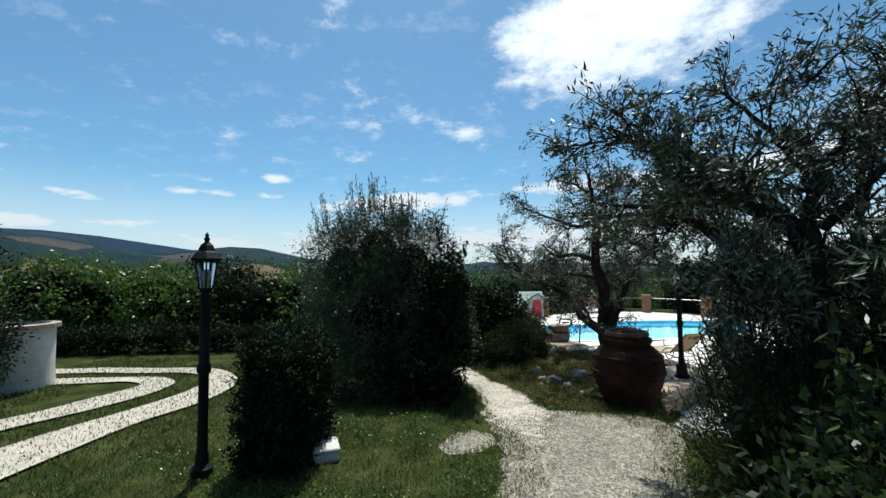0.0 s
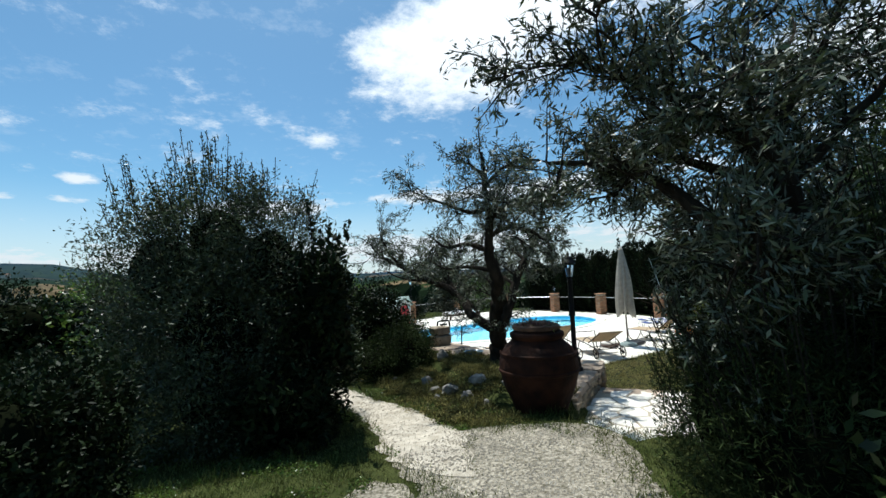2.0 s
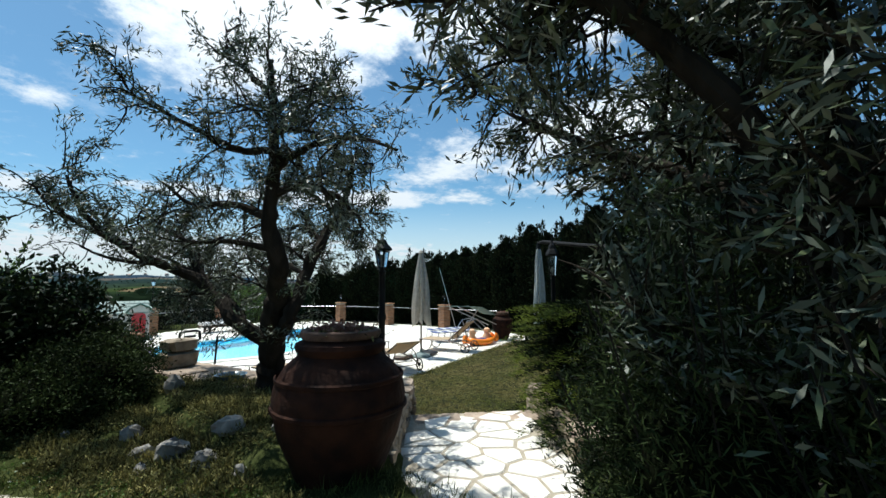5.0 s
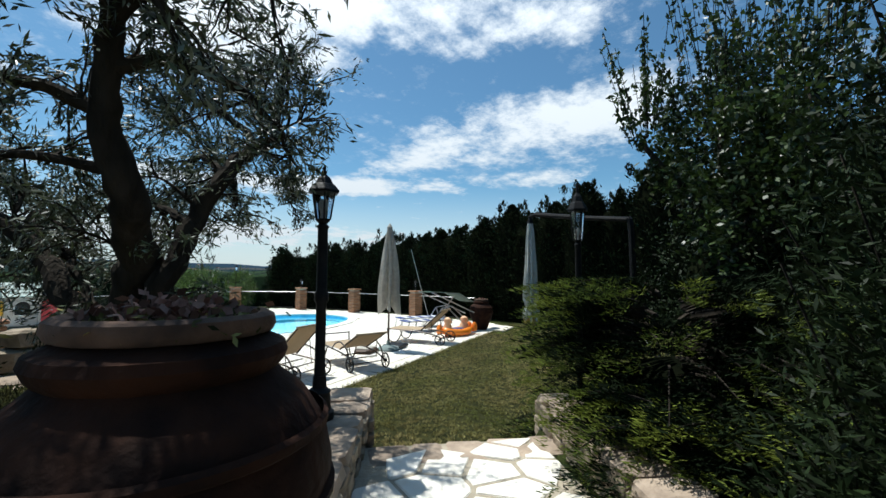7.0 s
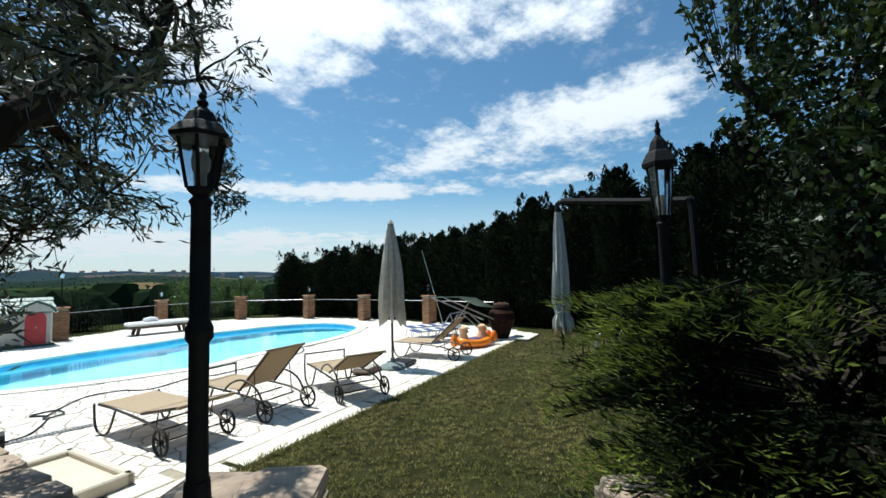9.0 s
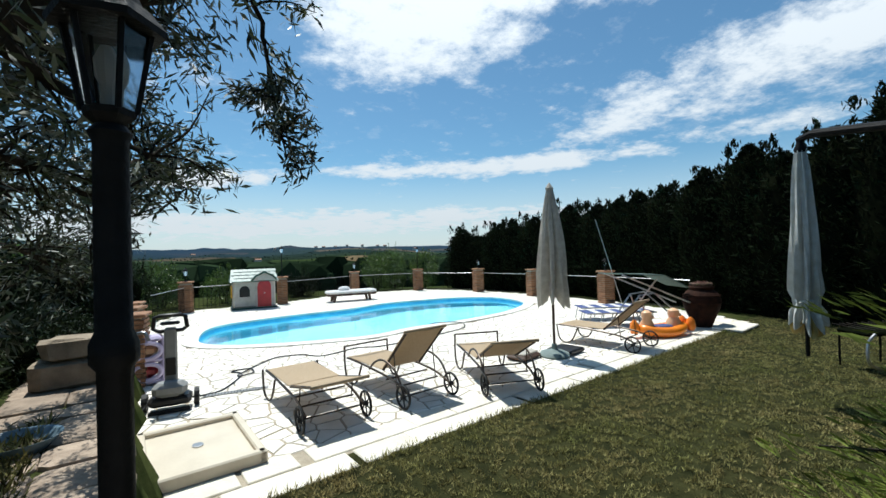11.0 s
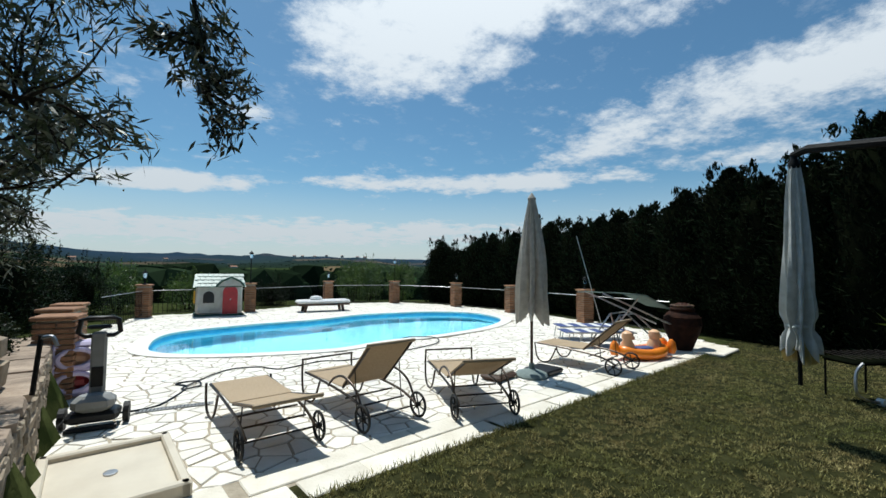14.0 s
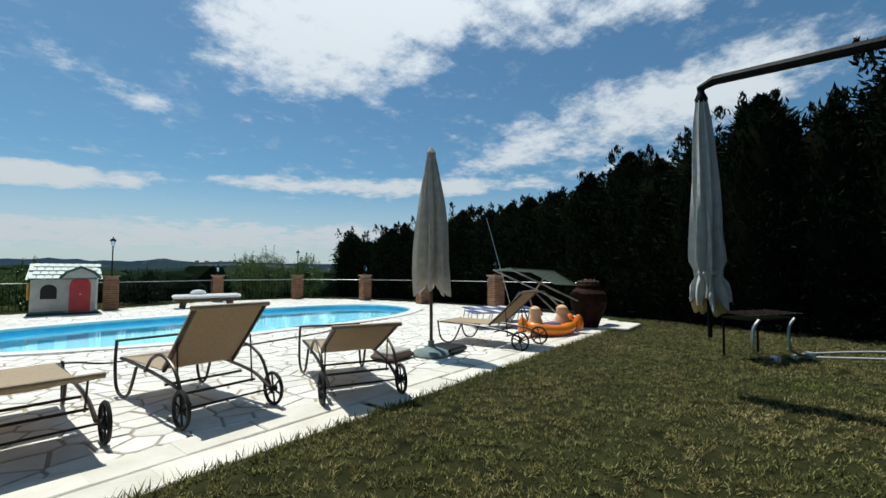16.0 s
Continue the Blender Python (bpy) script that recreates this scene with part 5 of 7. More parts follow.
def lounger(label, m, back, hoops=True):
    """Wheeled sling lounger; head with the wheels at y = 0, foot at y = 1.35."""
    o = thing("sun_lounger", label, "lounger", "sun loungers", m)
    zr, hw, yp = 0.31, 0.30, 0.52
    bk = Matrix.Translation((0, yp, zr)) @ Matrix.Rotation(-back, 4, "X")
    for s in (-1, 1):
        x = s * hw
        part("side_rail", MB().tube(bend([(x, -0.02, 0.16), (x, 0.2, 0.24), (x, yp, zr - 0.03), (x, 1.0, zr), (x, 1.40, zr + 0.01)], 4), 0.014, 7), M_BRONZE, o, smooth=True)
        part("front_leg", MB().tube(bend([(x * 1.12, 1.40, zr + (0.17 if hoops else 0.02)), (x * 1.14, 1.40, zr), (x * 1.14, 1.36, 0.10), (x * 1.1, 1.26, 0.015), (x * 1.05, 1.12, 0.06), (x * 1.02, 1.0, zr - 0.02)], 5), 0.013, 7), M_BRONZE, o, smooth=True)
        if hoops:
            part("side_hoop", MB().tube(bend([(x * 1.05, 0.78, zr - 0.02), (x * 1.08, 0.62, zr + 0.10), (x * 1.1, 0.40, zr + 0.15), (x * 1.1, 0.16, zr + 0.06), (x * 1.1, 0.02, 0.16), (x * 1.1, -0.02, 0.10)], 5), 0.013, 7), M_BRONZE, o, smooth=True)
        part("brace", MB().tube([(x * 0.95, yp - 0.30, zr - 0.14), tuple(bk @ Vector((x * 0.95, -0.36, 0)))], 0.007, 5), M_BRONZE, o)
        wheel = part("wheel", MB().tube([(x * 1.16, 0.125 * math.cos(t), 0.135 + 0.125 * math.sin(t)) for t in np.linspace(0, 2 * math.pi, 24, endpoint=False)], 0.014, 6, True), M_RUBBER, o, "black spoked plastic wheel", smooth=True)
        part("hub", MB().tube([(x * 1.16 - 0.025, 0, 0.135), (x * 1.16 + 0.025, 0, 0.135)], 0.025, 10), M_RUBBER, wheel)
        for j in range(6):
            t = j * math.pi / 3 + 0.3
            part("spoke", MB().tube([(x * 1.16, 0, 0.135), (x * 1.16, 0.12 * math.cos(t), 0.135 + 0.12 * math.sin(t))], 0.008, 5), M_RUBBER, wheel)
        part("back_rail", MB().tube([tuple(bk @ Vector((x * 0.9, 0, 0.01))), tuple(bk @ Vector((x * 0.9, -0.72, 0.01)))], 0.016, 7), M_BRONZE, o)
    part("axle", MB().tube([(-hw * 1.16, 0, 0.135), (hw * 1.16, 0, 0.135)], 0.009, 6), M_BRONZE, o)
    for y, z in ((0.42, zr - 0.08), (0.2, 0.19)):
        part("crossbar", MB().tube([(-hw, y, z), (hw, y, z)], 0.011, 6), M_BRONZE, o)
    if hoops:
        part("foot_bar", MB().tube([(-hw * 1.16, 1.40, zr + 0.17), (hw * 1.16, 1.40, zr + 0.17)], 0.012, 7), M_BRONZE, o)

    def sling(y0, y1, mm, sag):
        b, nu, nv = MB(), 6, 8
        vs = []
        for dz in (0.004, -0.004):
            for a in range(nv + 1):
                for c in range(nu + 1):
                    u, v = c / nu * 2 - 1, a / nv
                    vs.append(mm @ Vector((u * hw * 0.97, y0 + (y1 - y0) * v, 0.018 + dz - sag * (1 - u * u) * math.sin(math.pi * v))))
        k_ = (nu + 1) * (nv + 1)
        q = [(a * (nu + 1) + c, a * (nu + 1) + c + 1, (a + 1) * (nu + 1) + c + 1, (a + 1) * (nu + 1) + c) for a in range(nv) for c in range(nu)]
        return b.add(vs, q + [tuple(reversed([i + k_ for i in f])) for f in q])

    part("seat_sling", sling(0.54, 1.40, Matrix.Translation((0, 0, zr)), 0.035), M_SLING, o, "sagging beige mesh seat", smooth=True)
    part("back_sling", sling(-0.74, -0.02, bk, 0.03), M_SLING, o, "beige mesh backrest", smooth=True)
    part("top_bar", MB().tube([tuple(bk @ Vector((-hw, -0.73, 0.012))), tuple(bk @ Vector((hw, -0.73, 0.012)))], 0.019, 8), M_SLING, o, "padded bar at the head")
    return o


lounger("beige sling lounger with its back nearly flat", pose(4.88, 10.56, 0, 0, 0, 12), radians(12), False)
lounger("beige sling lounger with its back raised high", pose(5.97, 10.70, 0, 0, 0, 15), radians(45))
lounger("beige sling lounger with its back half raised", pose(6.96, 10.46, 0, 0, 0, -12), radians(26))
lounger("beige sling lounger beside the orange float", pose(10.05, 11.2, 0, 0, 0, 17), radians(42), False)

# ---- umbrellas ----


def closed_canopy(z0, z1, r_low, r_mid, folds, seed, tie=None, n=96, top=0.0):
    """Gathered cloth of a closed umbrella, with deep folds."""
    rng = random.Random(seed)
    ph = [rng.uniform(0, 6.28) for _ in range(6)]
    b = MB()
    vs, rows = [], 26
    for a in range(rows + 1):
        f = a / rows
        z = z0 + (z1 - z0) * f
        r = r_low * (1 - f) ** 0.9 + r_mid * math.sin(math.pi * min(1, f * 1.02)) * 0.55 + 0.045 + top * min(1, (1 - f) * 8)
        if tie:
            r *= 1 - 0.35 * math.exp(-((z - tie) / 0.07) ** 2)
        dep = 0.34 * (1 - f) + 0.08
        for j in range(n):
            t = 2 * math.pi * j / n
            w = math.sin(folds * t + ph[0] + 1.3 * math.sin(3 * f + ph[1])) * dep + 0.10 * math.sin((folds * 2 + 1) * t + ph[2] + 4 * f) + 0.05 * math.sin(3 * t + ph[3])
            hem = (0.07 * math.sin(folds * t + ph[4]) + 0.05 * math.sin(2 * t + ph[5])) * max(0, 1 - f * 4)
            vs.append((r * (1 + w) * math.cos(t), r * (1 + w) * math.sin(t), z + hem))
    return b.add(vs, [(a * n + j, a * n + (j + 1) % n, (a + 1) * n + (j + 1) % n, (a + 1) * n + j) for a in range(rows) for j in range(n)])


u = thing("umbrella", "closed cream canvas umbrella on a grey base", "umbrella", m=pose(8.563, 11.62, 0, 0, 0, 0))
part("pole", MB().tube([(0, 0, 0.1), (0, 0, 2.72)], 0.022, 10), M_WOOD, u, "dark pole")
part("canopy", closed_canopy(0.88, 2.72, 0.13, 0.085, 8, 3), M_CANVAS, u, "cream folded cloth", smooth=True)
part("cap", MB().lathe([(0.06, 0), (0.065, 0.03), (0.04, 0.07), (0.02, 0.10), (0.004, 0.12)], 12, (0, 0, 2.68)), M_CANVAS, u, smooth=True)
part("base", MB().lathe([(0.24, 0), (0.25, 0.03), (0.22, 0.07), (0.10, 0.10), (0.045, 0.12), (0.04, 0.2)], 20), M_GREENBASE, u, "round grey-green base", smooth=True)
part("base_plate", MB().box((0.32, 0.1, 0.05), (0.45, 0.45, 0.07), Matrix.Rotation(0.3, 4, "Z"), 0.02), M_BLACKPL, u, "black ballast plate")
hb = thing("folded_headrest", "dark folded cushion lying on the paving", "cushion", m=pose(8.05, 11.75, 0.0, 0, 0, 20))
part("pad", MB().box((0, 0, 0.05), (0.5, 0.35, 0.08), bevel=0.03), M_WOOD, hb)
part("cover", MB().box((0.02, 0.02, 0.10), (0.42, 0.3, 0.03), bevel=0.012), M_CANVAS, hb)

CX, CY = 9.48, 8.64
cu = thing("cantilever_umbrella", "closed white cantilever umbrella hanging from its arm", "umbrella", m=pose(CX, CY, 0))
part("canopy", closed_canopy(0.84, 2.68, 0.060, 0.012, 8, 9, tie=1.08, top=0.014), M_CANVAS2, cu, "white folded cloth tied with a band", smooth=True)
part("lining", closed_canopy(0.80, 0.98, 0.055, 0.0, 6, 12), M_OCHRE, cu, "ochre stained inner cloth", smooth=True)
part("tie_band", MB().lathe([(0.098, -0.02), (0.104, 0), (0.098, 0.02)], 20, (0, 0, 1.08), caps=False), M_CANVAS2, cu)
part("bow", MB().tube(bend([(-0.12, -0.02, 1.05), (-0.2, -0.04, 1.08), (-0.15, -0.05, 0.98), (-0.13, -0.03, 0.86)], 4), 0.012, 5), M_CANVAS2, cu)
part("hub", MB().lathe([(0.05, 0), (0.055, 0.04), (0.03, 0.10), (0.03, 0.16)], 12, (0, 0, 2.66)), M_IRON, cu, smooth=True)
part("arm", MB().tube([(0.0, 0.02, 2.80), (-0.02, -0.12, 2.83), (-0.16, -1.2, 2.66), (-0.25, -1.9, 2.57)], [0.03, 0.045, 0.045, 0.045], 8), M_IRON, cu, "black cantilever arm")
part("mast", MB().tube(bend([(-0.25, -1.88, 2.59), (-0.25, -1.93, 2.42), (-0.25, -1.95, 1.3), (-0.25, -1.95, 0.0)], 5), 0.05, 8), M_IRON, cu)
part("foot", MB().box((-0.25, -1.95, 0.03), (0.9, 0.9, 0.08), bevel=0.02), M_GREENBASE, cu)
part("pole", MB().tube([(0, 0, 0.5), (0, 0, 2.7)], 0.02, 8), M_IRON, cu)

# folding garden rack and hose on the lawn
rk = thing("tool_cart", "folded metal barbecue cart in the shade on the lawn", "cart", m=pose(11.3, 8.75, 0, 0, 0, -20))
for s in (0, 0.62):
    part("leg", MB().tube(bend([(s, 0.0, 0.52), (s - 0.08, 0.02, 0.40), (s - 0.10, 0, 0.16), (s + 0.05, -0.02, 0.07), (s + 0.22, -0.02, 0.05)], 5), 0.018, 7), M_STEEL, rk, smooth=True)
    part("caster", MB().tube([(s + 0.22, -0.06, 0.05), (s + 0.22, 0.02, 0.05)], 0.045, 12), M_WHITEPL, rk, "white castor")
    part("leg", MB().tube([(s + 0.05, 0.5, 0.0), (s, 0.45, 0.52)], 0.014, 6), M_IRON, rk)
part("tray", MB().box((0.35, 0.25, 0.50), (0.8, 0.42, 0.05), bevel=0.02), M_CORE, rk, "matt near-black fire tray")
for j in range(9):
    part("grill_bar", MB().tube([(-0.1 + 0.11 * j, 0.0, 0.57), (-0.05 + 0.11 * j, 0.5, 0.58)], 0.004, 5), M_BRONZE, rk)
hs = thing("hose", "white garden hose lying on the lawn", "hose")
part("tube", MB().tube(bend([(11.9, 8.55, 0.02), (12.1, 8.5, 0.02), (12.45, 8.15, 0.02), (12.9, 7.7, 0.02), (13.6, 7.3, 0.02), (13.4, 7.9, 0.02), (12.7, 8.4, 0.02), (12.15, 8.62, 0.02), (11.9, 8.55, 0.02)], 6), 0.015, 6), M_WHITEPL, hs, smooth=True)

# ---- blue camp beds, canopy bed ----
for dx, dy in ((0, 0), (0.55, 0.75)):
    cb = thing("camp_bed", "folding camp bed with navy and white striped fabric", "camp bed", "camp beds", pose(10.85 + dx, 13.4 + dy, 0, 0, 0, -25))
    part("fabric", MB().box((0.75, 0, 0.31), (1.5, 0.55, 0.02), bevel=0.008), M_BLUEFAB, cb)
    for j in range(4):
        part("stripe", MB().box((0.25 + 0.33 * j, 0, 0.3225), (0.13, 0.54, 0.008)), M_WHITEFAB, cb, "white stripe")
    for s in (-1, 1):
        part("rail", MB().tube([(0, 0.29 * s, 0.31), (1.5, 0.29 * s, 0.31)], 0.013, 7), M_STEEL, cb)
    for xx in (0.08, 0.55, 1.0, 1.42):
        part("leg", MB().tube([(xx - 0.06, -0.28, 0.0), (xx, -0.28, 0.3), (xx, 0.28, 0.3), (xx - 0.06, 0.28, 0.0)], 0.010, 6), M_STEEL, cb)
tb = thing("canopy_chair", "folded deck chair with a grey-green shade canopy", "deck chair", m=pose(12.05, 12.6, 0, 0, 0, -22) @ Matrix.Scale(1.1, 4))
part("canopy", MB().add([(-0.75, -0.35, 1.08), (-0.75, 0.4, 1.05), (0.05, 0.45, 1.02), (0.05, -0.4, 1.03), (0.55, -0.35, 0.78), (0.55, 0.4, 0.78), (-0.75, -0.35, 1.06), (-0.75, 0.4, 1.03), (0.05, 0.45, 1.0), (0.05, -0.4, 1.01), (0.55, -0.35, 0.76), (0.55, 0.4, 0.76)], [(0, 3, 2, 1), (3, 4, 5, 2), (6, 7, 8, 9), (9, 8, 11, 10), (0, 1, 7, 6), (4, 10, 11, 5), (0, 6, 9, 3), (3, 9, 10, 4), (1, 2, 8, 7), (2, 5, 11, 8)]), M_GREENFAB, tb, "sun-bleached shade cloth")
for q in ([(-0.75, -0.36, 1.05), (0.75, -0.36, 0.40)], [(-0.75, 0.41, 1.05), (0.75, 0.41, 0.40)], [(-0.75, -0.1, 0.0), (-0.3, -0.1, 0.62), (0.0, -0.1, 0.66)], [(-0.75, 0.25, 0.0), (-0.3, 0.25, 0.62), (0.0, 0.25, 0.66)], [(-0.3, -0.1, 0.62), (-0.1, -0.1, 0.0)], [(-0.3, 0.25, 0.62), (-0.1, 0.25, 0.0)], [(0.0, -0.12, 0.66), (0.75, -0.12, 0.0)], [(0.0, 0.28, 0.66), (0.75, 0.28, 0.0)], [(-0.05, -0.3, 0.95), (-0.3, -0.1, 0.5)]):
    part("frame_tube", MB().tube(q, 0.015, 6), M_STEEL, tb)

# ---- orange float ----
fl = thing("inflatable_float", "orange inflatable boat with peach animal heads", "pool float", m=pose(11.3, 11.78, 0, 0, 0, -8) @ Matrix.Scale(0.82, 4))
ring = [(0.54 * math.cos(t), 0.25 * math.sin(t), 0.13 + 0.07 * math.cos(t) ** 2) for t in np.linspace(0, 2 * math.pi, 28, endpoint=False)]
part("ring", MB().tube(ring, 0.115, 12, True), M_ORANGE, fl, smooth=True)
part("floor", MB().prism([(p[0] * 0.95, p[1] * 0.95) for p in ring], 0.05, 0.09), M_ORANGE, fl)
for x, s in ((-0.42, 1.0), (0.36, 1.05)):
    part("animal_head", MB().lathe([(0.16 * s, 0.2), (0.15 * s, 0.32), (0.10 * s, 0.42), (0.12 * s, 0.5), (0.11 * s, 0.58), (0.04 * s, 0.63)], 16, (x, 0.02, 0)), M_PEACH, fl, "peach inflated head", smooth=True)
    part("snout", MB().lathe([(0.07, 0), (0.06, 0.06), (0.03, 0.09)], 10, (x + 0.09, -0.02, 0.44)), M_PEACH, fl, smooth=True)
for x, y in ((0.72, -0.12), (0.74, 0.14), (-0.70, 0.1)):
    part("fin", MB().lathe([(0.08, 0.0), (0.11, 0.1), (0.09, 0.24), (0.03, 0.31)], 12, (x, y, 0.1)), M_ORANGE, fl, smooth=True)
part("seat_pad", MB().box((-0.05, 0.0, 0.23), (0.5, 0.3, 0.06), bevel=0.025), M_BLUEFAB, fl, "dark blue seat")

# ---- white sunbed at the far side ----
sb = thing("sunbed", "padded white sunbed with a pillow on a dark wooden frame", "sunbed", m=pose(7.7, 22.55, 0, 0, 0, 2))
part("mattress", MB().box((0, 0, 0.36), (1.9, 0.65, 0.13), bevel=0.05), M_WHITEFAB, sb, smooth=True)
part("pillow", MB().lathe([(0.20, 0), (0.23, 0.05), (0.18, 0.12), (0.05, 0.15)], 16, (-0.25, 0.05, 0.42)), M_WHITEFAB, sb, smooth=True)
part("frame", MB().box((0, 0, 0.26), (1.85, 0.62, 0.07), bevel=0.01), M_WOOD, sb)
for x in (-0.7, 0.7):
    for y in (-0.24, 0.24):
        part("leg", MB().tube([(x, y, 0), (x * 0.93, y, 0.25)], [0.05, 0.06], 8), M_WOOD, sb)

# ---- playhouse ----
ph = thing("playhouse", "plastic playhouse with a red door and green roof", "playhouse", m=pose(4.25, 22.7, 0, 0, 0, 4))
W, D, H = 1.35, 1.1, 0.92
part("base", MB().box((0, 0, 0.03), (W + 0.1, D + 0.1, 0.06), bevel=0.02), M_DKGREEN, ph)
body = part("wall", MB().box((0, 0, 0.06 + H / 2), (W, D, H), bevel=0.05), M_PLASTIC, ph, "off-white moulded walls")
arch = lambda w, h, n=10: [(-w / 2, 0), (w / 2, 0)] + [(w / 2 * math.cos(t), h - w / 2 + w / 2 * math.sin(t)) for t in np.linspace(0, math.pi, n)]


def plate(poly, y, th):
    return MB().add([(p[0], y, p[1]) for p in poly] + [(p[0], y - th, p[1]) for p in poly], [tuple(range(len(poly))), tuple(range(2 * len(poly) - 1, len(poly) - 1, -1))] + [(i, len(poly) + i, len(poly) + (i + 1) % len(poly), (i + 1) % len(poly)) for i in range(len(poly))])


part("door_surround", plate([(p[0] + 0.3, p[1] + 0.06) for p in arch(0.56, 1.02)], -D / 2 - 0.005, 0.05), M_PLASTIC, ph)
door = part("door", plate([(p[0] + 0.3, p[1] + 0.07) for p in arch(0.44, 0.92)], -D / 2 - 0.05, 0.04), M_REDPL, ph, "arched red half doors")
part("door_knob", MB().lathe([(0.02, 0), (0.03, 0.02), (0.01, 0.04)], 8, (0.3, -D / 2 - 0.11, 0.52)), M_PLASTIC, door)
part("window_frame", plate([(p[0] - 0.32, p[1] + 0.40) for p in arch(0.40, 0.46)], -D / 2 - 0.004, 0.03), M_PLASTIC, ph)
# solid black plate paints the dark inside of the opening
part("window_pane", plate([(p[0] - 0.32, p[1] + 0.43) for p in arch(0.32, 0.38)], -D / 2 - 0.03, 0.012), M_BLACKPL, ph, "black plate painted as the dark window opening")
part("shutter", MB().box((-W / 2 - 0.04, -0.25, 0.62), (0.05, 0.32, 0.42), bevel=0.02), M_YELPL, ph, "yellow side shutter")
rf = MB()
rf.add([(-W / 2 - 0.09, -D / 2 - 0.12, 0.94), (W / 2 + 0.09, -D / 2 - 0.12, 0.94), (W / 2 + 0.03, 0, 1.36), (-W / 2 - 0.03, 0, 1.36), (-W / 2 - 0.09, D / 2 + 0.12, 0.94), (W / 2 + 0.09, D / 2 + 0.12, 0.94)], [(0, 1, 2, 3), (3, 2, 5, 4), (0, 3, 4), (1, 5, 2), (0, 4, 5, 1)])
roof = part("roof", rf, M_GREENPL, ph, "pale green shingled roof")
for a in range(4):
    for j in range(9):
        f0 = (a + 0.05) / 4
        y0, z0 = -(D / 2 + 0.12) * (1 - f0), 0.945 + 0.42 * f0
        x0 = -W / 2 - 0.02 + (j + 0.5 * (a % 2)) * 0.155
        if x0 + 0.07 < W / 2 + 0.09:
            part("shingle", MB().box((x0 + 0.05, y0 - 0.005 + 0.06, z0 + 0.055), (0.145, 0.16, 0.016), Matrix.Rotation(0.565, 4, "X"), 0.006), M_GREENPL, roof)
gb = [(-0.36 + 0.3, 0.98), (0.36 + 0.3, 0.98), (0.3 + 0.3, 1.1), (0.3, 1.24), (0.0, 1.1)]
part("gable", plate(gb, -D / 2 - 0.02, 0.14), M_PLASTIC, ph)
part("gable_trim", MB().tube([(-0.12, -D / 2 - 0.18, 0.96), (0.02, -D / 2 - 0.18, 1.13), (0.3, -D / 2 - 0.18, 1.27), (0.58, -D / 2 - 0.18, 1.13), (0.72, -D / 2 - 0.18, 0.96)], 0.035, 6), M_DKGREEN, ph)

# ---- pillars, railing ----
PILLARS = [(2.19, 22.58), (5.25, 23.25), (8.48, 25.34), (11.48, 25.05), (13.3, 22.4), (14.0, 19.4), (14.35, 16.1)]
brick_me = MB().box((0, 0, 0), (0.235, 0.05, 0.052), bevel=0.006).data("brick", M_BRICK)


def pillar(x, y, h, w, lamp, label):
    p = thing("brick_pillar", label, "pillar", "brick pillars", pose(x, y, 0, 0, 0, RNG.uniform(-8, 8)))
    part("core", MB().box((0, 0, h / 2), (w - 0.03, w - 0.03, h)), M_MORTAR, p, "mortar")
    rows = int(h / 0.066)
    for r in range(rows):
        for side in range(4):
            for q in range(2):
                off = (-0.5 + q) * w / 2 * 1.0 + (0.02 if r % 2 else -0.02)
                o = new("brick", brick_me)
                o.parent = p
                o.matrix_basis = Matrix.Rotation(side * math.pi / 2, 4, "Z") @ Matrix.Translation((off * 1.02, -w / 2 + 0.012, 0.033 + r * 0.066)) @ Matrix.Diagonal((w * 0.48 / 0.235, 1, 1, 1))
    part("cap", MB().box((0, 0, h + 0.025), (w + 0.08, w + 0.08, 0.05), bevel=0.012), M_BRICK, p, "brick capping slab")
    if lamp:
        part("lamp_post", MB().lathe([(0.06, 0), (0.05, 0.02), (0.018, 0.05), (0.016, lamp - 0.26), (0.04, lamp - 0.25)], 8, (0, 0, h + 0.05)), M_IRON, p, smooth=True)
        part("lantern", MB().lathe([(0.04, 0), (0.065, 0.15)], 6, (0, 0, h + lamp - 0.2)), M_GLASS, p, "small glass lantern")
        part("lantern_roof", MB().lathe([(0.09, 0), (0.05, 0.06), (0.015, 0.08), (0.012, 0.13)], 6, (0, 0, h + lamp - 0.05)), M_IRON, p)
    return p


for i, (x, y) in enumerate(PILLARS):
    pillar(x, y, 0.98, 0.34, (0.45, 1.15, 0.4, 1.05, 0.4, 0.0, 0.4)[i], "square brick pillar of the railing" + (" with a small lantern" if i != 5 else ""))
rail = thing("railing", "thin dark iron railing between the brick pillars", "railing", kind="structure")
bar_me = MB().tube([(0, 0, 0.08), (0, 0, 0.82)], 0.008, 5).data("bar", M_IRON)
RAILP = [(1.75, 19.5)] + PILLARS + [(14.5, 13.4)]
for (ax, ay), (bx, by) in zip(RAILP, RAILP[1:]):
    d = math.hypot(bx - ax, by - ay)
    for z in (0.83, 0.10):
        part("rail", MB().tube([(ax, ay, z), (bx, by, z)], 0.010, 6), M_STEEL if z > 0.5 else M_IRON, rail)
    if bx <= 11.6:
        for j in range(1, int(d / 0.125)):
            t = j * 0.125 / d
            o = new("bar", bar_me)
            o.parent, o.location = rail, (ax + (bx - ax) * t, ay + (by - ay) * t, 0)
rod = thing("net_pole", "thin leaning pool net pole", "pole")
part("pole", MB().tube([(13.45, 14.6, 0), (13.0, 15.1, 2.55)], 0.012, 6), M_STEEL, rod)

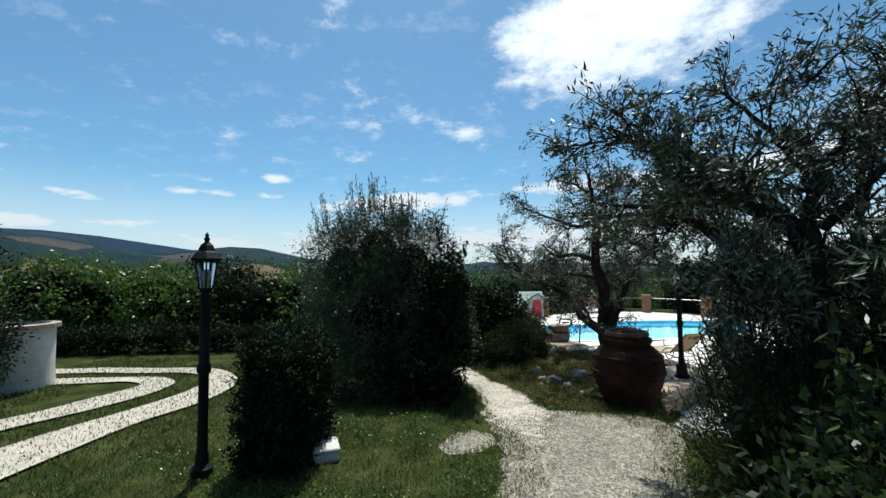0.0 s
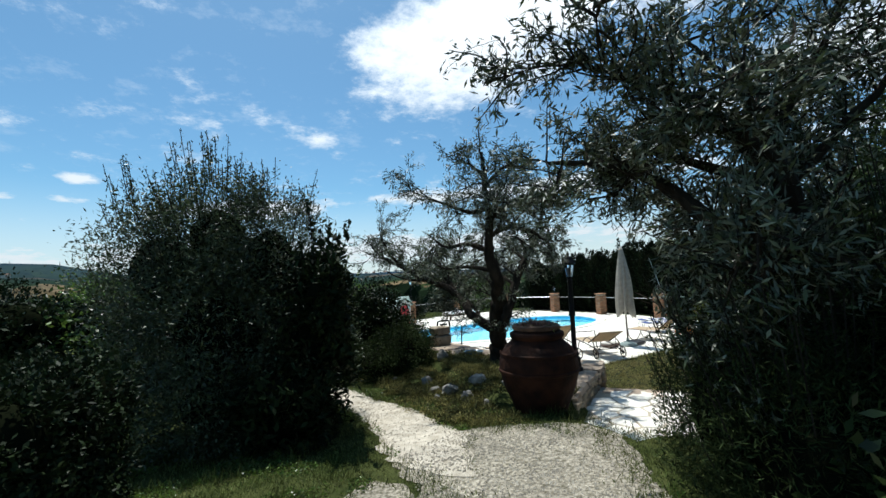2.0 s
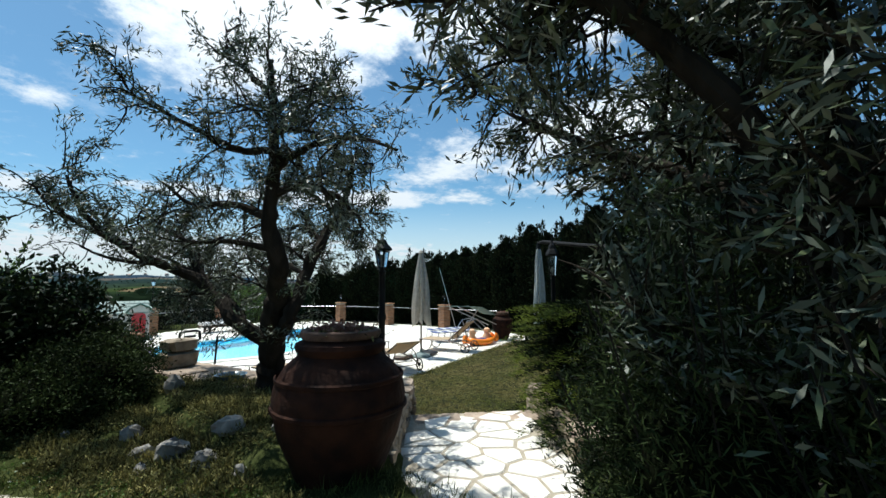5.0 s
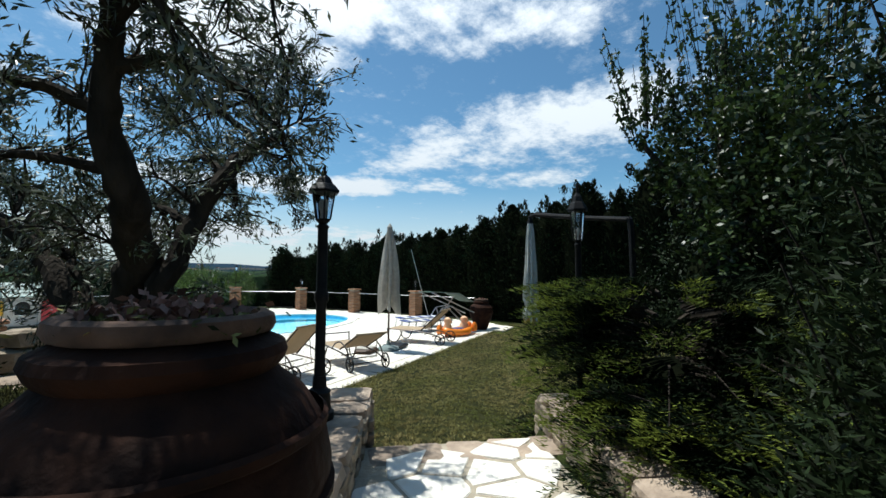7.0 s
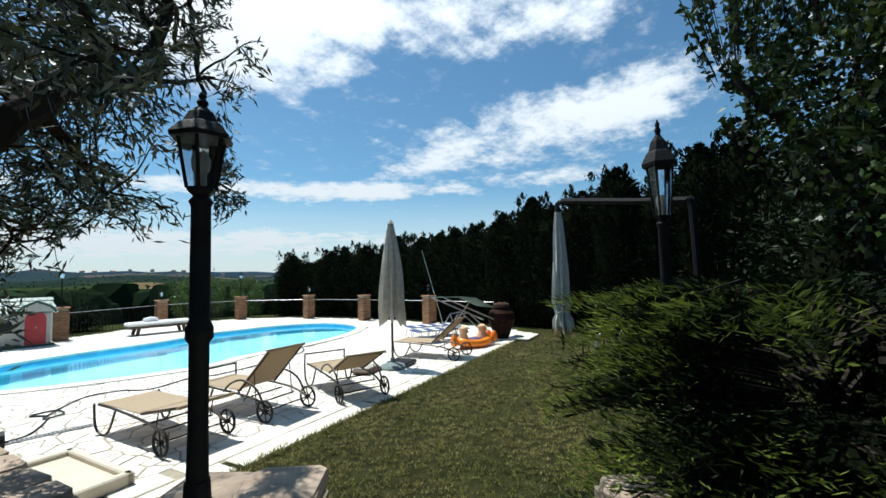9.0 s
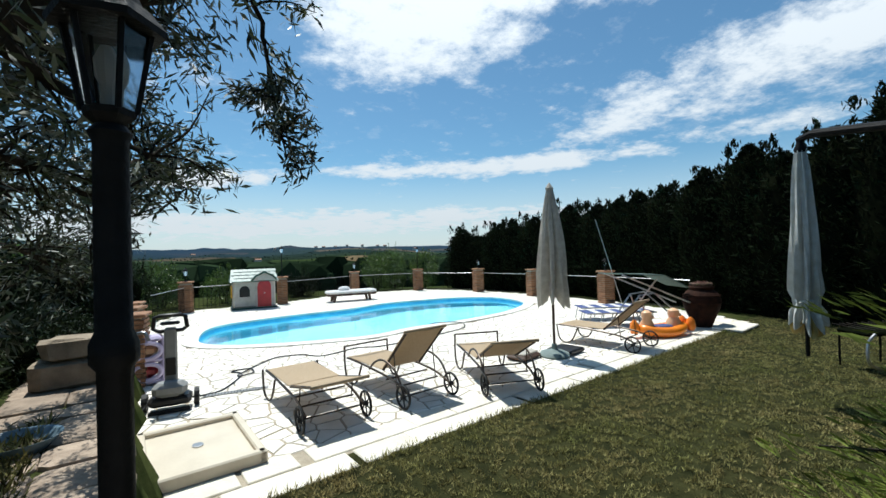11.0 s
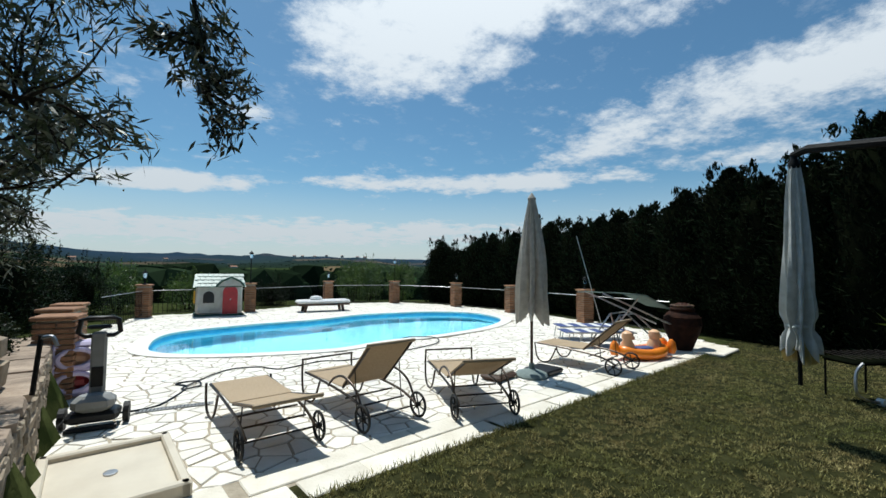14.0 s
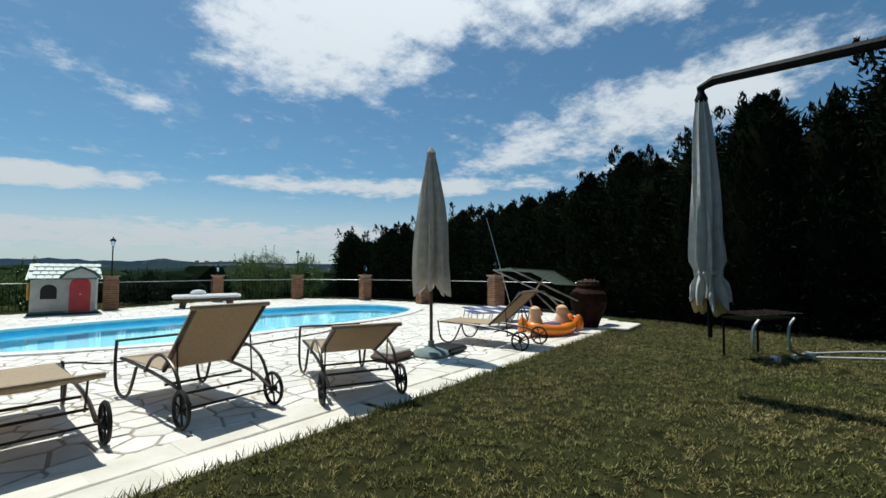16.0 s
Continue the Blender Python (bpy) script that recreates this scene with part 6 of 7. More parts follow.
# ---- left wall piers, pool robot cart, toys ----
for x, y, h in ((2.62, 13.3, 0.95), (2.35, 14.4, 0.95), (2.05, 16.0, 0.9)):
    p = pillar(x, y, h, 0.36, 0, "low brick pier at the end of the stone wall")
ct = thing("robot_cart", "grey pool robot on a wheeled trolley with a looped handle", "trolley", m=pose(3.28, 11.95, 0, 0, 0, 3))
part("chassis", MB().box((0, 0, 0.12), (0.42, 0.28, 0.10), bevel=0.03), M_BLACKPL, ct)
part("body", MB().box((0, -0.04, 0.25), (0.34, 0.24, 0.16), bevel=0.05), M_GREYPL, ct, "grey robot body")
for s in (-1, 1):
    part("wheel", MB().tube([(s * 0.23, 0.05, 0.10), (s * 0.28, 0.05, 0.10)], 0.10, 16), M_RUBBER, ct)
part("track", MB().tube([(-0.2, -0.16, 0.03), (0.2, -0.16, 0.03)], 0.025, 8), M_BLACKPL, ct)
part("column", MB().box((0, 0.09, 0.60), (0.13, 0.07, 0.66), bevel=0.02), M_GREYPL, ct, "pale grey column")
part("panel", MB().box((0, 0.05, 0.48), (0.10, 0.012, 0.2), bevel=0.003), M_BLACKPL, ct)
hp = [(0.17 * c_, 0.09, 0.98 + 0.09 * s_) for c_, s_ in ((-1, -0.6), (-0.9, 0.8), (-0.6, 1), (0.6, 1), (0.9, 0.8), (1, -0.6), (0.7, -1), (-0.7, -1))]
part("handle", MB().tube(hp, 0.024, 8, True), M_BLACKPL, ct, "black looped handle", smooth=True)
part("console", MB().box((0, 0.08, 0.98), (0.2, 0.06, 0.04), bevel=0.015), M_BLACKPL, ct)
cab = thing("power_cable", "dark float cable trailing over the paving into the pool", "cable")
part("cord", MB().tube(bend([(3.42, 11.9, 0.12), (3.6, 12.3, 0.012), (3.8, 12.45, 0.012), (4.0, 13.1, 0.012), (3.85, 13.35, 0.012), (4.1, 13.4, 0.014), (4.15, 13.1, 0.016), (3.95, 13.05, 0.02), (4.45, 13.9, 0.012), (4.9, 13.95, 0.012), (5.25, 13.65, 0.012), (5.9, 13.95, 0.012), (6.4, 13.85, 0.012), (7.5, 14.2, 0.012), (8.5, 14.7, 0.012), (8.75, 15.3, 0.03), (8.3, 15.6, 0.03), (8.1, 15.9, -0.06)], 6), 0.011, 6), M_BLACKPL, cab, smooth=True)
cab = thing("power_cable", "dark cable from the trolley to the wall", "cable")
part("cord", MB().tube(bend([(3.1, 11.9, 0.15), (2.98, 11.7, 0.012), (3.02, 11.4, 0.012), (3.0, 11.2, 0.2)], 5), 0.009, 6), M_BLACKPL, cab, smooth=True)
ty = thing("toy_tower", "pale lilac plastic toy frame with round openings", "toy", m=pose(2.78, 13.3, 0, 0, 0, 18))
fr = MB()
fr.box((-0.2, 0, 0.33), (0.05, 0.3, 0.66), bevel=0.02).box((0.2, 0, 0.33), (0.05, 0.3, 0.66), bevel=0.02)
for z in (0.05, 0.34, 0.63):
    fr.box((0, 0, z), (0.42, 0.3, 0.07), bevel=0.03)
part("frame", fr, M_LILAC, ty)
for z in (0.19, 0.48):
    part("opening_ring", MB().tube([(0.17 * math.cos(t), -0.15, z + 0.11 * math.sin(t)) for t in np.linspace(0, 6.283, 20, endpoint=False)], 0.03, 8, True), M_LILAC, ty, smooth=True)
    part("bin", MB().box((0, 0.03, z - 0.02), (0.3, 0.22, 0.16), bevel=0.05), M_PEACH if z > 0.3 else M_REDPL, ty, "coloured inner bin")

# ---- shower tray, drain, slab ----
TX, TY, TA = 3.69, 10.50, 0.22
tr = thing("shower_tray", "cream square shower tray lying on the paving", "shower tray", m=pose(TX, TY, 0, 0, 0, math.degrees(TA)) @ Matrix.Diagonal((1.0, 1.18, 1.0, 1.0)))
part("floor", MB().box((0, 0, 0.035), (0.84, 0.96, 0.06)), M_TRAY, tr)
for c_, s_ in (((0, -0.46), (0.86, 0.07)), ((0, 0.46), (0.86, 0.07)), ((-0.40, 0), (0.07, 0.99)), ((0.40, 0), (0.07, 0.99))):
    part("rim", MB().box((*c_, 0.055), (*s_, 0.11), bevel=0.012), M_TRAY, tr)
dr = part("drain", MB().lathe([(0.045, 0), (0.045, 0.008), (0.03, 0.01)], 16, (0, 0.02, 0.066)), M_STEEL, tr, "round metal waste grid")
ch = thing("channel_drain", "narrow slotted channel drain in the paving", "drain", kind="structure")
part("channel", MB().box((3.95, 12.26, 0.004), (0.75, 0.10, 0.012)), M_GREYPL, ch)
# solid black bars stand in for the shade inside open slots
slot_me = MB().box((0, 0, 0), (0.012, 0.07, 0.01)).data("slot", M_BLACKPL)
for j in range(20):
    o = new("slot", slot_me)
    o.parent, o.location = ch, (3.6 + 0.036 * j, 12.26, 0.0075)
for x, y, sx, sy, a in ((13.15, 11.52, 1.0, 0.55, 14), (12.4, 11.5, 0.0, 0.0, 0)):
    if sx:
        s_ = thing("paving_slab", "loose pale slab lying at the terrace corner", "slab", m=pose(x, y, 0.0, 0, 0, a))
        part("slab", MB().box((0, 0, 0.03), (sx, sy, 0.06), bevel=0.015), M_SLAB, s_)

# ---- left side: well, kerb block ----
wl_ = thing("round_planter", "round whitewashed masonry planter with a stone lip", "planter", m=pose(-7.05, 7.55, ground_z(-7.05, 7.55)))
part("wall", MB().lathe([(0.52, -0.05), (0.50, 0.3), (0.50, 0.98)], 32), M_WHITEWALL, wl_, smooth=True)
part("lip", MB().lathe([(0.50, 0.97), (0.56, 0.98), (0.56, 1.05), (0.44, 1.06), (0.42, 1.0)], 32), M_STONETOP, wl_, "pinkish stone lip", smooth=True)
part("soil", MB().lathe([(0.44, 1.0), (0.01, 1.02)], 20), M_CORE, wl_)
bx = thing("meter_box", "small white concrete box set in the grass", "box", m=pose(-0.90, 4.25, ground_z(-0.90, 4.25) - 0.04, 0, 0, 20))
part("body", MB().box((0, 0, 0.05), (0.20, 0.26, 0.14), bevel=0.01), M_WHITEWALL, bx)
part("lid", MB().box((0, 0, 0.135), (0.22, 0.28, 0.03), bevel=0.008), M_WHITEWALL, bx)
bw = thing("basin", "blue-rimmed enamel basin standing on the wall", "basin", m=pose(2.95, 9.32, 0.672) @ Matrix.Diagonal((0.82, 0.82, 0.6, 1)))
part("bowl", MB().lathe([(0.16, 0), (0.20, 0.06), (0.235, 0.12), (0.22, 0.115), (0.185, 0.06), (0.14, 0.012)], 28), M_ENAMEL, bw, smooth=True)

# ---- stone walls ----


def stone_wall(name, line, z0, z1, thick, seed, label):
    """Dry-stone retaining wall along a line: rubble faces on a mortar core, flat cap stones."""
    rng = random.Random(seed)
    w = thing(name, label, "stone wall", kind="structure")
    pts = [Vector((*p, 0)) for p in line]
    core = MB()
    for a, b_ in zip(pts, pts[1:]):
        d = (b_ - a).normalized()
        nrm = Vector((-d.y, d.x, 0))
        core.add([(a + nrm * o).to_tuple()[:2] + (z,) for z in (z0, z1 - 0.05) for o in (0.04, thick - 0.04)] + [(b_ + nrm * o).to_tuple()[:2] + (z,) for z in (z0, z1 - 0.05) for o in (0.04, thick - 0.04)], [(0, 4, 6, 2), (1, 3, 7, 5), (2, 6, 7, 3), (0, 2, 3, 1), (4, 5, 7, 6)])
        ln = (b_ - a).length
        ang = math.degrees(math.atan2(d.y, d.x))
        for side in (0, 1):
            z = z0
            while z < z1 - 0.07:
                hgt = min(rng.uniform(0.07, 0.13), z1 - 0.05 - z)
                s = -0.03
                while s < ln:
                    le = rng.uniform(0.12, 0.30)
                    dep = rng.uniform(0.10, 0.13)
                    c = a + d * min(ln - 0.02, s + le / 2) + nrm * ((dep / 2 - 0.015 + rng.uniform(-0.012, 0.008)) if side == 0 else (thick - dep / 2 + 0.015))
                    o = new("stone", stone_me[rng.randint(0, 5)])
                    o.parent = w
                    o.matrix_basis = Matrix.Translation((c.x, c.y, z + hgt / 2)) @ Matrix.Rotation(radians(ang + rng.uniform(-4, 4)), 4, "Z") @ Matrix.Rotation(rng.uniform(-0.06, 0.06), 4, "Y") @ Matrix.Diagonal((le * 0.96, dep, hgt * 0.96, 1))
                    s += le
                z += hgt
        s = 0.0
        while s < ln:
            le = rng.uniform(0.22, 0.45)
            for q in range(2 if thick > 0.45 else 1):
                ww = thick / (2 if thick > 0.45 else 1)
                c = a + d * min(ln, s + le / 2) + nrm * (ww * (q + 0.5))
                o = new("cap_stone", cap_me[rng.randint(0, 5)])
                o.parent = w
                o.matrix_basis = Matrix.Translation((c.x, c.y, z1 - 0.03 + rng.uniform(-0.008, 0.012))) @ Matrix.Rotation(radians(ang + rng.uniform(-3, 3)), 4, "Z") @ Matrix.Diagonal((le * 0.97, ww * 1.03, 0.075, 1))
            s += le
    part("core", core, M_MORTAR, w)
    return w


def chunk(name, material, rough, seed):
    """Unit stone, irregular and bevelled, centred on the origin."""
    rng = random.Random(seed)
    b = MB().box((0, 0, 0), (1, 1, 1), bevel=0.13)
    b.v = [tuple(q * (1 + rng.uniform(-rough, rough * 0.3)) for q in p) for p in b.v]
    return b.data(name, material)


stone_me = [chunk("stone", M_STONE, 0.16, 100 + i) for i in range(6)]
cap_me = [chunk("cap_stone", M_STONETOP, 0.10, 120 + i) for i in range(6)]
stone_wall("stone_wall", [(2.95, 6.20), (3.27, 6.50)], 0.0, 0.635, 0.36, 5, "narrow end of the low stone wall beside the jar")
stone_wall("stone_wall", [(3.27, 6.50), (3.7, 6.9), (4.5, 7.62)], 0.0, 0.635, 0.78, 1, "low rough stone wall beside the step with a lamp post on it")
stone_wall("stone_wall", [(4.5, 7.62), (4.05, 8.02), (3.62, 8.42)], -0.05, 0.62, 0.40, 2, "end of the low stone wall turning towards the pool")
stone_wall("stone_wall", [(3.64, 8.45), (3.42, 9.5), (3.12, 10.9), (2.75, 12.5), (2.45, 13.8)], -0.05, 0.68, 0.75, 3, "broad stone wall with a paved top beside the pool terrace")
stone_wall("stone_wall", [(4.15, 5.32), (5.47, 6.56)][::-1], 0.0, 0.62, 0.34, 4, "low stone wall below the juniper")
st = thing("stone_step", "broad step edge of pinkish flat stones above the lawn", "step", kind="structure")
rs = random.Random(9)
sa, sb_ = Vector((4.16, 7.28, 0)), Vector((5.16, 6.40, 0))
sd = (sb_ - sa).normalized()
pos = 0.0
while pos < (sb_ - sa).length - 0.05:
    le = rs.uniform(0.22, 0.42)
    c = sa + sd * (pos + le / 2)
    for zz, hh, mm in ((0.335, 0.09, cap_me), (0.2, 0.18, stone_me), (0.04, 0.18, stone_me)):
        o = new("step_stone", mm[rs.randint(0, 5)])
        o.parent = st
        o.matrix_basis = Matrix.Translation((c.x - 0.10, c.y - 0.11, zz)) @ Matrix.Rotation(math.atan2(sd.y, sd.x), 4, "Z") @ Matrix.Diagonal((le * 0.98, 0.36, hh, 1))
    pos += le
low_step = thing("stone_step", "lower stone step sunk in the lawn", "step", kind="structure")
pos = 0.0
while pos < (sb_ - sa).length - 0.05:
    le = rs.uniform(0.3, 0.45)
    c = sa + sd * (pos + le / 2)
    o = new("step_stone", cap_me[rs.randint(0, 5)])
    o.parent = low_step
    o.matrix_basis = Matrix.Translation((c.x + 0.13, c.y + 0.14, 0.07)) @ Matrix.Rotation(math.atan2(sd.y, sd.x), 4, "Z") @ Matrix.Diagonal((le * 0.98, 0.34, 0.22, 1))
    pos += le

# slabs under the great pot, rocks in the bed
for i, (x, y, sx, sy, a) in enumerate([(2.35, 5.75, 0.75, 0.32, 35), (2.75, 5.85, 0.4, 0.3, 30), (2.05, 5.95, 0.4, 0.35, 60), (2.45, 6.2, 0.7, 0.7, 40)]):
    s_ = thing("stone_slab", "rough stone slab under the terracotta jar", "slab", "slabs under the jar")
    o = new("slab", cap_me[i % 6])
    o.parent = s_
    o.matrix_basis = pose(x, y, 0.36 + 0.02 * (i == 3), 0, 0, a) @ Matrix.Diagonal((sx, sy, 0.16 if i < 3 else 0.10, 1))


def rock_mesh(seed):
    b, nu, nv = MB(), 9, 6
    vs = []
    for a in range(nv):
        for c_ in range(nu):
            t, p_ = 2 * math.pi * c_ / nu, math.pi * (a + 0.5) / nv - math.pi / 2
            w_ = 1 + 0.35 * noise.noise(Vector((math.cos(t) * 1.4 + seed * 7, math.sin(t) * 1.4, p_ * 1.4)))
            vs.append((w_ * math.cos(p_) * math.cos(t), w_ * math.cos(p_) * math.sin(t), w_ * math.sin(p_)))
    fs = [(a * nu + c_, a * nu + (c_ + 1) % nu, a * nu + nu + (c_ + 1) % nu, a * nu + nu + c_) for a in range(nv - 1) for c_ in range(nu)] + [tuple(range(nu - 1, -1, -1)), tuple(range((nv - 1) * nu, nv * nu))]
    return b.add(vs, fs).data("rock", M_ROCK)


rock_me = [rock_mesh(i + 1) for i in range(4)]
for i, (x, y, s_) in enumerate([(2.2, 7.35, 0.17), (1.95, 7.15, 0.16), (1.85, 7.55, 0.2), (1.7, 7.8, 0.13), (2.5, 7.1, 0.11), (1.6, 7.35, 0.10), (2.05, 6.75, 0.09), (1.75, 8.3, 0.15), (2.3, 9.2, 0.2), (1.35, 8.9, 0.1)]):
    o = tagged(new("rock", rock_me[i % 4]), "pale weathered limestone rock in the bed", "rock", "rocks in the bed")
    o.matrix_basis = pose(x, y, ground_z(x, y) + s_ * 0.3, 12 * i, 7 * i, 50 * i) @ Matrix.Diagonal((s_ * 0.72, s_ * 0.58, s_ * 0.45, 1))
plinth = thing("stone_block", "rough stone block standing on the broad wall", "stone block", m=pose(2.75, 10.75, 0.68, 0, 0, 15))
for i, (x, y, z, a, b_, c_) in enumerate([(0, 0, 0.12, 0.5, 0.36, 0.24), (0.02, 0.02, 0.32, 0.44, 0.34, 0.18)]):
    o = new("stone", stone_me[i])
    o.parent = plinth
    o.matrix_basis = Matrix.Translation((x, y, z)) @ Matrix.Diagonal((a, b_, c_, 1))
tap = thing("garden_tap", "thin iron standpipe with a tap on the wall", "tap", m=pose(3.2, 10.6, 0.68))
part("pipe", MB().tube([(0, 0, 0), (0.03, 0.01, 0.42)], 0.016, 7), M_IRON, tap)
part("tap", MB().tube(bend([(0.03, 0.01, 0.40), (0.10, -0.02, 0.41), (0.13, -0.02, 0.34)], 4), 0.014, 7), M_STEEL, tap)

# ---- crazy paving ----


def clip(poly, px, py, nx_, ny_):
    """Part of a convex outline on the side of the line where (p - (px, py)).n <= 0."""
    out = []
    for i in range(len(poly)):
        a, b_ = poly[i - 1], poly[i]
        da, db = (a[0] - px) * nx_ + (a[1] - py) * ny_, (b_[0] - px) * nx_ + (b_[1] - py) * ny_
        if da <= 0:
            out.append(a)
        if (da < 0 < db) or (db < 0 < da):
            t = da / (da - db)
            out.append((a[0] + (b_[0] - a[0]) * t, a[1] + (b_[1] - a[1]) * t))
    return out


def cells(x0, x1, y0, y1, size, gap, seed):
    """Irregular stones: cells of jittered seeds, drawn in by half a joint."""
    rng = random.Random(seed)
    nx_, ny_ = int((x1 - x0) / size) + 1, int((y1 - y0) / size) + 1
    s = {(i, j): (x0 + (i + 0.5 + rng.uniform(-0.48, 0.48)) * size, y0 + (j + 0.5 + rng.uniform(-0.48, 0.48)) * size) for i in range(-2, nx_ + 2) for j in range(-2, ny_ + 2)}
    for i in range(nx_):
        for j in range(ny_):
            cx, cy = s[i, j]
            poly = [(cx - size * 2, cy - size * 2), (cx + size * 2, cy - size * 2), (cx + size * 2, cy + size * 2), (cx - size * 2, cy + size * 2)]
            for a in range(-2, 3):
                for b_ in range(-2, 3):
                    q = s.get((i + a, j + b_))
                    if q is None or (a == 0 and b_ == 0):
                        continue
                    dx, dy = q[0] - cx, q[1] - cy
                    d = math.hypot(dx, dy)
                    g = gap / 2 * rng.uniform(0.7, 1.5)
                    poly = clip(poly, cx + dx / 2 - dx / d * g, cy + dy / 2 - dy / d * g, dx / d, dy / d)
                    if len(poly) < 3:
                        break
                if len(poly) < 3:
                    break
            if len(poly) >= 3:
                yield (cx, cy), poly


COPE = grow_ring(POOL, 0.24)
ny0, nx0 = 1 / math.hypot(1, 0.236), -0.236 / math.hypot(1, 0.236)
rest, loose = MB(), []
for (cx, cy), poly in cells(1.6, 15.0, 9.2, 26.0, 0.225, 0.018, 4):
    if not inside(TERRACE, cx, cy) or inside(COPE, cx, cy):
        continue
    poly = clip(poly, 3.89, 9.37 + 0.62, -nx0, -ny0)
    if len(poly) < 3 or max(math.hypot(p[0] - cx, p[1] - cy) for p in poly) > 0.6:
        continue
    z = random.uniform(-0.003, 0.004)
    if any(inside(POOL, *p) for p in poly):
        continue
    loose.append((math.hypot(cx - 5, cy - 9.5), poly, z))
loose.sort(key=lambda q: q[0])
pav = []
for i, (d, poly, z) in enumerate(loose):
    if i < 290:
        mx, my = sum(p[0] for p in poly) / len(poly), sum(p[1] for p in poly) / len(poly)
        o = part("flagstone", MB().prism([(p[0] - mx, p[1] - my) for p in poly], -0.03, 0.0, 0.006), M_FLAG, terrace)
        o.location = (mx, my, z)
    else:
        rest.prism(poly, -0.03, z, 0.006)
part("flagstones", rest, M_FLAG, terrace, kind="stuff")
# straight slabs along the front edge
tdir = Vector((1, 0.236, 0)).normalized()
tn = Vector((-tdir.y, tdir.x, 0))
pos = 0.0
rs = random.Random(3)
p0 = Vector((3.45, EDGE(3.45), 0))
while pos < 10.7:
    for row in range(2):
        le = rs.uniform(0.42, 0.62)
        c = p0 + tdir * (pos + le / 2 + 0.2 * row) + tn * (0.15 + 0.305 * row)
        if inside([(TX + q[0] * math.cos(TA) - q[1] * math.sin(TA), TY + q[0] * math.sin(TA) + q[1] * math.cos(TA)) for q in ((-0.4, -0.4), (0.4, -0.4), (0.4, 0.4), (-0.4, 0.4))], c.x, c.y):
            continue
        o = part("edge_slab", MB().box((0, 0, -0.025), (0.5, 0.285, 0.06), bevel=0.008), M_SLAB, terrace)
        o.matrix_basis = Matrix.Translation((c.x, c.y, rs.uniform(-0.001, 0.004))) @ Matrix.Rotation(math.atan2(tdir.y, tdir.x), 4, "Z") @ Matrix.Diagonal((le / 0.5 * 0.97, 1, 1, 1))
    pos += 0.52
for (cx, cy), poly in cells(2.4, 5.4, 4.5, 7.6, 0.30, 0.03, 8):
    if inside(PATIO, cx, cy) and edge_dist(PATIO, cx, cy) > 0.06:
        for a, b_ in zip(PATIO, PATIO[1:] + PATIO[:1]):
            dx, dy = b_[0] - a[0], b_[1] - a[1]
            s_ = 1 if dx * (4 - a[1] + 2) - dy * (3.8 - a[0]) > 0 else -1
            poly = clip(poly, a[0], a[1], dy * s_, -dx * s_) if len(poly) > 2 else poly
        if len(poly) > 2:
            mx, my = sum(p[0] for p in poly) / len(poly), sum(p[1] for p in poly) / len(poly)
            o = part("flagstone", MB().prism([(p[0] - mx, p[1] - my) for p in poly], -0.03, 0.0, 0.008), M_FLAG, patio)
            o.location = (mx, my, 0.378 + random.uniform(-0.004, 0.004))

# ---- grass, herbs, pebbles ----


def blades(name, n, test, zf, box, hgt, wid, material, label, seed, category="grass", lean=0.5):
    rng = np.random.default_rng(seed)
    out = []
    while len(out) < n:
        x, y = rng.uniform(box[0], box[1]), rng.uniform(box[2], box[3])
        if test(x, y, rng):
            out.append((x, y, zf(x, y)))
    p = np.array(out)
    h = hgt * rng.uniform(0.5, 1.3, (n, 1))
    d = unit(np.concatenate((rng.normal(size=(n, 2)) * lean, np.ones((n, 1))), 1)) * h / 2
    a = rng.uniform(0, 6.283, n)
    o = np.stack((np.cos(a), np.sin(a), np.zeros(n)), 1) * wid / 2
    ob = part(name, quads(name, (p + d).astype(np.float32), d.astype(np.float32), o.astype(np.float32), material), None)
    return tagged(ob, label, category, kind="stuff")


in_lawn = lambda x, y, r: inside(LAWN, x, y) and not inside(TERRACE, x, y) and y > 6.0 and r.random() < 0.40 + 2.4 * noise.noise(Vector((x * 11, y * 11, 3))) + 0.5 * noise.noise(Vector((x * 2.5, y * 2.5, 8))) and r.random() < 1.25 - 0.09 * math.hypot(x - 5, y - 7.5)
blades("lawn_grass", 190000, in_lawn, lambda x, y: -0.004, (3.6, 15, 6.0, 12), 0.038, 0.007, M_BLADE, "short dry mown grass", 1, lean=0.9)
blades("edge_grass", 2500, lambda x, y, r: abs(y - EDGE(x) + 0.03) < 0.05, lambda x, y: -0.01, (3.8, 13, 9, 12), 0.08, 0.008, M_BLADE, "longer grass along the terrace edge", 2)


def west(x, y, r):
    """Where the tufted grass grows: thin on the coarse gravel, none on the worn path."""
    n_ = noise.noise(Vector((x * 2.2, y * 2.2, 9)))
    if inside(PATHP, x, y):
        return edge_dist(PATHP, x, y) < 0.05 + 0.12 * max(0, n_) and r.random() < 0.5
    if inside(ROUGHP, x, y):
        f_ = noise.noise(Vector((x * 7, y * 7, 12)))
        return r.random() < 0.95 - 2.6 * edge_dist(ROUGHP, x, y) + 0.9 * f_ + 0.5 * n_
    if inside(BARE, x, y):
        return r.random() < 0.75 - 7 * edge_dist(BARE, x, y)
    if inside(BED, x, y) or inside(PATIO, x, y) or x > 2.9:
        return False
    c_ = noise.noise(Vector((x * 3.5, y * 3.5, 2)))
    return r.random() < 0.75 + 0.9 * c_ and r.random() < 1.3 - 0.12 * math.hypot(x - 0.3, y - 3)


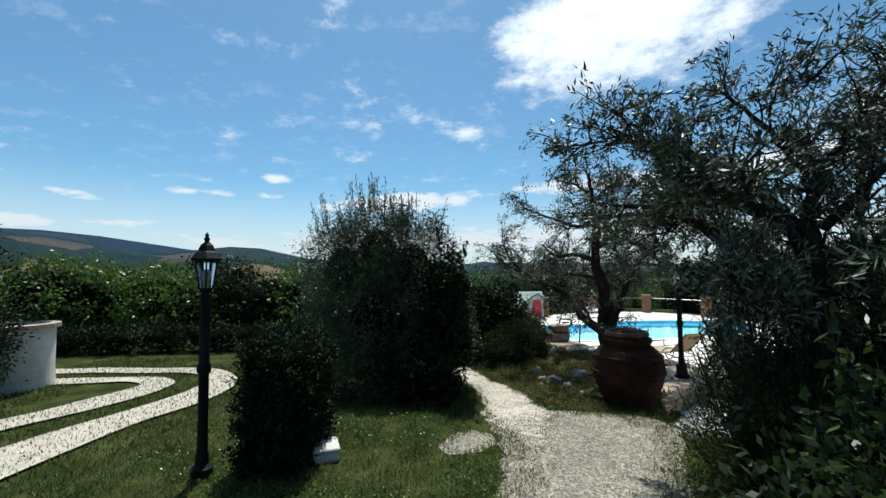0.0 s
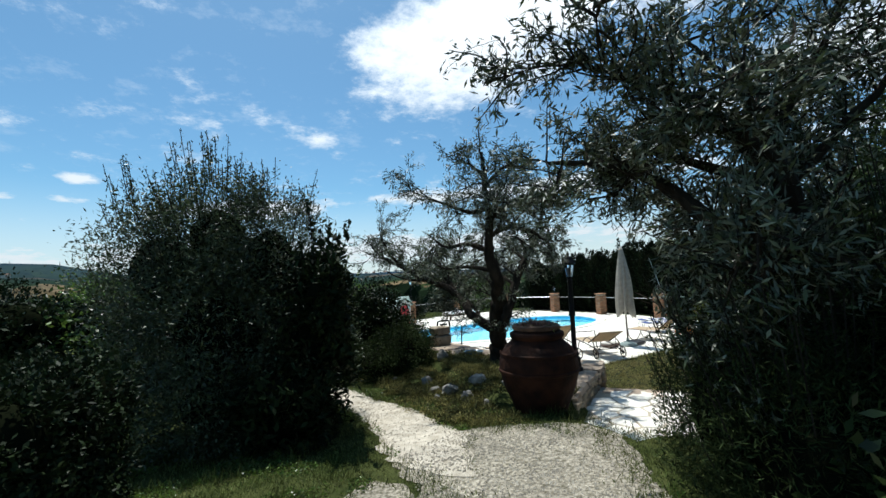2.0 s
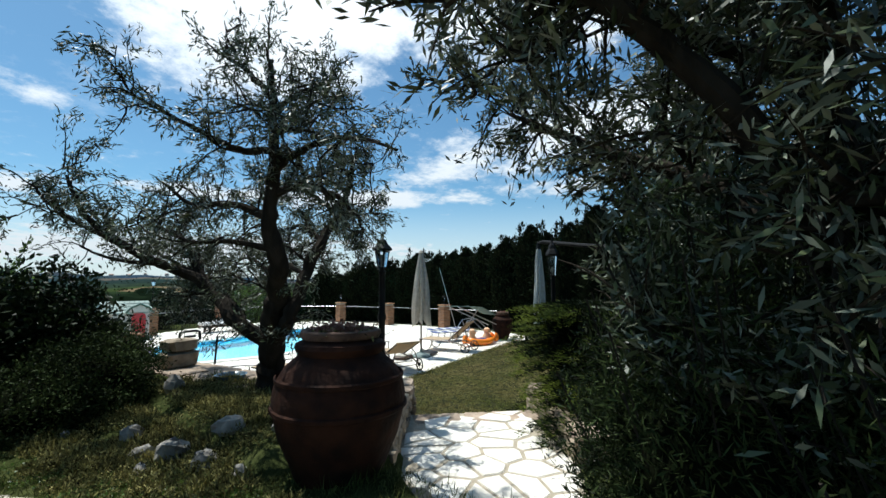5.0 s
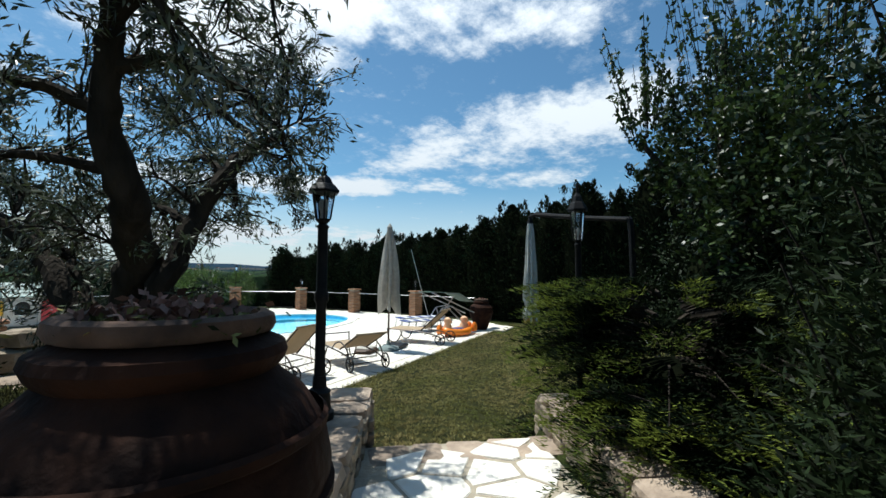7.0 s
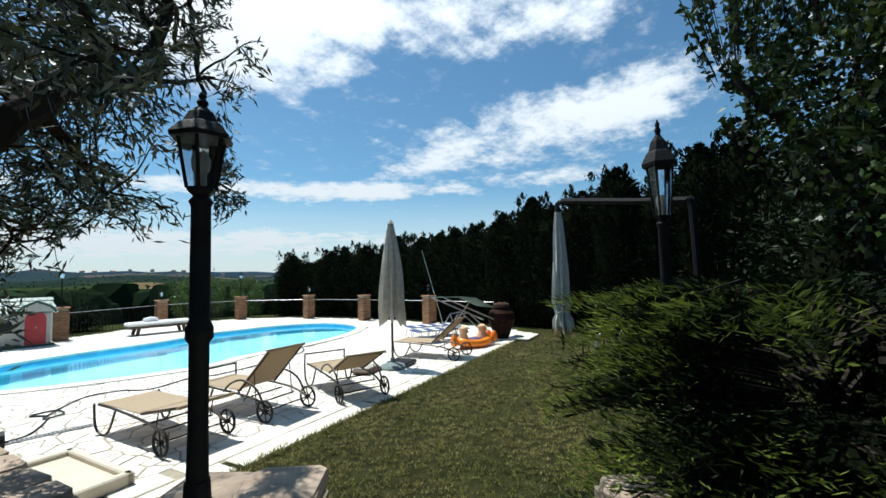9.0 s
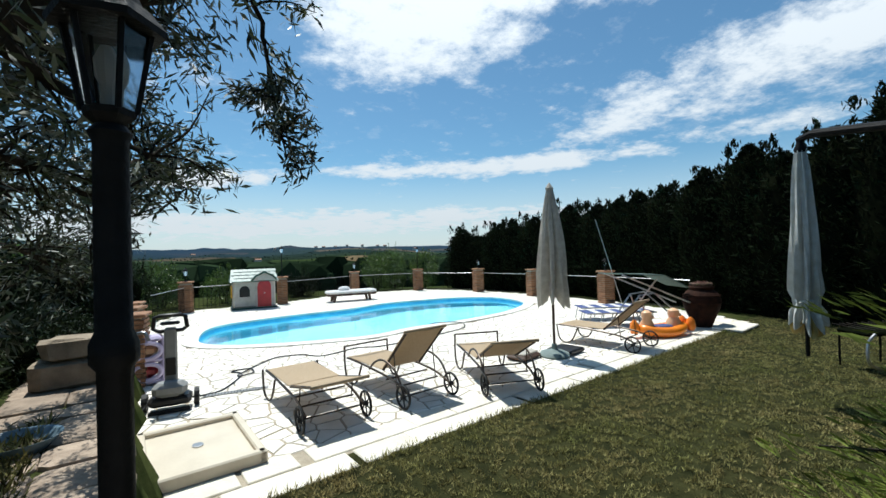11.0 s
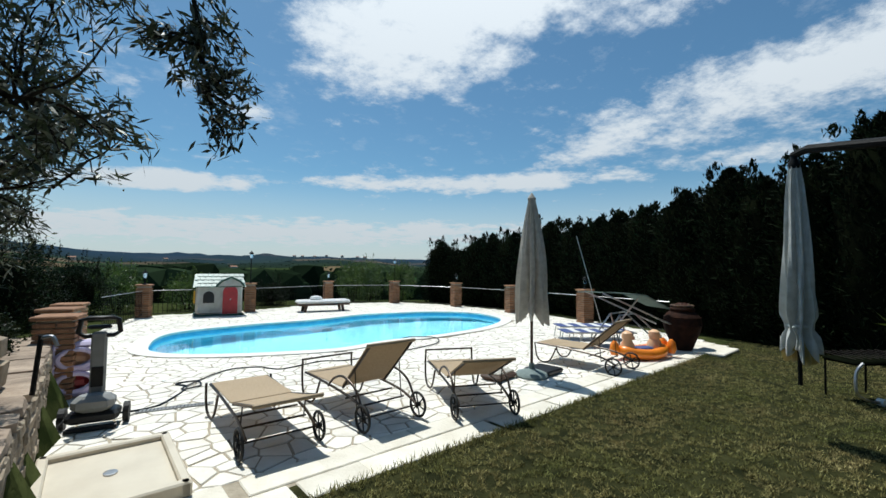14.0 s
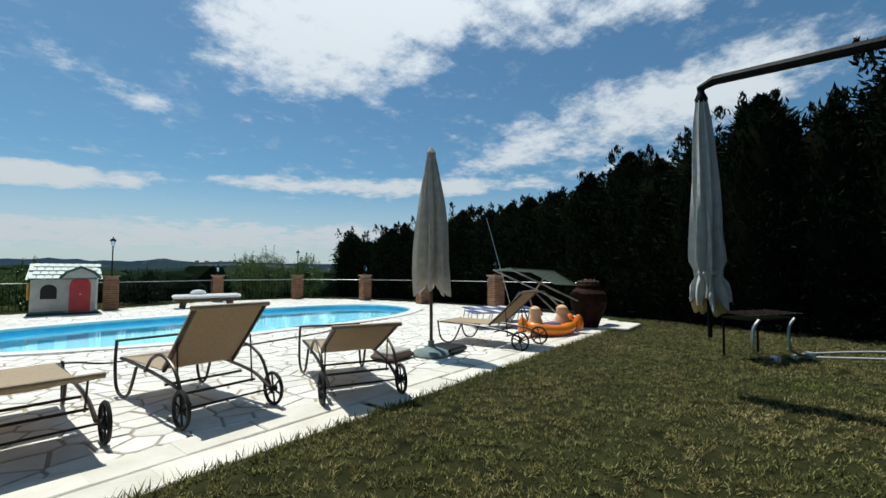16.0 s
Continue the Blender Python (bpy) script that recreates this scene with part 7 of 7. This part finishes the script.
blades("wild_grass", 120000, west, ground_z, (-3.2, 2.9, 1.6, 9.6), 0.040, 0.006, M_BLADE2, "tufted grass beside the gravel path", 3, lean=0.9)
blades("seed_grass", 7000, lambda x, y, r: west(x, y, r) and noise.noise(Vector((x * 4, y * 4, 31))) > 0.15, ground_z, (-2.5, 2.6, 2.0, 8.6), 0.11, 0.005, M_BLADE2, "longer dry grass stalks in tufts", 33, lean=0.45)
rng = np.random.default_rng(44)
wc = []
while len(wc) < 26000:
    x, y = rng.uniform(-2.6, 2.0), rng.uniform(2.0, 8.8)
    if west(x, y, rng) and not inside(ROUGHP, x, y) and noise.noise(Vector((x * 1.6, y * 1.6, 50))) > 0.02:
        wc.append((x, y, ground_z(x, y) + rng.uniform(0.005, 0.045)))
tagged(part("weeds", leaves("weeds", np.array(wc), 0.024, 0.016, M_LAUREL, None, 1.0), None), "small broad-leaved weeds in the grass", "weeds", kind="stuff")
blades("drive_grass", 26000, lambda x, y, r: noise.noise(Vector((x, y, 7))) > -0.3, ground_z, (-7.5, -3.0, 3.2, 10), 0.06, 0.013, M_BLADE2, "green grass round the drive", 4)
bed = lambda x, y, r: not on_wall(x, y) and (inside(BED, x, y) or (edge_dist(BED, x, y) < 0.35 and not inside(PATHP, x, y) and x < 2.4)) and y < 9.8 and x < 4.9 - 0.2 * y and noise.noise(Vector((x * 1.5, y * 1.5, 5))) > -0.12
blades("ground_cover", 14000, bed, ground_z, (1.0, 4.4, 6.2, 9.8), 0.10, 0.014, M_HERB, "dry yellow-green ground-cover herbs in the bed", 5, "ground cover", 0.8)
# cushions of herbs round the rocks and along the path
rng = np.random.default_rng(52)
hc, hh = [], []
made = 0
while made < 230:
    x, y = rng.uniform(0.9, 3.0), rng.uniform(5.85, 9.3)
    if inside(PATHP, x, y) or inside(ROUGHP, x, y) or inside(PATIO, x, y) or x > 2.75 - 0.55 * max(0, 6.7 - y) or x < 1.75 - 0.12 * y + 0.3:
        continue
    if math.hypot(x - 2.4, y - 6.2) < 0.5 or on_wall(x, y):
        continue
    made += 1
    r_, k_ = rng.uniform(0.07, 0.2), 230
    d = unit(rng.normal(size=(k_, 3)))
    d[:, 2] = np.abs(d[:, 2])
    hc.append(d * rng.uniform(0.6, 1.1, (k_, 1)) * (r_, r_, r_ * 0.65) + (x, y, ground_z(x, y)))
    hh.append(d + (0, 0, 0.5))
tagged(part("herb_cushions", leaves("herb_cushions", np.concatenate(hc), 0.034, 0.010, M_HERB, np.concatenate(hh), 0.8), None), "low yellow-green herb cushions among the rocks", "ground cover", kind="stuff")
pb = MB()
rng = np.random.default_rng(17)
cnt = 0
while cnt < 9000:
    x, y = rng.uniform(0.3, 2.7), rng.uniform(1.8, 9.4)
    if not (inside(ROUGHP, x, y) or (inside(PATHP, x, y) and rng.random() < 0.25)):
        continue
    cnt += 1
    s = rng.uniform(0.004, 0.012)
    z = ground_z(x, y) + (0.011 if inside(PATHP, x, y) else 0.006)
    pb.add([(x - s, y, z), (x, y - s * 0.8, z), (x + s * 1.1, y, z), (x, y + s, z), (x, y, z + s * 0.9)], [(0, 1, 4), (1, 2, 4), (2, 3, 4), (3, 0, 4)])
tagged(part("pebbles", pb, M_PEBBLE), "loose pale pebbles on the gravel path", "pebbles", kind="stuff")
